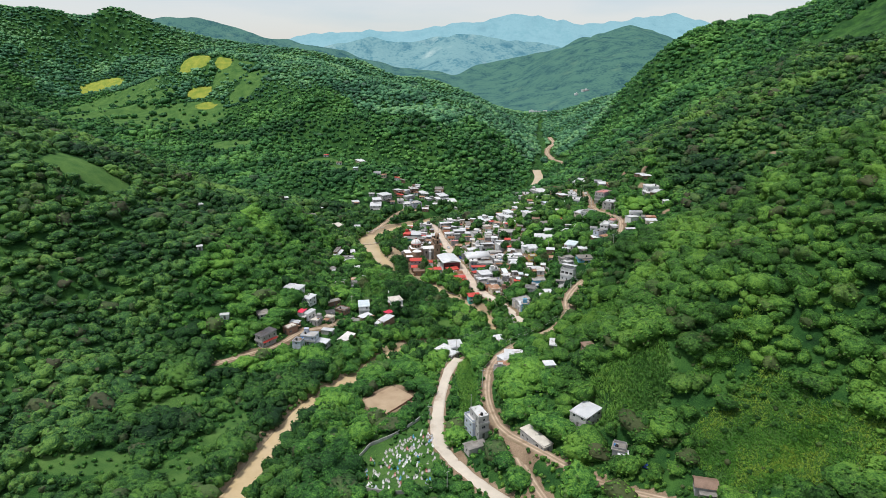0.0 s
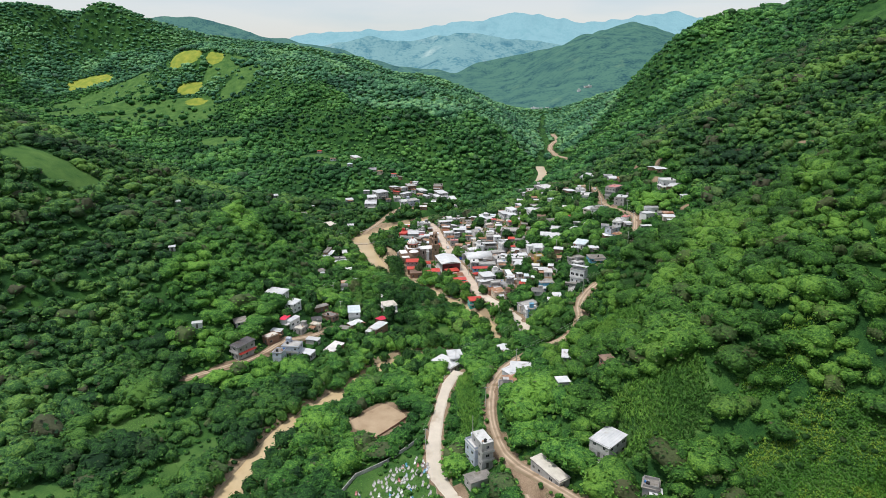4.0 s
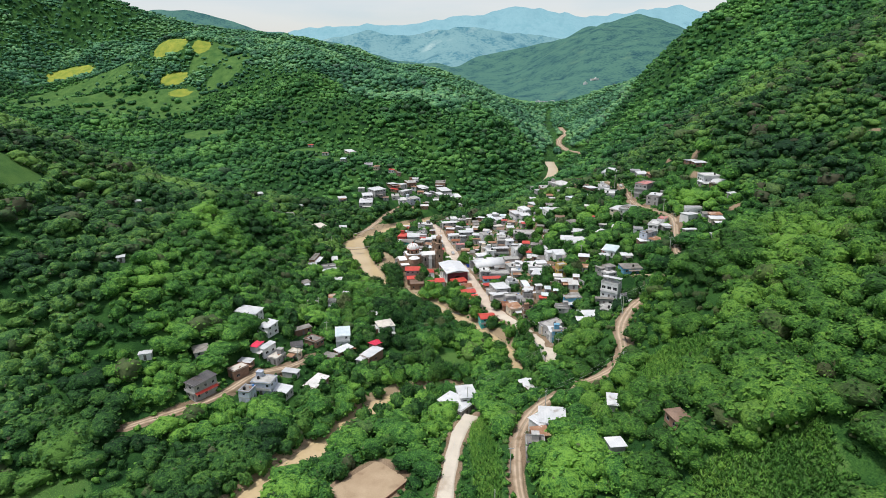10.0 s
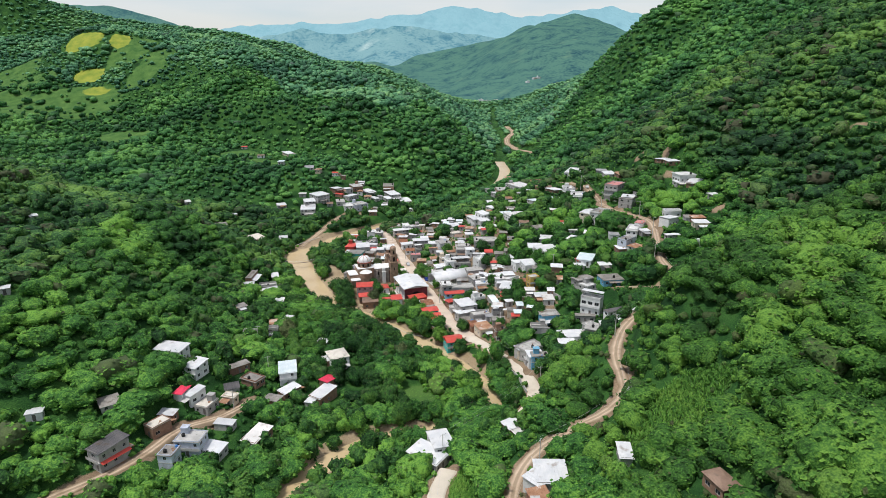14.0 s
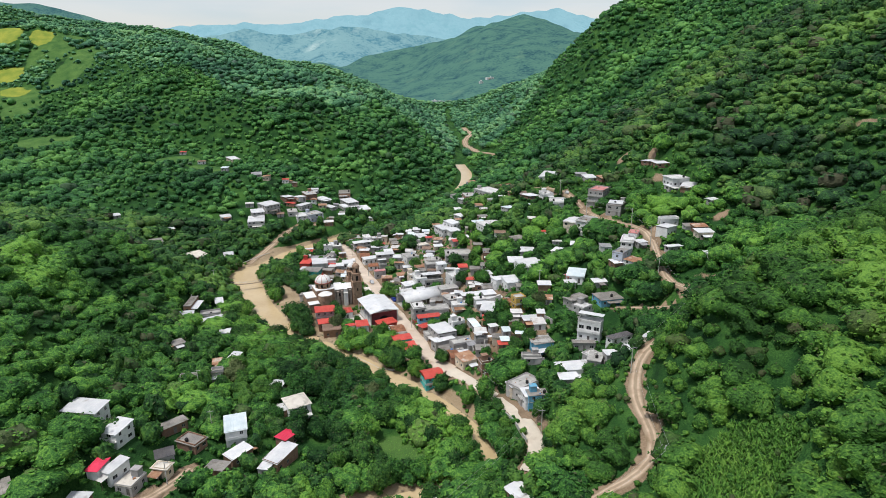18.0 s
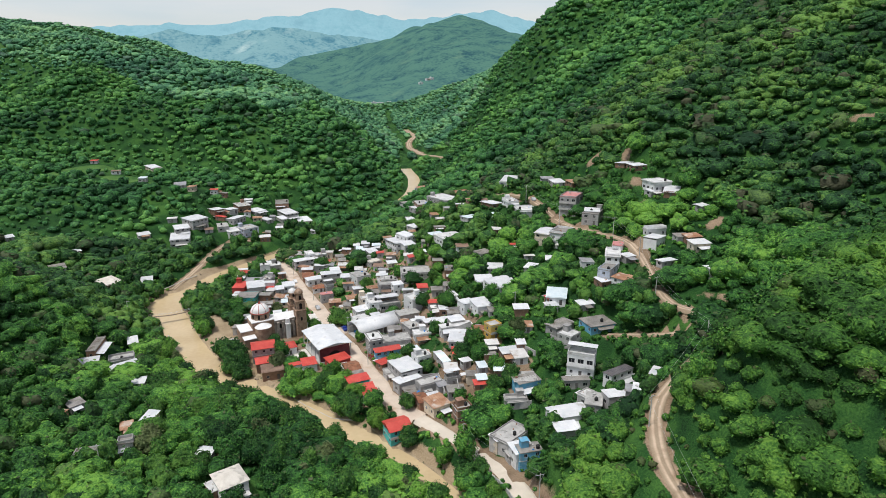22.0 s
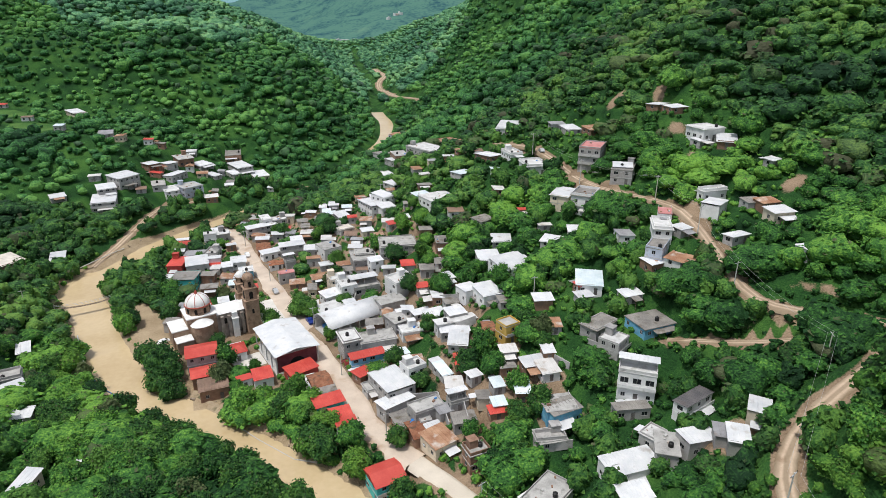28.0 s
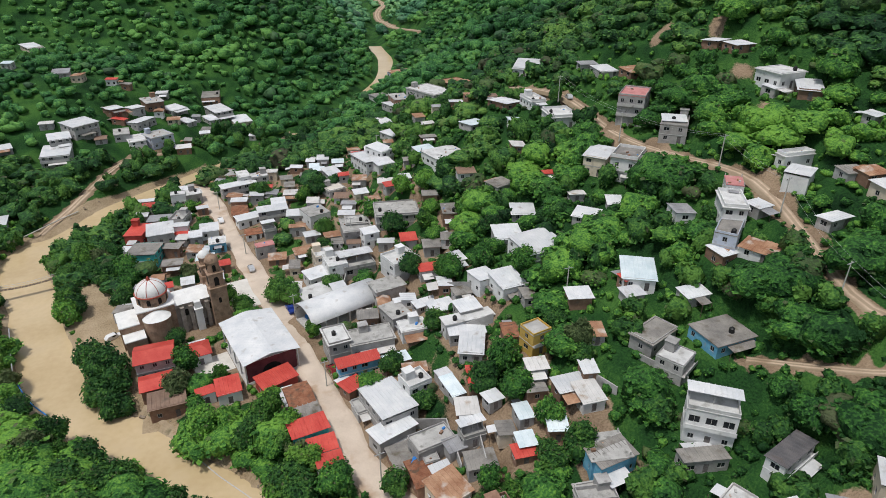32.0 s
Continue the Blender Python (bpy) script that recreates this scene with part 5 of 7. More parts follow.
house(12.8, 209.9, 26, 8.4, 4.4, 3.0, "flat", "oldgrey", "grey")
house(34.6, 201.4, 34, 4.4, 13.0, 3.4, "sheet", "cream", "grey")
house(52.3, 202.0, -49, 7.1, 9.3, 5.6, "sheet", "white", "grey")
house(49.4, 194.3, -11, 3.1, 3.0, 3.0, "flat", "white", "grey")
house(59.6, 182.7, -22, 4.2, 4.3, 3.4, "flat", "oldgrey", "grey")
house(60.3, 180.4, -13, 3.0, 3.0, 2.1, "sheet", "white", "grey")
house(79.3, 160.1, -14, 6.3, 5.0, 3.4, "tile", "brown", "grey")
house(79.8, 376.9, -37, 8.6, 4.7, 10.0, "canopy", "white", "white")


# ---- the church ----
M_STONE = material("brown church masonry", (0.24, 0.155, 0.105), (0.40, 0.28, 0.20), 1.6, 0.92, 0.2, 0.4, stain=(0.17, 0.12, 0.09), stain_size=2.0, stain_at=0.56)
M_STONE2 = material("grey weathered masonry", (0.22, 0.19, 0.16), (0.38, 0.34, 0.30), 1.6, 0.92, 0.2, 0.4, stain=(0.14, 0.12, 0.11), stain_size=2.2, stain_at=0.54)
M_LIME = material("whitewashed vault", (0.66, 0.66, 0.65), (0.82, 0.82, 0.80), 2.2, 0.85, 0.3, 0.15, stain=(0.50, 0.48, 0.45), stain_size=2.0, stain_at=0.62)
# Near-black colour for the shade inside arched openings; also colours the insulators.
M_DARK = material("opening shade, insulator black", (0.010, 0.009, 0.008), (0.022, 0.020, 0.018), 1, 0.9, 0.3, 0)
M_RED = material("red trim paint", (0.30, 0.06, 0.04), (0.42, 0.11, 0.08), 0.8, 0.8, 0.2, 0.1)


def solid(name, mat, parent, at, *boxes, label=""):
    v, f = [], []
    for b in boxes:
        box(v, f, *b)
    return child(name, mesh_of(name, v, f, mat), parent, at, label)


def turned(name, mat, parent, at, rings, n=16, label="", smooth=True):
    """A body of revolution: rings of (radius, height) from the foot to the top."""
    v, f = [], []
    for r, z in rings:
        v += [(r * math.cos(6.28319 * k / n), r * math.sin(6.28319 * k / n), z) for k in range(n)]
    for i in range(len(rings) - 1):
        f += [(i * n + k, i * n + (k + 1) % n, (i + 1) * n + (k + 1) % n, (i + 1) * n + k) for k in range(n)]
    f.append(tuple(range((len(rings) - 1) * n, len(rings) * n)))
    return child(name, mesh_of(name, v, f, mat, smooth=smooth), parent, at, label)


def arched_panel(name, mat, parent, at, w, h, deep=0.06):
    """A round-headed panel standing on z = 0 in the xz plane."""
    pts = [(-w / 2, 0), (w / 2, 0)] + [(w / 2 * math.cos(a), h - w / 2 + w / 2 * math.sin(a)) for a in np.linspace(0, math.pi, 9)]
    n = len(pts)
    v = [(x, -deep, z) for x, z in pts] + [(x, deep, z) for x, z in pts]
    f = [tuple(range(n)), tuple(range(2 * n - 1, n - 1, -1))] + [(k, n + k, n + (k + 1) % n, (k + 1) % n) for k in range(n)]
    return child(name, mesh_of(name, v, f, mat), parent, at)


CH = (-21.0, 468.5, 14.0)
church = tagged(new("church"), "brown stone church with white vaults, ribbed dome and bell tower", "church")
church.matrix_basis = pose(CH[0], CH[1], 0.0, 0, 0, CH[2])
_o = Matrix.Identity(4)
PADS.append((-17.0, 468.0, 12, 8, 14, -0.1))
PLOTS.append((-16.0, 468.0, 13, 7, 14, 0))
solid("crossing", M_STONE, church, _o, (-4.6, 4.4, -4.4, 4.4, -1, 9.2))
solid("cornice", M_LIME, church, _o, (-4.8, 4.6, -4.6, 4.6, 9.2, 9.5))
turned("drum", M_STONE, church, pose(0, 0, 9.5), [(3.9, 0), (3.9, 2.6)], 8, smooth=False)
for k in range(8):
    arched_panel("drum_window", M_DARK, church, pose(0, 0, 9.9, 0, 0, 22.5 + 45 * k) @ pose(0, -3.63, 0), 0.9, 1.7)
turned("drum_cornice", M_RED, church, pose(0, 0, 12.1), [(4.0, 0), (4.15, 0.1), (4.15, 0.3), (3.9, 0.35)], 24)
dome = turned("dome", M_LIME, church, pose(0, 0, 12.4), [(3.85 * math.cos(a), 3.4 * math.sin(a)) for a in np.linspace(0, 1.45, 9)], 24)
for k in range(8):
    v, f = [], []
    for i, a in enumerate(np.linspace(0, 1.45, 9)):
        r, z = 3.88 * math.cos(a), 3.44 * math.sin(a)
        v += [(r, -0.09, z), (r, 0.09, z)]
        if i:
            f.append((2 * i - 2, 2 * i - 1, 2 * i + 1, 2 * i))
    child("rib", mesh_of("rib", v, f, M_RED), dome, pose(0, 0, 0, 0, 0, 45 * k + 22.5))
turned("lantern", M_RED, church, pose(0, 0, 15.7), [(0.5, 0), (0.5, 0.5), (0.28, 0.9), (0.05, 1.3)], 10)
solid("nave", M_STONE2, church, _o, (4.4, 14.6, -3.9, 3.9, -1, 8.3))
v, f = [], []
for i, a in enumerate(np.linspace(-1, 1, 9)):
    for x in (4.4, 14.9):
        v.append((x, a * 4.1, 8.3 + 0.9 * (1 - a * a)))
    if i:
        f.append((2 * i - 2, 2 * i - 1, 2 * i + 1, 2 * i))
child("nave_roof", mesh_of("nave_roof", v, f, M_LIME, smooth=True), church)
for x in (6.0, 8.2, 12.4):
    solid("buttress", M_STONE2, church, pose(x, -4.4, 0), (-0.5, 0.5, -0.6, 0.6, -1, 7.6))
    arched_panel("nave_window", M_DARK, church, pose(x + 1.1, -3.94, 4.6), 0.9, 2.0)
solid("belfry_pier", M_LIME, church, pose(9.9, -5.0, 0), (-0.9, 0.9, -0.9, 1.1, -1, 6.4), (-1.1, 1.1, -1.1, 1.3, 6.4, 6.7), (-0.8, 0.8, -0.6, 0.6, 6.7, 8.6))
# the rounded transept
v, f = [], []
_arc = [(3.4 * math.cos(a), -4.4 - 3.6 * abs(math.sin(a)) ** 0.7) for a in np.linspace(math.pi, 0, 13)]
for x, y in _arc:
    v += [(x - 0.4, y, -1), (x - 0.4, y, 7.2)]
f = [(2 * i, 2 * i + 2, 2 * i + 3, 2 * i + 1) for i in range(len(_arc) - 1)]
child("transept", mesh_of("transept", v, f, M_STONE), church)
v, f = [], []
for i, a in enumerate(np.linspace(-1, 1, 13)):
    x, y = _arc[i]
    v += [(x * 1.04 - 0.4, y * 1.0 - 0.15, 7.2 + 0.15), (a * 3.5 - 0.4, -4.2, 7.35 + 1.5 * (1 - a * a))]
    if i:
        f.append((2 * i - 2, 2 * i, 2 * i + 1, 2 * i - 1))
child("transept_roof", mesh_of("transept_roof", v, f, M_LIME, smooth=True), church)
solid("sacristy", M_STONE, church, _o, (-9.4, -4.6, -4.5, 3.6, -1, 6.2))
solid("sacristy_roof", M_LIME, church, _o, (-9.6, -4.6, -4.7, 3.8, 6.2, 6.5))
solid("side_room", M_STONE, church, _o, (-9.0, -4.0, -8.6, -4.5, -1, 4.2))
solid("side_room_roof", M_LIME, church, _o, (-9.2, -4.0, -8.8, -4.5, 4.2, 4.45))
arched_panel("side_door", M_DARK, church, pose(-6.5, -8.63, 0), 1.1, 2.2)


def bell_tower(at, size, heights, mat, cap, parent):
    h0, h1, h2 = heights
    t = solid("tower", mat, parent, at, (-size / 2, size / 2, -size / 2, size / 2, -1, h0))
    solid("tower_cornice", mat, t, _o, (-size / 2 - 0.25, size / 2 + 0.25, -size / 2 - 0.25, size / 2 + 0.25, h0, h0 + 0.35))
    a = size * 0.43
    solid("belfry", mat, t, _o, (-a, a, -a, a, h0 + 0.35, h1))
    solid("belfry_cornice", mat, t, _o, (-a - 0.3, a + 0.3, -a - 0.3, a + 0.3, h1, h1 + 0.3))
    turned("upper_belfry", mat, t, pose(0, 0, h1 + 0.3, 0, 0, 22.5), [(size * 0.4, 0), (size * 0.38, h2 - h1 - 0.7), (size * 0.46, h2 - h1 - 0.5), (size * 0.46, h2 - h1 - 0.3)], 8, smooth=False)
    for k in range(4):
        # Near-black panels on the solid belfry, painted shade of its openings.
        arched_panel("bell_opening", M_DARK, t, pose(0, 0, h0 + 0.8, 0, 0, 90 * k) @ pose(0, -a, 0), size * 0.28, (h1 - h0) * 0.6)
        arched_panel("bell_opening", M_DARK, t, pose(0, 0, h1 + 0.7, 0, 0, 90 * k) @ pose(0, -size * 0.365, 0), size * 0.2, (h2 - h1) * 0.55)
        arched_panel("tower_window", M_DARK, t, pose(0, 0, h0 * 0.62, 0, 0, 90 * k) @ pose(0, -size / 2, 0), size * 0.16, 1.6)
    turned("cupola", cap, t, pose(0, 0, h2), [(size * 0.42 * math.cos(q), size * 0.42 * math.sin(q)) for q in np.linspace(0, 1.4, 7)] + [(0.12, size * 0.42 + 0.1), (0.1, size * 0.42 + 0.7)], 12)


bell_tower(pose(15.6, -4.6, 0), 4.3, (11.6, 15.8, 19.2), M_STONE, M_STONE, church)
bell_tower(pose(15.4, 4.2, 0), 4.0, (11.0, 14.2, 16.6), M_STONE, M_LIME, church)
solid("facade_wall", M_STONE, church, _o, (14.6, 15.6, -2.6, 2.4, -1, 10.4))


solid("awning", ROOFS["red"], _banner, pose(2.82, 0, 3.3, 0, 20, 0), (0, 1.3, -4.6, 4.6, -0.04, 0.04), label="long red cloth awning")


# ---- roofed court and vaulted hall ----
M_MAROON = material("maroon painted panel", (0.11, 0.028, 0.035), (0.17, 0.05, 0.06), 1.5, 0.8, 0.3, 0.1)
court = tagged(new("court_shelter"), "open sports court under a broad white metal roof", "shelter")
court.matrix_basis = pose(4.2, 447.8, 0.4, 0, 0, 14)
PADS.append((4.2, 447.8, 6.8, 10.4, 14, 0.35))
PLOTS.append((4.2, 447.8, 7.0, 11.0, 14, 0))
v, f = [], []
_n = 13
for j, y in enumerate((-10.6, 10.6)):
    for lower in (0, 1):
        v += [(-7.0 + 14.0 * k / _n, y, 6.2 + 1.3 * (1 - abs(2 * k / _n - 1)) - 0.12 * lower) for k in range(_n + 1)]
_m = _n + 1
for k in range(_n):
    f += [(k, k + 1, 2 * _m + k + 1, 2 * _m + k), (_m + k + 1, _m + k, 3 * _m + k, 3 * _m + k + 1), (_m + k, _m + k + 1, k + 1, k), (2 * _m + k, 2 * _m + k + 1, 3 * _m + k + 1, 3 * _m + k)]
f += [(0, 2 * _m, 3 * _m, _m), (_m - 1, 2 * _m - 1, 4 * _m - 1, 3 * _m - 1)]
child("roof", mesh_of("roof", v, f, ROOFS["white"]), court)
for y in (-9.8, -4.9, 0, 4.9, 9.8):
    for x in (-6.4, 6.4):
        solid("column", M_STEEL, court, pose(x, y, 0), (-0.15, 0.15, -0.15, 0.15, -0.3, 6.2))
    solid("truss", M_STEEL, court, pose(0, y, 0), (-6.4, 6.4, -0.06, 0.06, 6.0, 6.12))
solid("stage_wall", M_MAROON, court, _o, (-6.2, 6.2, -9.2, -9.0, 0, 5.6))
# Near-black panel on the stage wall, painted shade of the arch.
arched_panel("stage_arch", M_DARK, court, pose(0, -9.22, 0.3), 5.0, 3.6, 0.05)
solid("court_floor", M_SLAB, court, _o, (-6.8, 6.8, -10, 10.4, -0.2, 0.06))

hall = tagged(new("market_hall"), "long hall with a white barrel-vaulted metal roof", "hall")
hall.matrix_basis = pose(26.7, 458.5, 1.6, 0, 0, 18.7)
PADS.append((26.7, 458.5, 11.2, 5.2, 18.7, 1.55))
PLOTS.append((26.7, 458.5, 11.4, 5.6, 18.7, 0))
v, f = [], []
_m = 15
for x in (-11.3, 11.3):
    for lower in (0, 1):
        v += [(x, -5.4 * math.cos(a), 3.4 + (3.2 - 0.08 * lower) * math.sin(a)) for a in np.linspace(0.0, math.pi, _m)]
for k in range(_m - 1):
    f += [(k + 1, k, 2 * _m + k, 2 * _m + k + 1), (_m + k, _m + k + 1, 3 * _m + k + 1, 3 * _m + k), (k, k + 1, _m + k + 1, _m + k), (2 * _m + k + 1, 2 * _m + k, 3 * _m + k, 3 * _m + k + 1)]
child("vault", mesh_of("vault", v, f, ROOFS["white"], smooth=True), hall)
for k in range(7):
    for s in (-1, 1):
        solid("column", M_SLAB, hall, pose(-10.8 + 3.6 * k, s * 5.1, 0), (-0.18, 0.18, -0.18, 0.18, -0.4, 3.5))
solid("back_wall", WALLS["grey"], hall, _o, (-11.0, 11.0, 4.9, 5.05, -0.4, 3.4))
solid("end_wall", WALLS["cream"], hall, _o, (10.8, 11.0, -5.0, 4.9, -0.4, 3.4))
solid("hall_floor", M_SLAB, hall, _o, (-11.2, 11.2, -5.3, 5.3, -0.3, 0.05))
for k in range(4):
    solid("stall", (M_TANKB, WALLS["brick"], WALLS["cream"], M_MAROON)[k], hall, pose(-7.5 + 5 * k, 3.4, 0.05), (-1.4, 1.4, -0.7, 0.7, 0, 1.0))


# ---- paved yards ----
M_YARD = material("pale concrete paving", (0.55, 0.52, 0.47), (0.70, 0.67, 0.62), 4, 0.9, 0.3, 0.15, stain=(0.42, 0.38, 0.33), stain_size=3, stain_at=0.6)


def yard(x, y, w, d, turn, mat, label, name="pavement", up=0.08):
    g = height_before(x, y)
    PADS.append((x, y, w / 2, d / 2, turn, g - 0.02))
    PLOTS.append((x, y, w / 2 - 1, d / 2 - 1, turn, 0))
    v, f = [], []
    box(v, f, -w / 2, w / 2, -d / 2, d / 2, -0.4, up)
    ob = new(name, mesh_of(name, v, f, mat))
    ob.matrix_basis = pose(x, y, g, 0, 0, turn)
    tagged(ob, label, "pavement", kind="structure")


def height_before(x, y):
    return float(road_ground(np.array([x]), np.array([y]))[0])


yard(0.8, 480.5, 8.5, 17, 13, M_YARD, "pale concrete church forecourt")
yard(-7.5, 448.0, 9, 8, 14, M_YARD, "pale concrete school yard")
M_FIELD = material("trodden earth pitch", (0.34, 0.245, 0.155), (0.46, 0.35, 0.235), 6, 0.95, 0.4, 0.3, stain=(0.27, 0.19, 0.12), stain_size=5, stain_at=0.6)
yard(-25.5, 257, 21, 16, 47, M_FIELD, "bare earth playing field beside the river", "pavement_3")
yard(29.5, 419.5, 7, 6, 12, ROOFS["concrete"], "grey concrete yard between houses", "pavement_2")


# ---- boundary walls ----
def garden_wall(x0, y0, x1, y1, h, mat, label):
    n = max(2, int(math.hypot(x1 - x0, y1 - y0) / 2.5))
    xs, ys = np.linspace(x0, x1, n), np.linspace(y0, y1, n)
    g = road_ground(xs, ys)
    t = np.array([x1 - x0, y1 - y0]) / math.hypot(x1 - x0, y1 - y0) * 0.11
    v, f = [], []
    for i in range(n):
        for s in (-1, 1):
            v += [(xs[i] - s * t[1], ys[i] + s * t[0], g[i] - 0.7), (xs[i] - s * t[1], ys[i] + s * t[0], g[i] + h)]
    for i in range(n - 1):
        a, b = 4 * i, 4 * i + 4
        f += [(a, b, b + 1, a + 1), (b + 2, a + 2, a + 3, b + 3), (a + 1, b + 1, b + 3, a + 3)]
    f += [(0, 1, 3, 2), (4 * n - 4, 4 * n - 2, 4 * n - 1, 4 * n - 3)]
    ob = new("boundary_wall", mesh_of("boundary_wall", v, f, mat))
    tagged(ob, label, "wall")


for _w in ((52, 446, 68, 428, 2.2), (68, 428, 72, 432, 2.0), (50, 452, 56, 450, 1.8), (77, 395, 82, 386, 2.2), (66.5, 398, 70, 391, 1.8), (52, 374, 60, 371, 1.8), (44, 400, 42, 388, 1.8),
           (33, 408, 39, 404, 2.0), (39, 404, 38, 392, 2.0), (46, 430, 58, 425, 2.0), (30, 470, 34, 482, 2.2), (34, 482, 30, 500, 2.2), (-30, 500, -22, 498, 1.8), (5, 545, 16, 548, 1.8)):
    garden_wall(*_w, WALLS["grey"], "grey concrete block boundary wall")
for _w in ((-35, 196, -34, 212, 1.5), (-34, 212, -30, 222, 1.5), (-30, 222, -20, 229, 1.5), (-20, 229, -9, 240, 1.5), (-34, 196, -18, 192.5, 1.5), (-18, 192.5, -3, 192.5, 1.5)):
    garden_wall(*_w, WALLS["grey"], "low grey masonry wall round the cemetery")
for _w in ((-38.5, 255.5, -28, 241.3, 0.4), (-28, 241.3, -12.3, 259.3, 0.4)):
    garden_wall(*_w, WALLS["brick"], "low earth retaining edge of the playing field")
for _w in ((1, 403, -7, 413.5, 0.8), (-7, 413.5, -14, 424, 0.8), (9, 398, 1, 403, 0.8)):
    garden_wall(*_w, M_SLAB, "pale low river wall")
for _w in ((46, 322, 38, 316, 0.7), (41, 345, 41.5, 333, 0.9), (37, 359, 41, 345, 0.9)):
    garden_wall(*_w, M_SLAB, "low concrete kerb wall beside the road")


# ---- the cemetery ----
def tomb(x, y, turn, kind):
    key = ("tomb", kind)
    ob = new("tomb")
    ob.matrix_basis = pose(x, y, height_before(x, y), 0, 0, turn) @ Matrix.Diagonal((0.72, 0.72, 0.6, 1))
    mat = (M_SLAB, M_LIME, WALLS["paleblue"], ROOFS["pink"], M_LIME, WALLS["blue"])[kind]
    if key not in SHARED:
        v, f = [], []
        box(v, f, -0.5, 0.5, -1.0, 1.0, -0.3, 0.45)
        a = mesh_of("slab", v, f, mat)
        v, f = [], []
        box(v, f, -0.45, 0.45, 0.75, 1.0, 0.45, 1.15 if kind % 2 else 0.8)
        b = mesh_of("headstone", v, f, mat)
        v, f = [], []
        q = 1.15 if kind % 2 else 0.8
        for c in ((-0.05, 0.05, 0.83, 0.93, q, q + 0.7), (-0.25, 0.25, 0.84, 0.92, q + 0.38, q + 0.48)):
            box(v, f, *c)
        SHARED[key] = (a, b, mesh_of("cross", v, f, mat))
    for nm, me in zip(("slab", "headstone", "cross"), SHARED[key]):
        child(nm, me, ob)
    tagged(ob, f"{('grey', 'white', 'pale blue', 'red', 'white', 'blue')[kind]} cemetery tomb with headstone and cross", "tomb", "cemetery tombs")
    return ob


tr = random.Random(21)
for _ in range(190):
    _x, _y = tr.uniform(-31, -3), tr.uniform(195, 232)
    if _x < -33 + (_y - 212) * 1.15 or abs(_x + 15) > 15 - max(0, _y - 220) * 0.7:
        continue
    tomb(_x, _y, tr.uniform(-25, 25), tr.choice((0, 0, 0, 0, 0, 0, 0, 1, 2, 3, 5)))


# ---- power poles and wires ----
M_POLE = material("pale concrete pole", (0.42, 0.41, 0.38), (0.55, 0.54, 0.50), 0.8, 0.9, 0.2, 0.1)


def power_pole(x, y, turn, h=8.5):
    z = height_before(x, y)
    ob = tagged(new("power_pole"), "pale concrete power pole with a steel cross-arm", "utility pole", "power poles")
    ob.matrix_basis = pose(x, y, z, 0, 0, turn)
    v, f = [], []
    tube(v, f, 0, 0, -0.5, h, 0.17, 0.10, 8)
    child("shaft", mesh_of("shaft", v, f, M_POLE), ob)
    solid("cross_arm", M_STEEL, ob, pose(0, 0, h - 0.5), (-1.1, 1.1, -0.06, 0.06, 0, 0.12))
    for a in (-1.0, 0.0, 1.0):
        v, f = [], []
        tube(v, f, a, 0, h - 0.38, h - 0.15, 0.06, 0.05, 6)
        child("insulator", mesh_of("insulator", v, f, M_DARK), ob)
    return (x, y, z + h - 0.2)


def wires(a, b, off=(0.0,), sag=1.2):
    for o in off:
        d = Vector((b[0] - a[0], b[1] - a[1], 0)).normalized()
        s = Vector((-d.y, d.x, 0)) * o
        cu = bpy.data.curves.new("wire", "CURVE")
        cu.dimensions, cu.bevel_depth, cu.bevel_resolution = "3D", 0.018, 0
        sp = cu.splines.new("POLY")
        sp.points.add(8)
        for i in range(9):
            t = i / 8
            sp.points[i].co = (a[0] + (b[0] - a[0]) * t + s.x, a[1] + (b[1] - a[1]) * t + s.y, a[2] + (b[2] - a[2]) * t - sag * 4 * t * (1 - t), 1)
        cu.materials.append(M_STEEL)
        tagged(new("wire", cu), "thin slack overhead power wire between poles", "wire", "overhead wires")


_chain = [power_pole(17.5, 248, 10), power_pole(33, 281, 50), power_pole(60.5, 288, 40), power_pole(71, 327, 20), power_pole(106, 352, 60), power_pole(108, 381, 10), power_pole(118, 407, 20), power_pole(121, 431, 0),
          power_pole(112, 462, 10), power_pole(112, 500, 0)]
for _a, _b in zip(_chain[:-1], _chain[1:]):
    wires(_a, _b, (-0.9, 0.9))
_chain = [power_pole(1.5, 190, 40), power_pole(-5.5, 234, 0), power_pole(7, 300, 30), power_pole(47.5, 337, 0), power_pole(36, 366, 20)]
for _a, _b in zip(_chain[:-1], _chain[1:]):
    wires(_a, _b, (-0.9, 0.9))
for _q in ((-63, 376, 0), (-55, 352, 10), (-63, 328, 0), (23.5, 398, 10), (18, 430, 10), (14.5, 462, 10), (3.5, 505, 10), (-4, 545, 10), (59, 549, 0), (74, 420, 0), (-78, 500, 0), (37, 494, 0), (12, 236, 90)):
    power_pole(*_q, 7.5)


# ---- vehicles ----
M_TYRE = material("black tyre rubber", (0.012, 0.012, 0.012), (0.03, 0.03, 0.03), 0.3, 0.8, 0.1, 0)


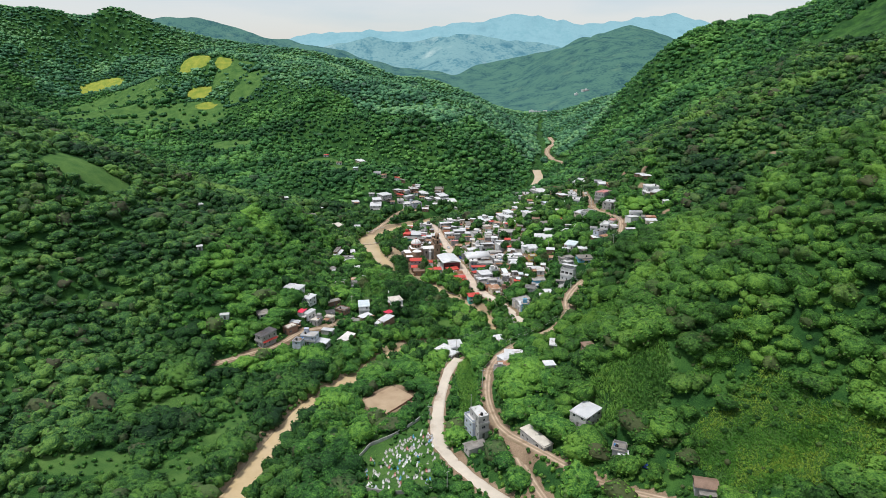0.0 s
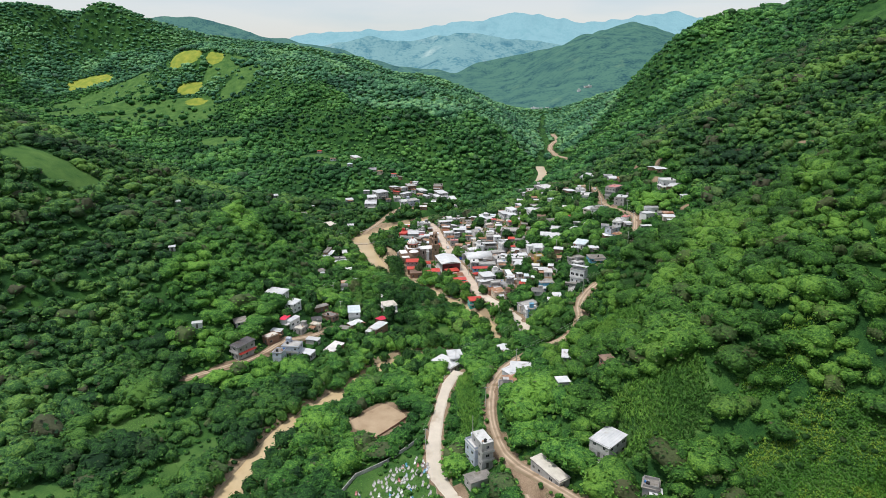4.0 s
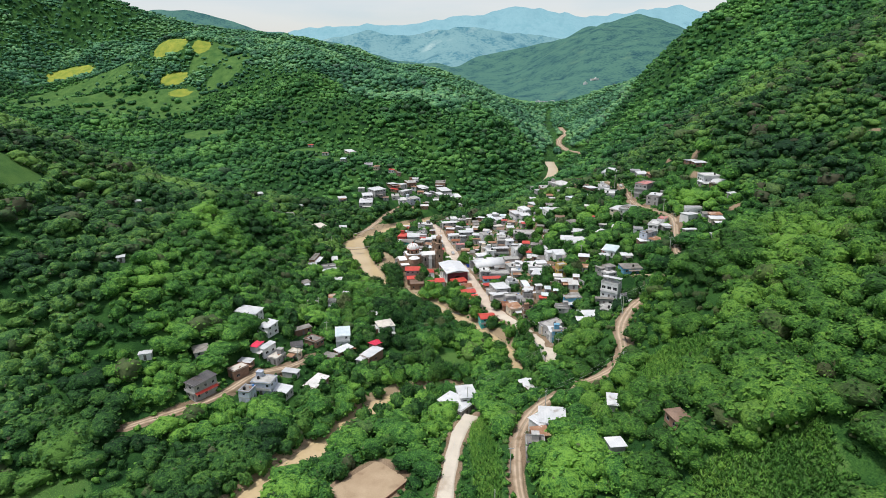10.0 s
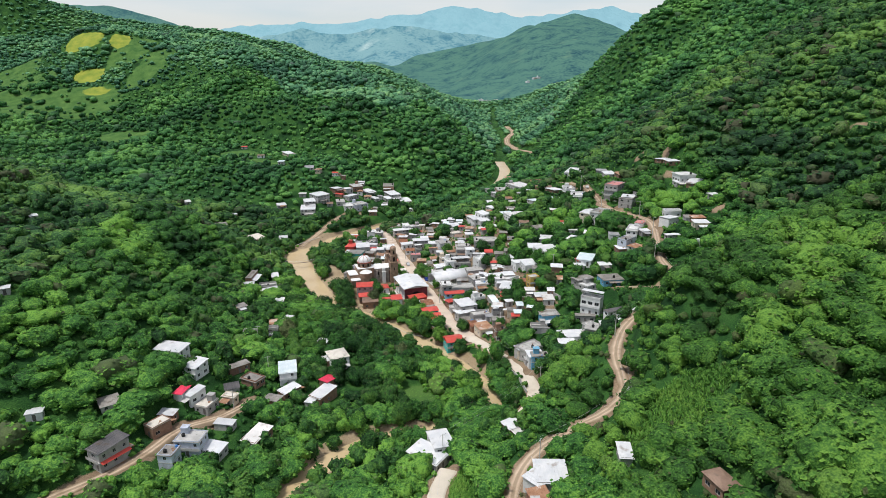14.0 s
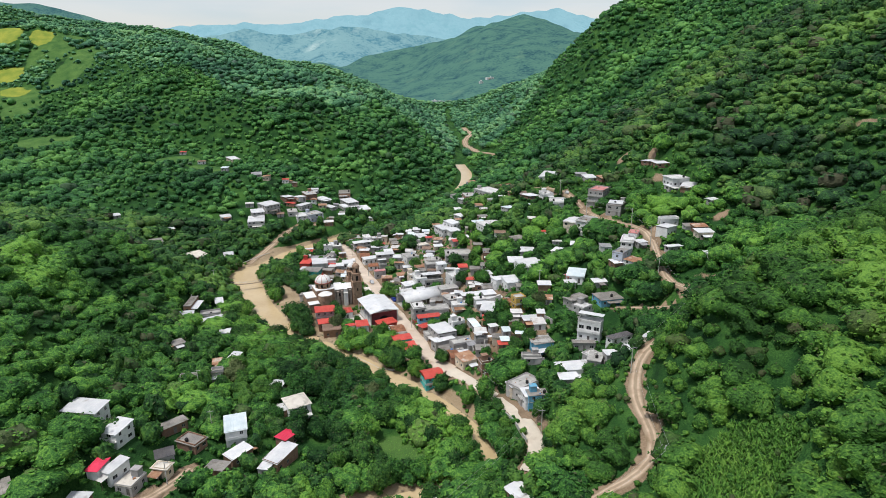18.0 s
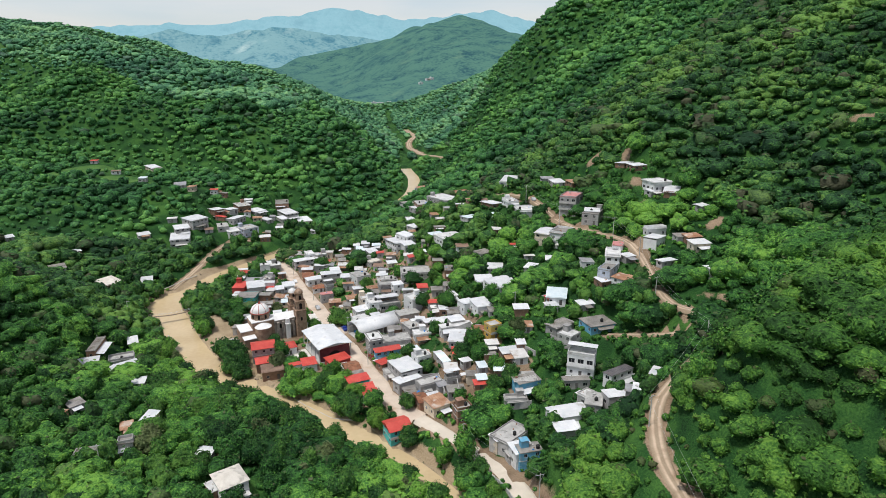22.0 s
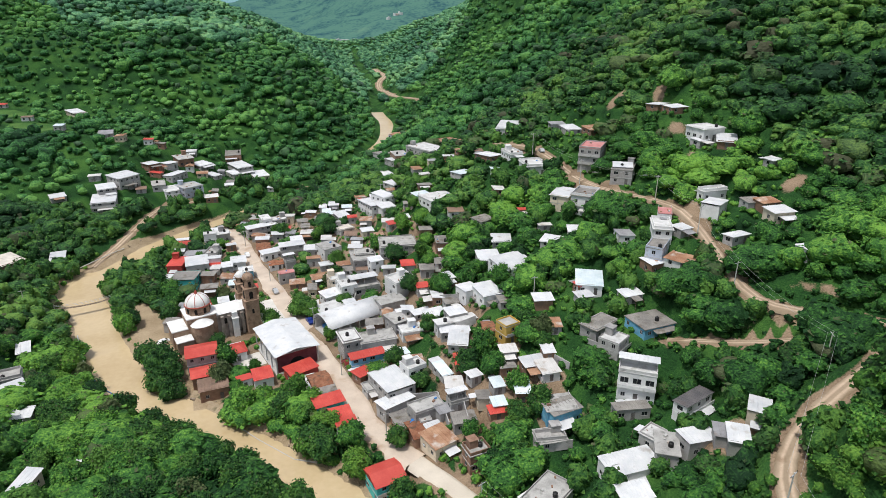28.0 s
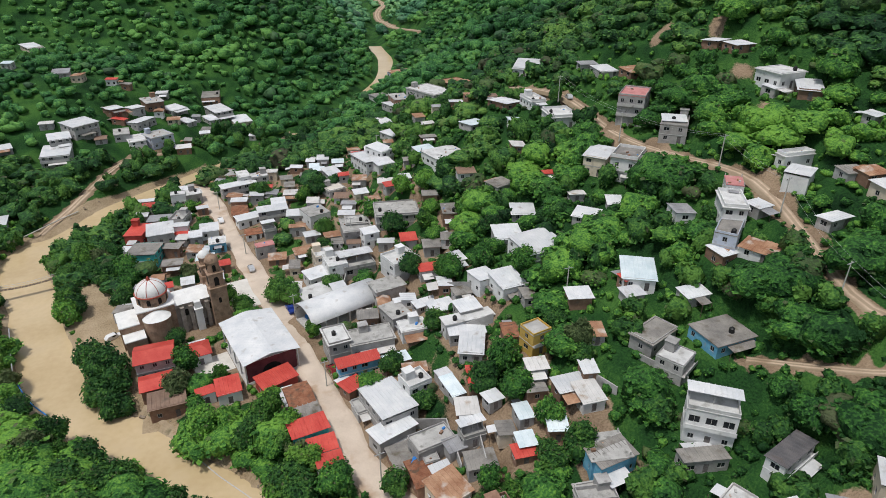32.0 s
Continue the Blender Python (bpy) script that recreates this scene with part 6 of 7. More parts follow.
def vehicle(x, y, turn, paint, pickup, label):
    z = height_before(x, y) + 0.06
    ob = tagged(new("pickup_truck" if pickup else "car"), label, "truck" if pickup else "car", "parked vehicles")
    ob.matrix_basis = pose(x, y, z, 0, 0, turn)
    L, W = (4.9, 1.75) if pickup else (4.1, 1.65)
    prof = [(-L / 2, 0.35), (L / 2, 0.35), (L / 2, 0.75), (L * 0.27, 0.95), (L * 0.14, 1.5), (-L * 0.12, 1.55)]
    prof += [(-L * 0.16, 0.95), (-L / 2, 0.95)] if pickup else [(-L * 0.34, 1.45), (-L * 0.46, 0.95), (-L / 2, 0.85)]
    n = len(prof)
    v = [(a, -W / 2, b) for a, b in prof] + [(a, W / 2, b) for a, b in prof]
    f = [tuple(range(n)), tuple(range(2 * n - 1, n - 1, -1))] + [(k, n + k, n + (k + 1) % n, (k + 1) % n) for k in range(n)]
    child("body", mesh_of("body", v, f, paint), ob)
    solid("windscreen", M_GLASS, ob, pose(L * 0.205, 0, 1.22, 0, 40, 0), (-0.02, 0.02, -W / 2 + 0.12, W / 2 - 0.12, -0.3, 0.3))
    for s in (-1, 1):
        solid("side_window", M_GLASS, ob, pose(0, s * W / 2, 1.0), (-L * 0.1, L * 0.12, -0.012, 0.012, 0, 0.42))
        for a in (-L * 0.31, L * 0.31):
            wh = turned("wheel", M_TYRE, ob, pose(a, s * (W / 2 - 0.1) + 0.1, 0.33, 90, 0, 0), [(0.33, 0), (0.33, 0.2)], 14)
            turned("rim", M_STEEL, wh, pose(0, 0, -0.01), [(0.18, 0), (0.18, 0.22)], 10)


M_WHITE_CAR = material("white car paint", (0.7, 0.7, 0.7), (0.78, 0.78, 0.78), 2, 0.3, 0.5, 0)
M_BLUE_CAR = material("dark blue car paint", (0.02, 0.04, 0.20), (0.03, 0.06, 0.28), 2, 0.3, 0.5, 0)
M_RED_CAR = material("dark red car paint", (0.16, 0.02, 0.02), (0.22, 0.03, 0.03), 2, 0.35, 0.5, 0)
for _q in ((13.6, 466, 100, M_BLUE_CAR, 1, "blue pickup truck parked beside the market hall"), (29.5, 271, 60, M_WHITE_CAR, 1, "white pickup truck parked by the dirt road"),
           (31, 249, 80, M_WHITE_CAR, 1, "white pickup truck beside a roadside shed"), (37.5, 228, -30, M_BLUE_CAR, 0, "dark blue car parked on the track"),
           (-3.8, 533, 100, M_WHITE_CAR, 0, "white car parked in the main street"), (20.2, 435, 105, M_RED_CAR, 0, "dark red car parked by a shop front"),
           (116, 500, 80, M_STEEL, 0, "silver car on the hillside road"), (84.5, 352, 80, M_WHITE_CAR, 0, "white car in a dirt yard"), (-33, 470, 30, M_WHITE_CAR, 0, "white car under the riverside trees"),
           (4.5, 494, 100, M_STEEL, 0, "grey car parked in the main street"), (63, 176, -40, M_WHITE_CAR, 0, "white car beside a shed"), (66, 173.5, -40, M_BLUE_CAR, 0, "blue car beside a shed")):
    vehicle(*_q)


# ---- footbridge and pipe over the river ----
bridge = tagged(new("footbridge"), "thin wooden suspension footbridge over the muddy river", "bridge")
bridge.matrix_basis = pose(-70.5, 503, 0.6, 0, 0, 13)
for k in range(24):
    _z = 0.9 * ((k - 11.5) / 11.5) ** 2
    solid("plank", M_BARK, bridge, pose(0.5 + k * 0.88, 0, _z), (-0.4, 0.4, -0.55, 0.55, -0.04, 0.04))
for s in (-0.6, 0.6):
    v, f = [], []
    for k in range(13):
        a = k / 12 * 21
        z = 1.0 + 1.1 * ((k - 6) / 6) ** 2
        v += [(a, s - 0.04, z), (a, s + 0.04, z), (a, s, z + 0.07)]
        if k:
            b = 3 * k
            f += [(b - 3, b, b + 1, b - 2), (b - 2, b + 1, b + 2, b - 1), (b - 1, b + 2, b, b - 3)]
    child("cable", mesh_of("cable", v, f, M_STEEL), bridge)
    for a in (0, 21):
        solid("end_post", M_POLE, bridge, pose(a, s, 0), (-0.12, 0.12, -0.12, 0.12, -2.0, 2.4))


def pipe(pts, r, mat, label):
    cu = bpy.data.curves.new("pipe", "CURVE")
    cu.dimensions, cu.bevel_depth, cu.bevel_resolution = "3D", r, 1
    sp = cu.splines.new("POLY")
    sp.points.add(len(pts) - 1)
    for i, p in enumerate(pts):
        sp.points[i].co = (*p, 1)
    cu.materials.append(mat)
    tagged(new("pipe", cu), label, "pipe")


pipe([(-60, 482, 0.3), (-57, 470, 0.1), (-54.5, 461, 0), (-52, 455, -0.1)], 0.16, M_STEEL, "pale water pipe along the river bank")
pipe([(-52, 455, -0.1), (-49.5, 450, -0.2), (-47, 446, -0.3), (-43, 441, -0.4)], 0.17, M_TANKB, "blue water pipe along the river bank")
pipe([(-74, 538, 0.4), (-68, 546, 0.4), (-60, 556, 0.6), (-55, 561, 0.7)], 0.2, M_POLE, "long pale pipe lying on the gravel bank")


# ---- tarpaulins slung on poles ----
def tarpaulin(x, y, turn, w, d, h, mat, label):
    ob = tagged(new("tarpaulin"), label, "tarpaulin", "tarpaulins")
    ob.matrix_basis = pose(x, y, height_before(x, y), 0, 0, turn)
    v, f, n = [], [], 7
    for low in (0, 1):
        for i in range(n):
            for j in range(n):
                a, b = 2 * i / (n - 1) - 1, 2 * j / (n - 1) - 1
                v.append((a * w / 2, b * d / 2, h - 0.03 * low + 0.25 * b - 0.28 * (1 - a * a) * (1 - b * b) + 0.05 * math.sin(7 * a + 3 * b)))
    for i in range(n - 1):
        for j in range(n - 1):
            k = i * n + j
            f += [(k, k + n, k + n + 1, k + 1), (n * n + k + 1, n * n + k + n + 1, n * n + k + n, n * n + k)]
    child("sheet", mesh_of("sheet", v, f, mat, smooth=True), ob)
    for a in (-1, 1):
        for b in (-1, 1):
            v, f = [], []
            tube(v, f, a * w / 2 * 0.97, b * d / 2 * 0.97, -0.4, h + 0.25 * b, 0.05, 0.045, 6)
            child("pole", mesh_of("pole", v, f, M_BARK), ob)


tarpaulin(-49.0, 324.5, 20, 5.2, 3.4, 2.5, M_TANKB, "blue plastic tarpaulin slung beside a shed")
tarpaulin(30.5, 396.5, 60, 3.6, 2.6, 2.6, M_TANKB, "blue plastic tarpaulin over a small yard")
tarpaulin(67.0, 516.0, -10, 4.6, 3.4, 2.5, M_TANKB, "blue plastic tarpaulin beside a hillside house")


# ---- small sheds and back houses crowded between the larger houses ----
_keep_off = np.vstack([np.column_stack([p[:, :2], np.full(len(p), h + 0.8)]) for p, h in ROADS.values()] + [np.column_stack([RIVER[:, :2], river_half_width(RIVER[:, 1]) + 3.5])])


def free(x, y, r):
    if (np.hypot(_keep_off[:, 0] - x, _keep_off[:, 1] - y) - _keep_off[:, 2]).min() < r:
        return False
    for px, py, a, b, turn, _ in PLOTS:
        if abs(x - px) + abs(y - py) < a + b + 2 * r + 4:
            c, s = math.cos(radians(turn)), math.sin(radians(turn))
            if abs((x - px) * c + (y - py) * s) < a + r and abs((y - py) * c - (x - px) * s) < b + r:
                return False
    return True


ir = random.Random(40)
for _x0, _x1, _y0, _y1, _n in ((-34, 46, 470, 572, 60), (24, 60, 384, 468, 34), (44, 70, 470, 560, 8), (60, 128, 395, 520, 9), (-74, 14, 598, 668, 14), (44, 108, 500, 640, 14), (-150, -60, 640, 780, 3)):
    _got = 0
    for _ in range(300):
        _x, _y, _w, _dp = ir.uniform(_x0, _x1), ir.uniform(_y0, _y1), ir.uniform(3.2, 6.2), ir.uniform(3.0, 5.0)
        if _got == _n or not free(_x, _y, max(_w, _dp) * 0.55) or not (_x < 44 or _y < 565):
            continue
        _c = ir.choice(("white", "white", "white", "white", "pale", "oldgrey", "oldgrey", "rust", "rust", "grey", "paleblue", "red", "brown"))
        house(_x, _y, ir.choice((-12, -8, 4, 80)) + ir.uniform(-6, 6), _w, _dp, ir.uniform(2.3, 3.6), ir.choice(("sheet", "sheet", "sheet", "tile" if _c in ("rust", "brown") else "sheet")), _c, ir.choice(("grey", "grey", "brick", "white", "cream")))
        _got += 1


# ---- the sheet of ground, out to the horizon ----
def axis(parts):
    out = [np.arange(a, b, s) for a, b, s in parts]
    return np.concatenate(out + [[parts[-1][1]]])


def grown(start, stop, first, rate):
    out = [start]
    while abs(out[-1] - start) < abs(stop - start):
        out.append(out[-1] + math.copysign(first * rate ** (len(out) - 1), stop - start))
    return out[1:]


_xs = np.array(grown(-700, -4600, 12, 1.09)[::-1] + list(np.arange(-700, -231, 8.0)) + list(np.arange(-230, 231, 2.5)) + grown(232, 4600, 5, 1.06))
_ys = np.array(grown(90, -1500, 6, 1.15)[::-1] + list(np.arange(90, 640, 2.5)) + grown(640, 1500, 4.0, 1.01) + grown(1505, 4700, 18, 1.05))
GX, GY = np.meshgrid(_xs, _ys)
GZ = ground(GX, GY)
for _path, _half in ROADS.values():
    _d, _h = close_to(_path, GX, GY)
    GZ = GZ - 0.35 * (1 - step01(_d, _half - 0.2, _half + 2.0))
_nx, _ny = len(_xs), len(_ys)
_id = np.arange(_nx * _ny).reshape(_ny, _nx)
_f = np.stack([_id[:-1, :-1], _id[:-1, 1:], _id[1:, 1:], _id[1:, :-1]], -1).reshape(-1, 4)
_me = bpy.data.meshes.new("ground")
_me.vertices.add(_nx * _ny)
_me.vertices.foreach_set("co", np.stack([GX, GY, GZ], -1).astype(np.float32).ravel())
_me.loops.add(4 * len(_f))
_me.loops.foreach_set("vertex_index", _f.astype(np.int32).ravel())
_me.polygons.add(len(_f))
_me.polygons.foreach_set("loop_start", np.arange(0, 4 * len(_f), 4, dtype=np.int32))
_me.polygons.foreach_set("use_smooth", np.ones(len(_f), bool))
_me.materials.append(M_GROUND)
_cover = {k: np.zeros(GX.shape) for k in ("grass", "crop", "earth", "silt")}
_d, _w = close_to(RIVER[::2], GX, GY)
_cover["silt"] = (1 - step01(_d, river_half_width(GY) + 0.6, river_half_width(GY) + 5.0)) * (1 - step01(GY, 560, 640))
for _c in CLEARINGS + SCRUBLAND + MAIZE:
    _t = radians(_c[4])
    _u, _v = (GX - _c[0]) * math.cos(_t) + (GY - _c[1]) * math.sin(_t), -(GX - _c[0]) * math.sin(_t) + (GY - _c[1]) * math.cos(_t)
    _e = (np.abs(_u / _c[2]) ** 3 + np.abs(_v / _c[3]) ** 3) ** (1 / 3)
    _m = np.clip(0.5 + (1 - _e) * min(_c[2], _c[3]) / 5.0, 0, 1)
    _k = ("grass", "grass", "crop", "earth", "silt")[_c[5]]
    _cover[_k] = np.maximum(_cover[_k], _m)
for _b in PLOTS:
    if 376 < _b[1] < 580 and -50 < _b[0] < 66:
        _sub = np.ix_(np.where(np.abs(GY[:, 0] - _b[1]) < 30)[0], np.where(np.abs(GX[0] - _b[0]) < 30)[0])
        _t = radians(_b[4])
        _x, _y = GX[_sub] - _b[0], GY[_sub] - _b[1]
        _e = np.maximum(np.abs(_x * math.cos(_t) + _y * math.sin(_t)) - _b[2], np.abs(-_x * math.sin(_t) + _y * math.cos(_t)) - _b[3])
        _cover["earth"][_sub] = np.maximum(_cover["earth"][_sub], 0.8 - step01(_e, 0.2, 3.2) * 0.8)
for _path, _half in ROADS.values():
    _d, _h = close_to(_path, GX, GY)
    _up = step01(GZ - _h, 0.3, 1.5)
    _cover["earth"] = np.maximum(_cover["earth"], 1 - step01(_d, _half + 0.2, _half + 1.8 + 3.0 * _up))
for _k, _m in _cover.items():
    _me.attributes.new(_k, "FLOAT", "POINT").data.foreach_set("value", _m.astype(np.float32).ravel())
_me.update(calc_edges=True)
tagged(new("ground", _me), "green valley slopes and silty riverside ground", "ground", kind="structure")

# water
_c = RIVER[RIVER[:, 1] < 860]
_t = np.gradient(_c[:, :2], axis=0)
_n = np.stack([-_t[:, 1], _t[:, 0]], -1) / np.linalg.norm(_t, axis=1)[:, None]
_hw = (river_half_width(_c[:, 1]) + 1.6)[:, None]
_v, _fc = [], []
for i in range(len(_c)):
    for k in range(-3, 4):
        _v.append((*(_c[i, :2] + _n[i] * _hw[i] * k / 3), _c[i, 2] - 0.15))
for i in range(len(_c) - 1):
    for k in range(6):
        _fc.append((i * 7 + k, i * 7 + k + 1, i * 7 + k + 8, i * 7 + k + 7))
tagged(new("water", mesh_of("water", _v, _fc, M_WATER, smooth=True)), "ochre silt-laden river running through the valley", "river", kind="structure")


# silty banks
for _side, _name in ((-1, "river_bank_1"), (1, "river_bank_2")):
    _c = RIVER[(RIVER[:, 1] < 640) & (RIVER[:, 1] > 125)]
    _t = np.gradient(_c[:, :2], axis=0)
    _n = np.stack([-_t[:, 1], _t[:, 0]], -1) / np.linalg.norm(_t, axis=1)[:, None] * _side
    _hw = river_half_width(_c[:, 1])
    _wob = 0.9 * ripple(_c[:, 0], _c[:, 1], 11.0) + 0.5 * ripple(_c[:, 0], _c[:, 1], 5.0)
    _v, _fc = [], []
    for _off, _up in ((-1.6, None), (-0.3, -0.22), (0.7, 0.22), (2.0, 0.75), (3.2, None)):
        _q = _c[:, :2] + _n * (_hw + _off + (_wob if _off > -1 else 0))[:, None]
        _z = _c[:, 2] + _up if _up is not None else (_c[:, 2] - 1.2 if _off < 0 else np.minimum(_c[:, 2] + 1.0, ground(_q[:, 0], _q[:, 1]) - 0.4))
        _v += list(zip(_q[:, 0], _q[:, 1], _z))
    _m = len(_c)
    for k in range(4):
        _fc += [(k * _m + i, k * _m + i + 1, (k + 1) * _m + i + 1, (k + 1) * _m + i) for i in range(_m - 1)]
    tagged(new(_name, mesh_of(_name, _v, _fc, M_SAND, smooth=True)), "pale silt and gravel bank of the river", "river bank", kind="structure")


def road(name, key, mat, label):
    path, half = ROADS[key]
    t = np.gradient(path[:, :2], axis=0)
    n = np.stack([-t[:, 1], t[:, 0]], -1) / np.linalg.norm(t, axis=1)[:, None]
    cols = (-1.35, -1.0, -0.68, -0.42, -0.18, 0.18, 0.42, 0.68, 1.0, 1.35)
    v, f = [], []
    for i, p in enumerate(path):
        for k in cols:
            wob = half * k * (1 + 0.10 * math.sin(i * 1.7 + k * 3) * (abs(k) == 1)) * (1 + 0.12 * math.sin(i * 0.37))
            v.append((p[0] + n[i, 0] * wob, p[1] + n[i, 1] * wob, p[2] + (0.06 - 0.05 * abs(k) if abs(k) < 1.1 else -1.1)))
    for i in range(len(path) - 1):
        for k in range(9):
            f.append((i * 10 + k, i * 10 + k + 1, i * 10 + k + 11, i * 10 + k + 10))
    me = mesh_of(name, v, f, mat, smooth=True)
    me.attributes.new("across", "FLOAT", "POINT").data.foreach_set("value", np.tile(np.abs(np.array(cols, np.float32)), len(path)))
    tagged(new(name, me), label, "road", kind="structure")


road("road_1", "concrete", M_CONC, "pale concrete valley road beside the river")
road("road_9", "concrete_upper", M_CONC, "pale concrete road climbing to the town")
road("road_2", "dirt", M_DIRT, "winding brown dirt road cut into the slope")
road("road_3", "branch", M_DIRT, "narrow dirt track branching along the slope")
road("road_4", "main", M_STREET, "dusty pale main street of the town")
road("road_5", "ramp", M_DIRT, "dirt ramp from the river to the upper village")
road("road_6", "track", M_DIRT, "dirt track among the left bank houses")
road("road_8", "terrace", M_DIRT, "narrow earth track along a terrace below the road")
road("road_7", "upper", M_DIRT, "pale dirt road up the valley")


# ---- vegetation ----
rng = np.random.RandomState(11)


def leaf_quads(centres, normals, size, rs, jitter=0.30):
    """Quads of about the given size round the centres, facing roughly along the normals."""
    n = len(centres)
    nrm = normals + rs.normal(0, jitter, (n, 3))
    nrm /= np.linalg.norm(nrm, axis=1)[:, None]
    ref = rs.normal(0, 1, (n, 3))
    u = np.cross(nrm, ref)
    u /= np.linalg.norm(u, axis=1)[:, None]
    v = np.cross(nrm, u)
    s = (size * rs.uniform(0.6, 1.25, n))[:, None] / 2
    j = rs.uniform(0.7, 1.2, (n, 4))
    return np.stack([centres + s * j[:, :1] * (u * 1.0 + v * 0.15), centres + s * j[:, 1:2] * (v - u * 0.1),
                     centres - s * j[:, 2:3] * (u + v * 0.1), centres - s * j[:, 3:4] * (v + u * 0.15)], 1)


def lumpy(rs, segs, rings, lumps, flat=0.78):
    """A crown of unit radius: a skin over several lumps, as points and triangles, with an open foot."""
    az, el = rs.uniform(0, 6.2832, lumps), np.radians(rs.uniform(-12, 70, lumps))
    c = np.stack([np.cos(az) * np.cos(el), np.sin(az) * np.cos(el), np.sin(el)], -1) * rs.uniform(0.46, 0.70, (lumps, 1))
    rho = rs.uniform(0.26, 0.46, lumps)
    d = []
    for j in range(rings):
        e = math.radians(-38 + 122.0 * j / rings)
        for k in range(segs):
            a = (k + 0.5 * (j % 2) + rs.uniform(-0.25, 0.25)) * 6.2832 / segs
            ee = e + rs.uniform(-0.08, 0.08)
            d.append((math.cos(a) * math.cos(ee), math.sin(a) * math.cos(ee), math.sin(ee)))
    d.append((0, 0, 1.0))
    d = np.array(d)
    b = d @ c.T
    disc = b * b - ((c ** 2).sum(1) - rho ** 2)[None]
    r = np.maximum(np.where(disc > 0, b + np.sqrt(np.maximum(disc, 0)), 0).max(1), 0.52) * rs.uniform(0.94, 1.06, len(d))
    v = d * r[:, None]
    v[:, 2] = v[:, 2] * flat + 0.30
    v[:, 0] *= rs.uniform(0.8, 1.3)
    v[:, :2] *= 0.9
    f = []
    for j in range(rings - 1):
        for k in range(segs):
            m, q = (k + 1) % segs, j * segs
            if j % 2:
                f += [(q + k, q + m, q + segs + m), (q + k, q + segs + m, q + segs + k)]
            else:
                f += [(q + k, q + m, q + segs + k), (q + m, q + segs + m, q + segs + k)]
    q = (rings - 1) * segs
    f += [(q + k, q + (k + 1) % segs, rings * segs) for k in range(segs)]
    return v, np.array(f, np.int32)


def tri_mesh(name, co, tri, mat):
    me = bpy.data.meshes.new(name)
    me.vertices.add(len(co))
    me.vertices.foreach_set("co", np.ascontiguousarray(co, np.float32).ravel())
    me.loops.add(3 * len(tri))
    me.loops.foreach_set("vertex_index", np.ascontiguousarray(tri, np.int32).ravel())
    me.polygons.add(len(tri))
    me.polygons.foreach_set("loop_start", np.arange(0, 3 * len(tri), 3, dtype=np.int32))
    me.polygons.foreach_set("use_smooth", np.ones(len(tri), bool))
    me.materials.append(mat)
    me.update(calc_edges=True)
    return me


def sprays(v, f, count, size, rs):
    """Small leafy sprays that stand out from a crown's skin, as quads."""
    pick = rs.randint(0, len(f), count)
    w = rs.dirichlet((1, 1, 1), count)
    pos = (v[f[pick]] * w[..., None]).sum(1)
    out = pos - (0, 0, 0.25)
    out /= np.linalg.norm(out, axis=1)[:, None]
    return leaf_quads(pos + out * rs.uniform(-0.04, 0.16, (count, 1)), 0.55 * out + (0, 0, 0.75), size, rs, 0.40)


def woods(name, xy, radius, tall, mat, label, seed, segs, rings, lumps, leaves=0, leaf=0.14, variants=14):
    """Many crowns, each a lumpy skin, with sprays of leaves over the nearer ones."""
    rs = np.random.RandomState(seed)
    protos = [lumpy(rs, segs, rings, lumps) for _ in range(variants)]
    z = ground(xy[:, 0], xy[:, 1])
    which, turn = rs.randint(0, variants, len(xy)), rs.uniform(0, 6.28, len(xy))

    def place(p, k):
        c, s = np.cos(turn[k])[:, None], np.sin(turn[k])[:, None]
        p = p.reshape(1, -1, 3)
        return np.stack([xy[k, :1] + radius[k, None] * (p[..., 0] * c - p[..., 1] * s), xy[k, 1:] + radius[k, None] * (p[..., 0] * s + p[..., 1] * c),
                         z[k, None] + tall[k, None] * p[..., 2]], -1)

    m = len(protos[0][0])
    co = np.empty((len(xy), m, 3), np.float32)
    quads = []
    for w in range(variants):
        k = np.where(which == w)[0]
        co[k] = place(protos[w][0], k)
        if leaves:
            quads.append(place(sprays(*protos[w], leaves, leaf, rs), k).reshape(-1, 4, 3))
    tri = (protos[0][1][None] + (np.arange(len(xy)) * m)[:, None, None]).reshape(-1, 3)
    tagged(new(name, tri_mesh(name, co.reshape(-1, 3), tri, mat)), label, "trees", kind="stuff")
    if leaves:
        tagged(new(name + "_sprays", quads_mesh(name, np.concatenate(quads), mat)), "leafy sprays of the " + label.split(" over ")[0].split(" high ")[0], "leaves", kind="stuff")


def scatter(x0, x1, y0, y1, gap, rs):
    gx, gy = np.meshgrid(np.arange(x0, x1, gap), np.arange(y0, y1, gap * 0.9))
    gx = gx + (np.arange(gx.shape[0]) % 2)[:, None] * gap / 2
    p = np.stack([gx.ravel(), gy.ravel()], -1)
    return p + rs.uniform(-0.42, 0.42, p.shape) * gap


def wooded(p, margin=1.5, meadows=True):
    """Where trees may stand: off the river, the roads, the clearings and the houses."""
    x, y = p[:, 0], p[:, 1]
    d, _ = close_to(RIVER[::2], x, y)
    ok = d > river_half_width(y) + margin * 0.3 + 3.0 * step01(y, 535, 560)
    for path, half in ROADS.values():
        d, _ = close_to(path, x, y)
        ok &= d > half + margin
    for c in (CLEARINGS + MAIZE + SCRUBLAND if meadows else [c for c in CLEARINGS + MAIZE[1:] if c[5] > 1]):
        ok &= ~inside(c, x, y, margin * 0.5)
    order = np.argsort(y)
    ys = y[order]
    for b in PLOTS:
        r = b[2] + b[3] + 4
        k = order[np.searchsorted(ys, b[1] - r):np.searchsorted(ys, b[1] + r)]
        ok[k] &= ~inside(b, x[k], y[k], margin)
    return ok


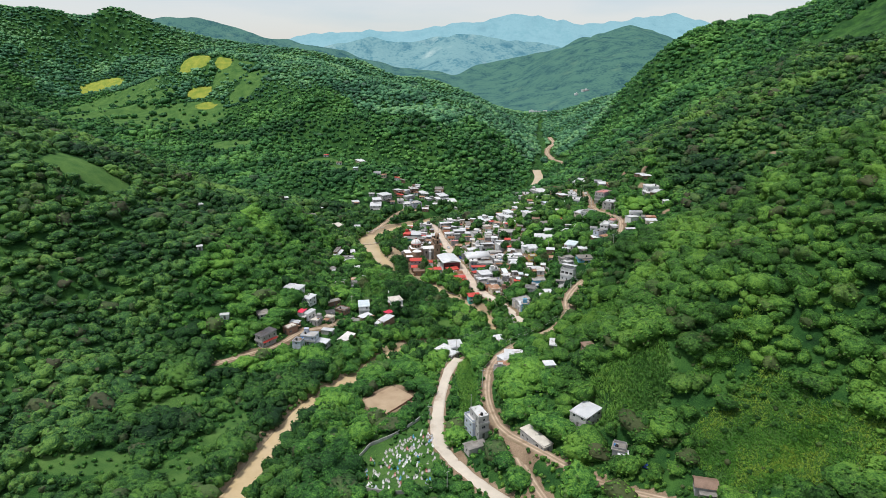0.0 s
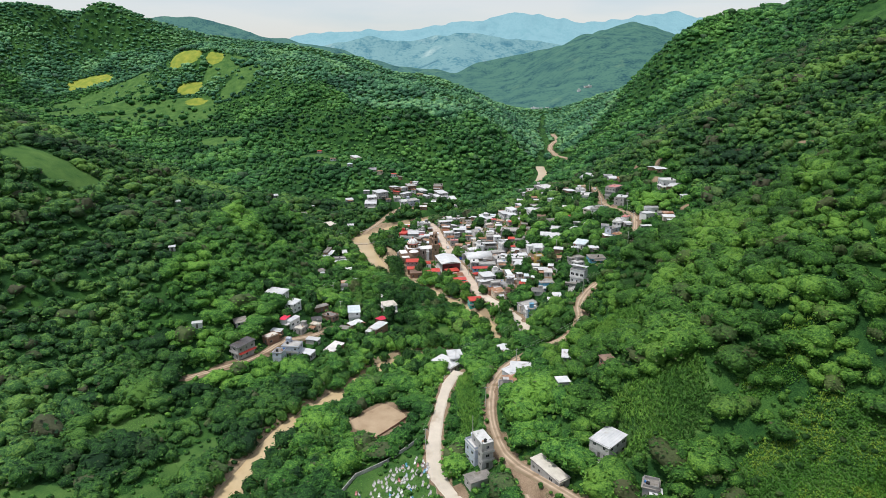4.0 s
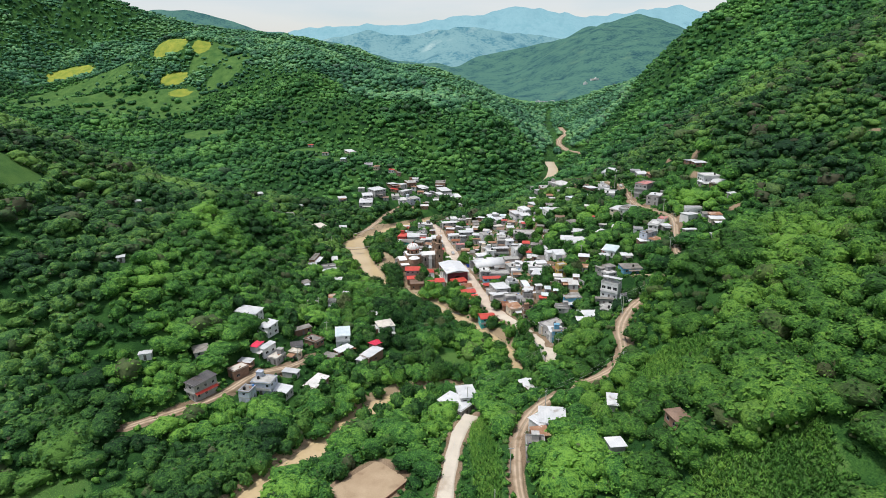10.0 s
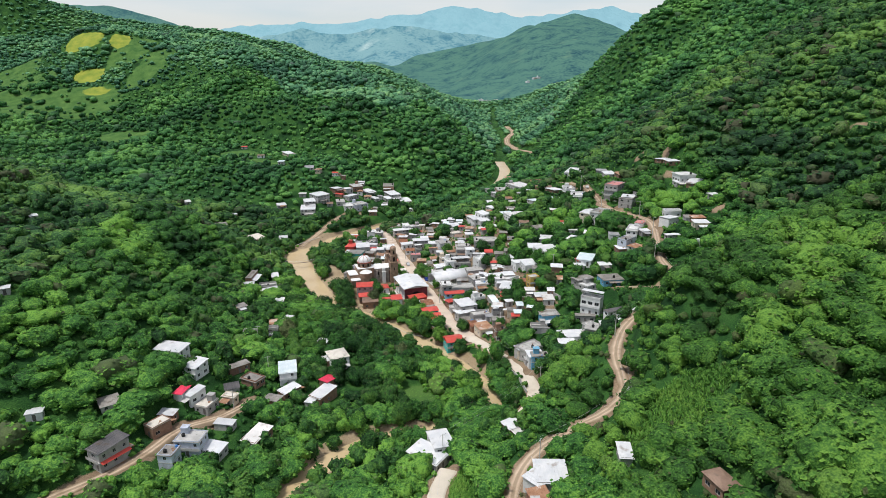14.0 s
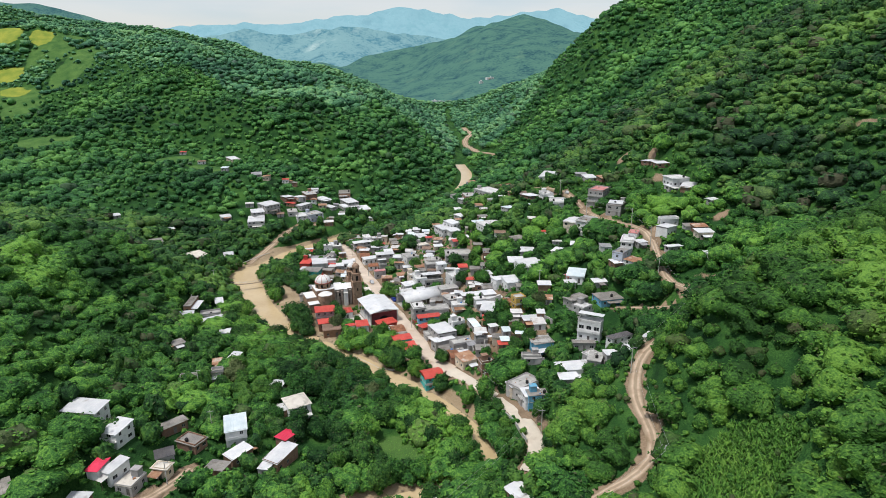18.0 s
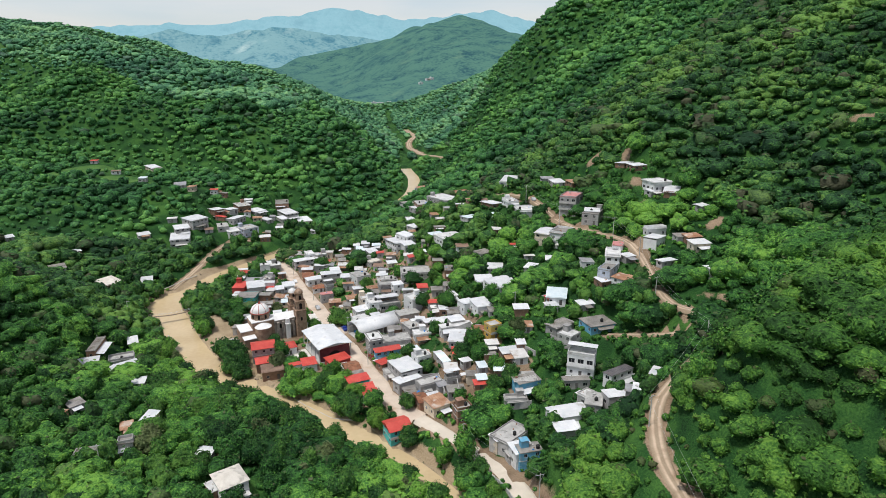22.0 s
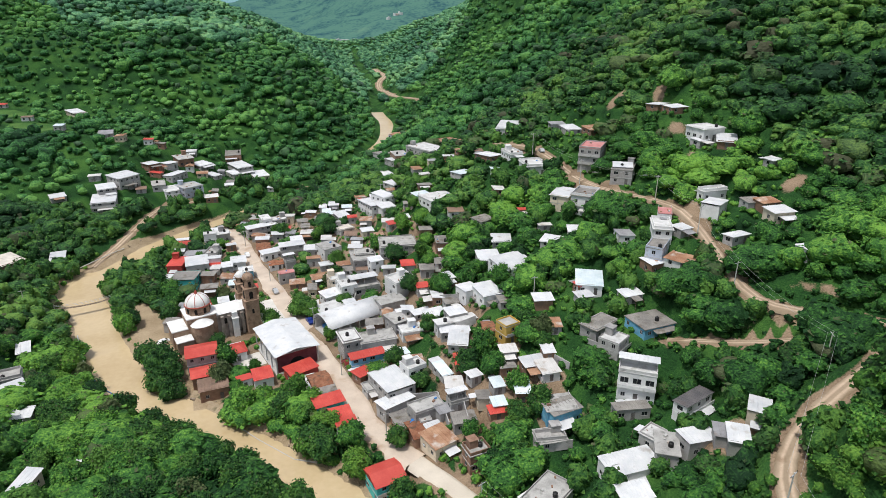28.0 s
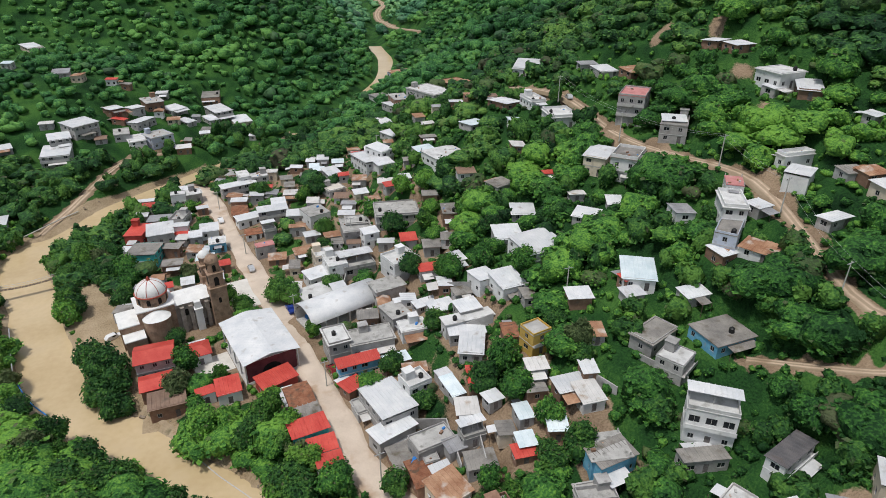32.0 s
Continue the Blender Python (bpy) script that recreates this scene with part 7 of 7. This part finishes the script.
def in_view(p):
    """The wedge of valley before the walk."""
    return (np.abs(p[:, 0] - 0.08 * p[:, 1]) < 45 + 0.74 * p[:, 1]) & (p[:, 1] > 120)


# ---- trees that stand apart: riverside, gardens and yards ----
def limb_mesh(rs, tall):
    """A tapered trunk with a few limbs that reach into the crown."""
    v, f = [], []

    def stalk(a, b, r0, r1):
        a, b = np.array(a), np.array(b)
        d = (b - a) / np.linalg.norm(b - a)
        u = np.cross(d, (0.3, 1, 0.2))
        u /= np.linalg.norm(u)
        w = np.cross(d, u)
        k = len(v)
        for p, r in ((a, r0), (b, r1)):
            for q in range(6):
                v.append(tuple(p + r * (math.cos(q * 1.0472) * u + math.sin(q * 1.0472) * w)))
        f.extend([(k + q, k + (q + 1) % 6, k + 6 + (q + 1) % 6, k + 6 + q) for q in range(6)])

    top = (rs.uniform(-0.06, 0.06), rs.uniform(-0.06, 0.06), 0.42)
    stalk((0, 0, -0.08), top, 0.075, 0.05)
    for q in range(5):
        a = q * 1.26 + rs.uniform(-0.3, 0.3)
        stalk(top, (0.55 * math.cos(a), 0.55 * math.sin(a), 0.42 + rs.uniform(0.2, 0.5)), 0.042, 0.012)
    return mesh_of("trunk", v, f, M_BARK)


trs = np.random.RandomState(31)
TREES = []
for _k in range(8):
    _rs = np.random.RandomState(100 + _k)
    _m = (M_LEAF_DARK, M_LEAF_DARK, M_LEAF_DARK, M_LEAF, M_LEAF, M_LEAF_DARK, M_SCRUB, M_OLIVE)[_k]
    _v, _f = lumpy(_rs, 16, 8, 13, 0.62)
    _v[:, 2] += 0.12
    _q = sprays(_v, _f, 720, 0.135, _rs)
    _n = len(_v)
    _i = np.arange(4 * len(_q)).reshape(-1, 4) + _n
    TREES.append((limb_mesh(_rs, 1.0), tri_mesh("crown", np.concatenate([_v, _q.reshape(-1, 3)]), np.concatenate([_f, _i[:, :3], _i[:, [0, 2, 3]]]), _m)))


def tree(x, y, r, tall, kind):
    ob = new("tree")
    ob.matrix_basis = Matrix.Translation((x, y, height(x, y))) @ pose(0, 0, 0, 0, 0, trs.uniform(0, 360)) @ Matrix.Diagonal((r, r, tall, 1))
    child("trunk", TREES[kind][0], ob)
    child("crown", TREES[kind][1], ob)
    size = "small" if r < 2.6 else "broad" if r > 4.0 else "full"
    tagged(ob, f"{size} {('dark green', 'dark green', 'dark green', 'fresh green', 'fresh green', 'dark green', 'yellow-green', 'dusty olive')[kind]} leafy tree with a rounded crown", "tree", "trees of the valley floor")


for _q in ((11.5, 473, 4.8, 7.5, 1), (-33, 446, 5.2, 7.5, 0), (-29, 440, 4.2, 6.5, 2), (-44, 486, 4.0, 6, 0), (-47, 495, 3.6, 5.5, 2), (-50, 507, 3.2, 5, 1),
           (25.5, 394, 3.4, 5.5, 2), (-4.5, 424, 3.6, 6, 4), (2, 421, 3.6, 6, 1), (-10, 427, 3.2, 5, 5), (6, 414, 3.4, 5.5, 2), (-6, 442, 2.2, 4, 6), (33.5, 428, 3.4, 5, 5), (49, 409, 4.2, 6, 1), (53, 401, 4.0, 6, 3),
           (56, 392, 3.8, 6.5, 4), (58, 384, 3.6, 7, 1), (13, 548, 4.2, 6, 2), (30, 505, 3.6, 5.5, 0), (-52, 428, 4.8, 7, 0), (-45, 420, 4.6, 7, 3), (-40, 411, 4.2, 7, 1), (-30, 404, 4.8, 7.5, 2), (-22, 398, 4.4, 7, 0)):
    tree(*_q)
# a row of trees on each bank where they hang over the water
for _i in range(0, len(RIVER) - 1):
    if 316 < RIVER[_i, 1] < 446 and _i % 2 == 0:
        _t = RIVER[_i + 1, :2] - RIVER[_i - 1, :2]
        _n = np.array([-_t[1], _t[0]]) / np.linalg.norm(_t)
        for _s in (-1, 1) if RIVER[_i, 1] < 408 else (1,) if _n[0] < 0 else (-1,):
            _q = RIVER[_i, :2] + _n * _s * (river_half_width(RIVER[_i, 1]) + trs.uniform(0.8, 3.0))
            if wooded(_q[None], 0.3)[0] and trs.rand() < 0.8:
                _r = trs.uniform(3.2, 4.8)
                tree(_q[0], _q[1], _r, _r * trs.uniform(1.5, 1.9), trs.choice((0, 1, 2, 3, 5)))
for _q in ((-32, 453, 5.6, 8.5, 0), (-36, 459, 4.6, 7.5, 1), (-29, 448, 4.6, 7, 2), (-42, 424, 5, 7, 2), (-34, 415, 4.8, 7, 1), (-26, 411, 4.4, 6.5, 0), (84, 327, 4, 7, 3), (91, 328, 4, 7, 4), (98, 329, 4.2, 7.5, 3), (105, 331, 4, 7, 4), (112, 333, 4.4, 8, 3), (79, 325, 3, 5, 6)):
    tree(*_q)
_p = scatter(-130, 140, 150, 640, 6.6, trs)
_d, _ = nearest(RIVER[::2], _p[:, 0], _p[:, 1])
_bank = (_d < 26) & (_p[:, 1] < 640)
_town = (_p[:, 0] > -95) & (_p[:, 0] < 115) & (_p[:, 1] > 330) & (_p[:, 1] < 590)
_p = _p[(_bank | (_town & (trs.rand(len(_p)) < np.where((np.abs(_p[:, 0] - 8) < 38) & (_p[:, 1] > 395) & (_p[:, 1] < 570), 0.30, 0.75))))]
_p = _p[wooded(_p, 1.4)]
_p = _p[np.argsort(np.hypot(_p[:, 0] - 5, (_p[:, 1] - 440) * 0.6))]
_rest, _p = _p[200:], _p[:200]
for _x, _y in _p:
    _r = trs.uniform(2.6, 4.9)
    tree(_x, _y, _r, _r * trs.uniform(1.3, 1.75), trs.choice((0, 1, 2, 3, 3, 4, 4, 5, 6, 7)))

_r = trs.uniform(2.4, 4.4, len(_rest))
woods("riverside_trees", _rest, _r, _r * trs.uniform(1.2, 1.7, len(_rest)), M_LEAF_DARK, "dark green trees along the river", 6, 11, 5, 10, 78, 0.27)

# ---- woods and scrub ----
_p = scatter(-330, 330, 110, 600, 5.0, rng)
_p = _p[in_view(_p)]
_p = _p[wooded(_p, 3.5)]
_r = (1.9 + 3.9 * rng.rand(len(_p)) ** 1.7) * (1.05 + 0.30 * ripple(_p[:, 0], _p[:, 1], 30))
_h = (0.75 * _r + 1.0) * rng.uniform(0.75, 1.35, len(_p))
_spur = (_p[:, 0] > 45) & (_p[:, 1] < 338) & (_p[:, 0] < 190)
_far = ~_spur & ((np.abs(_p[:, 0] - 10) > 150) | (_p[:, 1] > 480))
_r *= 1.26
woods("spur_scrub", _p[_spur], _r[_spur], 1.05 * _h[_spur], M_SCRUB, "yellow-green scrub over the near spur", 3, 11, 5, 12, 130, 0.165)
_low = ~_spur & ~_far & (_p[:, 0] < -55) & (_p[:, 1] < 285 + 25 * ripple(_p[:, 0], _p[:, 1], 40))
woods("lower_bank_trees", _p[_low], _r[_low], _h[_low], M_LEAF_DARK, "dark green trees over the lower river bank", 33, 11, 5, 12, 100, 0.20)
_k = ~_spur & ~_far & ~_low
woods("hillside_trees", _p[_k], _r[_k], _h[_k], M_LEAF, "dense green trees over the lower slopes", 13, 11, 5, 12, 100, 0.20)
woods("valley_side_woods", _p[_far], _r[_far], _h[_far], M_LEAF_SIDE, "fresh green woods high on the valley sides", 23, 9, 4, 9, 36, 0.27)
_p = scatter(-150, 185, 130, 560, 2.9, rng)
_p = _p[in_view(_p)]
_p = _p[(wooded(_p, 0.7) & (~wooded(_p, 4.0) | (rng.rand(len(_p)) < 0.35))) | (wooded(_p, 0.7, False) & ~wooded(_p, 0.7) & (rng.rand(len(_p)) < 0.35))]
_core = (np.abs(_p[:, 0] - 8) < 38) & (_p[:, 1] > 395) & (_p[:, 1] < 570)
_p = _p[~_core | (rng.rand(len(_p)) < 0.40)]
_r = rng.uniform(0.8, 1.9, len(_p))
_h = _r * rng.uniform(0.8, 1.3, len(_p))
_k = (_p[:, 0] > 20) & (_p[:, 1] < 338)
woods("scrub", _p[_k], _r[_k], _h[_k], M_SCRUB, "low yellow-green scrub on the right slope", 5, 6, 3, 5, 14, 0.32)
woods("bushes", _p[~_k], _r[~_k], _h[~_k], M_LEAF, "low green bushes and creepers", 5, 6, 3, 5, 14, 0.32)
_p = scatter(-820, 560, 600, 1250, 6.4, rng)
_p = _p[in_view(_p)]
_p = _p[wooded(_p, 4.5) | ((rng.rand(len(_p)) < 0.14) & wooded(_p, 4.5, False))]
_r = (1.6 + 4.2 * rng.rand(len(_p)) ** 1.6) * (0.95 + 0.40 * ripple(_p[:, 0], _p[:, 1], 45))
_h = (0.85 * _r + 1.0) * rng.uniform(0.7, 1.4, len(_p))
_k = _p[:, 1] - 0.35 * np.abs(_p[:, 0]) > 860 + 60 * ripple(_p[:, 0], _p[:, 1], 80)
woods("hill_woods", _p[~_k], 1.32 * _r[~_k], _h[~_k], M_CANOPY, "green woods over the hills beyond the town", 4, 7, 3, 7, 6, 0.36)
woods("upper_hill_woods", _p[_k], 1.4 * _r[_k], _h[_k], M_RIDGE_HAZED, "blue-green woods high on the far hills", 24, 7, 3, 6, 3, 0.45)
_p = scatter(-1250, 800, 1230, 1560, 8.5, rng)
_p = _p[in_view(_p)]
_p = _p[wooded(_p, 0)]
_r = rng.uniform(2.8, 6.2, len(_p))
woods("ridge_woods", _p, _r * 1.2, 0.9 * _r * rng.uniform(0.6, 1.2, len(_p)), M_RIDGE_HAZED, "haze-tinted woods along the far ridges", 14, 6, 3, 5)
_p = scatter(-230, 270, -90, 118, 9.5, rng)
_p = _p[wooded(_p, 1.0)]
_r = rng.uniform(4.2, 6.5, len(_p))
woods("lower_valley_trees", _p, _r * 1.08, 1.1 * _r * rng.uniform(0.9, 1.3, len(_p)), M_LEAF, "green trees of the valley below", 15, 8, 3, 6)


# ---- maize and long grass ----
M_MAIZE = foliage("maize leaves", (0.040, 0.125, 0.022), (0.100, 0.255, 0.042), (0.210, 0.385, 0.070), stand=22.0, dry_share=0.0)
M_STRAW = foliage("yellowing grass", (0.050, 0.160, 0.020), (0.095, 0.255, 0.034), (0.240, 0.360, 0.050), stand=11.0, dry_share=0.0)


def blades(name, plots, gap, tall, wide, count, mat, label, seed, category):
    rs = np.random.RandomState(seed)
    out = []
    for c in plots:
        t = radians(c[4])
        u, v = np.meshgrid(np.arange(-c[2], c[2], gap), np.arange(-c[3], c[3], gap))
        u, v = u.ravel() + rs.uniform(-0.4, 0.4, u.size) * gap, v.ravel() + rs.uniform(-0.4, 0.4, u.size) * gap
        keep = (u / c[2]) ** 4 + (v / c[3]) ** 4 < rs.uniform(0.6, 1.1, u.size)
        x, y = c[0] + u * math.cos(t) - v * math.sin(t), c[1] + u * math.sin(t) + v * math.cos(t)
        p = np.stack([x, y], -1)[keep]
        p = p[wooded_road(p)]
        z = ground(p[:, 0], p[:, 1])
        for _ in range(count):
            a = rs.uniform(0, 6.283, len(p))
            d = np.stack([np.cos(a), np.sin(a), np.zeros(len(p))], -1)
            s = np.stack([-np.sin(a), np.cos(a), np.zeros(len(p))], -1) * wide
            h = (tall * rs.uniform(0.6, 1.1, len(p)))[:, None]
            foot = np.column_stack([p, z]) + np.array((0, 0, 1.0)) * h * rs.uniform(0.1, 0.5, (len(p), 1))
            tip = foot + d * h * rs.uniform(0.3, 0.6, (len(p), 1)) + np.array((0, 0, 1.0)) * h * 0.5
            out.append(np.stack([foot - s, foot + s, tip + s * 0.4, tip - s * 0.4], 1))
    tagged(new(name, quads_mesh(name, np.concatenate(out), mat)), label, category, kind="stuff")


def wooded_road(p):
    ok = np.ones(len(p), bool)
    for path, half in ROADS.values():
        d, _ = nearest(path, p[:, 0], p[:, 1])
        ok &= d > half + 0.6
    for b in PLOTS:
        ok &= ~inside(b, p[:, 0], p[:, 1], 0.5)
    return ok


blades("maize", [m[:5] for m in MAIZE], 0.75, 1.9, 0.17, 6, M_MAIZE, "rows of green maize growing on the slope", 8, "maize")
blades("grass", [(98, 170, 18, 16, 20), (110, 154, 15, 13, 20), (100, 200, 12, 8, 0)], 0.55, 1.0, 0.17, 5, M_STRAW, "long yellowing grass on the slope", 9, "grass")
blades("meadow", [(-17, 213, 15, 17, 8), (-105, 215, 10, 16, -28), (-122, 246, 12, 6, 30), (-38, 232, 6, 5, 10), (4, 343, 8, 8, 0)], 0.9, 0.5, 0.12, 2, M_MAIZE, "short green meadow grass by the river", 10, "grass")


# ---- driftwood and stones on the river banks ----
_rs = np.random.RandomState(77)
_v, _f = [], []
for _ in range(900):
    i = _rs.randint(0, len(RIVER))
    if RIVER[i, 1] > 640 or RIVER[i, 1] < 150:
        continue
    t = RIVER[min(i + 1, len(RIVER) - 1), :2] - RIVER[i - 1, :2]
    n = np.array([-t[1], t[0]]) / np.linalg.norm(t)
    q = RIVER[i, :2] + n * _rs.choice((-1, 1)) * (river_half_width(RIVER[i, 1]) + _rs.uniform(-1.2, 2.8))
    z = float(ground(np.array([q[0]]), np.array([q[1]]))[0])
    s = _rs.uniform(0.12, 0.5)
    c, sn = math.cos(_rs.uniform(0, 6.28)), math.sin(_rs.uniform(0, 6.28))
    b = len(_v)
    for k in range(8):
        a = np.array([(k & 1) - 0.5, ((k >> 1) & 1) - 0.5, (k >> 2) - 0.3]) * s * _rs.uniform(0.7, 1.3, 3) * (2.2, 1.0, 0.8)
        _v.append((q[0] + a[0] * c - a[1] * sn, q[1] + a[0] * sn + a[1] * c, z + a[2]))
    _f += [(b, b + 2, b + 3, b + 1), (b + 4, b + 5, b + 7, b + 6), (b, b + 1, b + 5, b + 4), (b + 2, b + 6, b + 7, b + 3), (b, b + 4, b + 6, b + 2), (b + 1, b + 3, b + 7, b + 5)]
M_DEBRIS = material("stones and driftwood", (0.12, 0.09, 0.065), (0.32, 0.26, 0.20), 1.0, 0.9, 0.2, 0.4)
tagged(new("river_stones", mesh_of("river_stones", _v, _f, M_DEBRIS)), "stones and driftwood strewn along the river banks", "stones", kind="stuff")


# ---- the far ranges, their blue haze put in as emission ----
def distance(name, a, b, haze_glow, size, stain=None):
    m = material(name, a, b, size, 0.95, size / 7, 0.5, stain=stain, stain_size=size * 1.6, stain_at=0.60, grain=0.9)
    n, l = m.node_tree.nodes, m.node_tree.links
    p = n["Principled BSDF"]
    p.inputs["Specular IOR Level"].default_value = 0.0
    # Even blue emission stands in for haze, stronger on each farther range.
    p.inputs["Emission Color"].default_value = (*haze_glow, 1)
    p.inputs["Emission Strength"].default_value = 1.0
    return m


def mountains(name, y, crest, foot, deep, rough, mat, seed):
    """A range whose crest runs along y, falling towards the valley with spurs and gullies."""
    cx, cz = np.array([c[0] for c in crest], float), np.array([c[1] for c in crest], float)
    xs = np.linspace(cx[0], cx[-1], 260)
    rows = 26
    v, f = [], []
    for j in range(rows):
        t = j / (rows - 1)
        top = np.interp(xs, cx, cz)
        spur = ripple(xs + seed * 37 + t * 60, np.full(xs.shape, t * 200.0 + seed * 90), deep * 0.28)
        fine = ripple(xs + seed * 11, np.full(xs.shape, t * deep), deep * 0.08)
        z = top + (foot - top) * t ** 0.8 + rough * spur * math.sin(t * 2.6) + rough * 0.25 * fine + rough * 0.06 * ripple(xs, xs * 0 + seed, deep * 0.05)
        yy = y - deep * t + deep * 0.06 * fine
        v += list(zip(xs, yy, z))
    n = len(xs)
    for j in range(rows - 1):
        f += [(j * n + k, j * n + k + 1, (j + 1) * n + k + 1, (j + 1) * n + k) for k in range(n - 1)]
    tagged(new(name, mesh_of(name, v, f, mat, smooth=True)), "mountain range beyond the valley with painted blue haze", "mountains", kind="structure")
    return np.array(v)


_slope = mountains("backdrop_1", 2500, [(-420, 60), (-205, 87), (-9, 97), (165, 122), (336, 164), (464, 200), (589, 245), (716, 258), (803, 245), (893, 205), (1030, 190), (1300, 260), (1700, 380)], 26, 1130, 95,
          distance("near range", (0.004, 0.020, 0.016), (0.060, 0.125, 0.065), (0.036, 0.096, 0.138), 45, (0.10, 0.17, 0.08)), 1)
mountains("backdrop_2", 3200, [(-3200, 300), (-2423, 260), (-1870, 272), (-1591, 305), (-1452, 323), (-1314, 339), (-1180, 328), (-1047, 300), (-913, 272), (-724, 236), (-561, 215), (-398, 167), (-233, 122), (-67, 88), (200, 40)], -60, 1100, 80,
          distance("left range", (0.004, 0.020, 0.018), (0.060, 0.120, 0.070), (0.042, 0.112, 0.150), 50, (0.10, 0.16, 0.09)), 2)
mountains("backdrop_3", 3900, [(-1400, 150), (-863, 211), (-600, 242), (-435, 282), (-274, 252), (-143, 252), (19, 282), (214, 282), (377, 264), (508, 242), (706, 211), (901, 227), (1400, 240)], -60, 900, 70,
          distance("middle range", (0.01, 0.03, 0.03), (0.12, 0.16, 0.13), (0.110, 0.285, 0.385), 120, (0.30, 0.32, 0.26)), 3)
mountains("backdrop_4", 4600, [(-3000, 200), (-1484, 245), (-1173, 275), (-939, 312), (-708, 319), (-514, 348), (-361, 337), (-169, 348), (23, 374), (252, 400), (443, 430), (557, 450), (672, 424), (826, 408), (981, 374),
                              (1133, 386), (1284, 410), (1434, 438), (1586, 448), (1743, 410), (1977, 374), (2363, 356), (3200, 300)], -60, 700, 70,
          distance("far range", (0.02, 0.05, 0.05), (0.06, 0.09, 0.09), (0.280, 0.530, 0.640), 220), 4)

# a hamlet on the slope of the near range
for _x, _y, _w, _d in ((206, 1494, 9, 7), (216, 1500, 12, 8), (227, 1508, 8, 7), (243, 1524, 7, 6), (330, 1600, 8, 7), (352, 1626, 11, 9), (362, 1634, 8, 7)):
    _i = np.hypot(_slope[:, 0] - _x, _slope[:, 1] - _y).argmin()
    _ob = house(_x, _y, 12, _w, _d, 4.3, "flat", "white", "white", "houses of the far hamlet")
    _ob.location = _slope[_i]
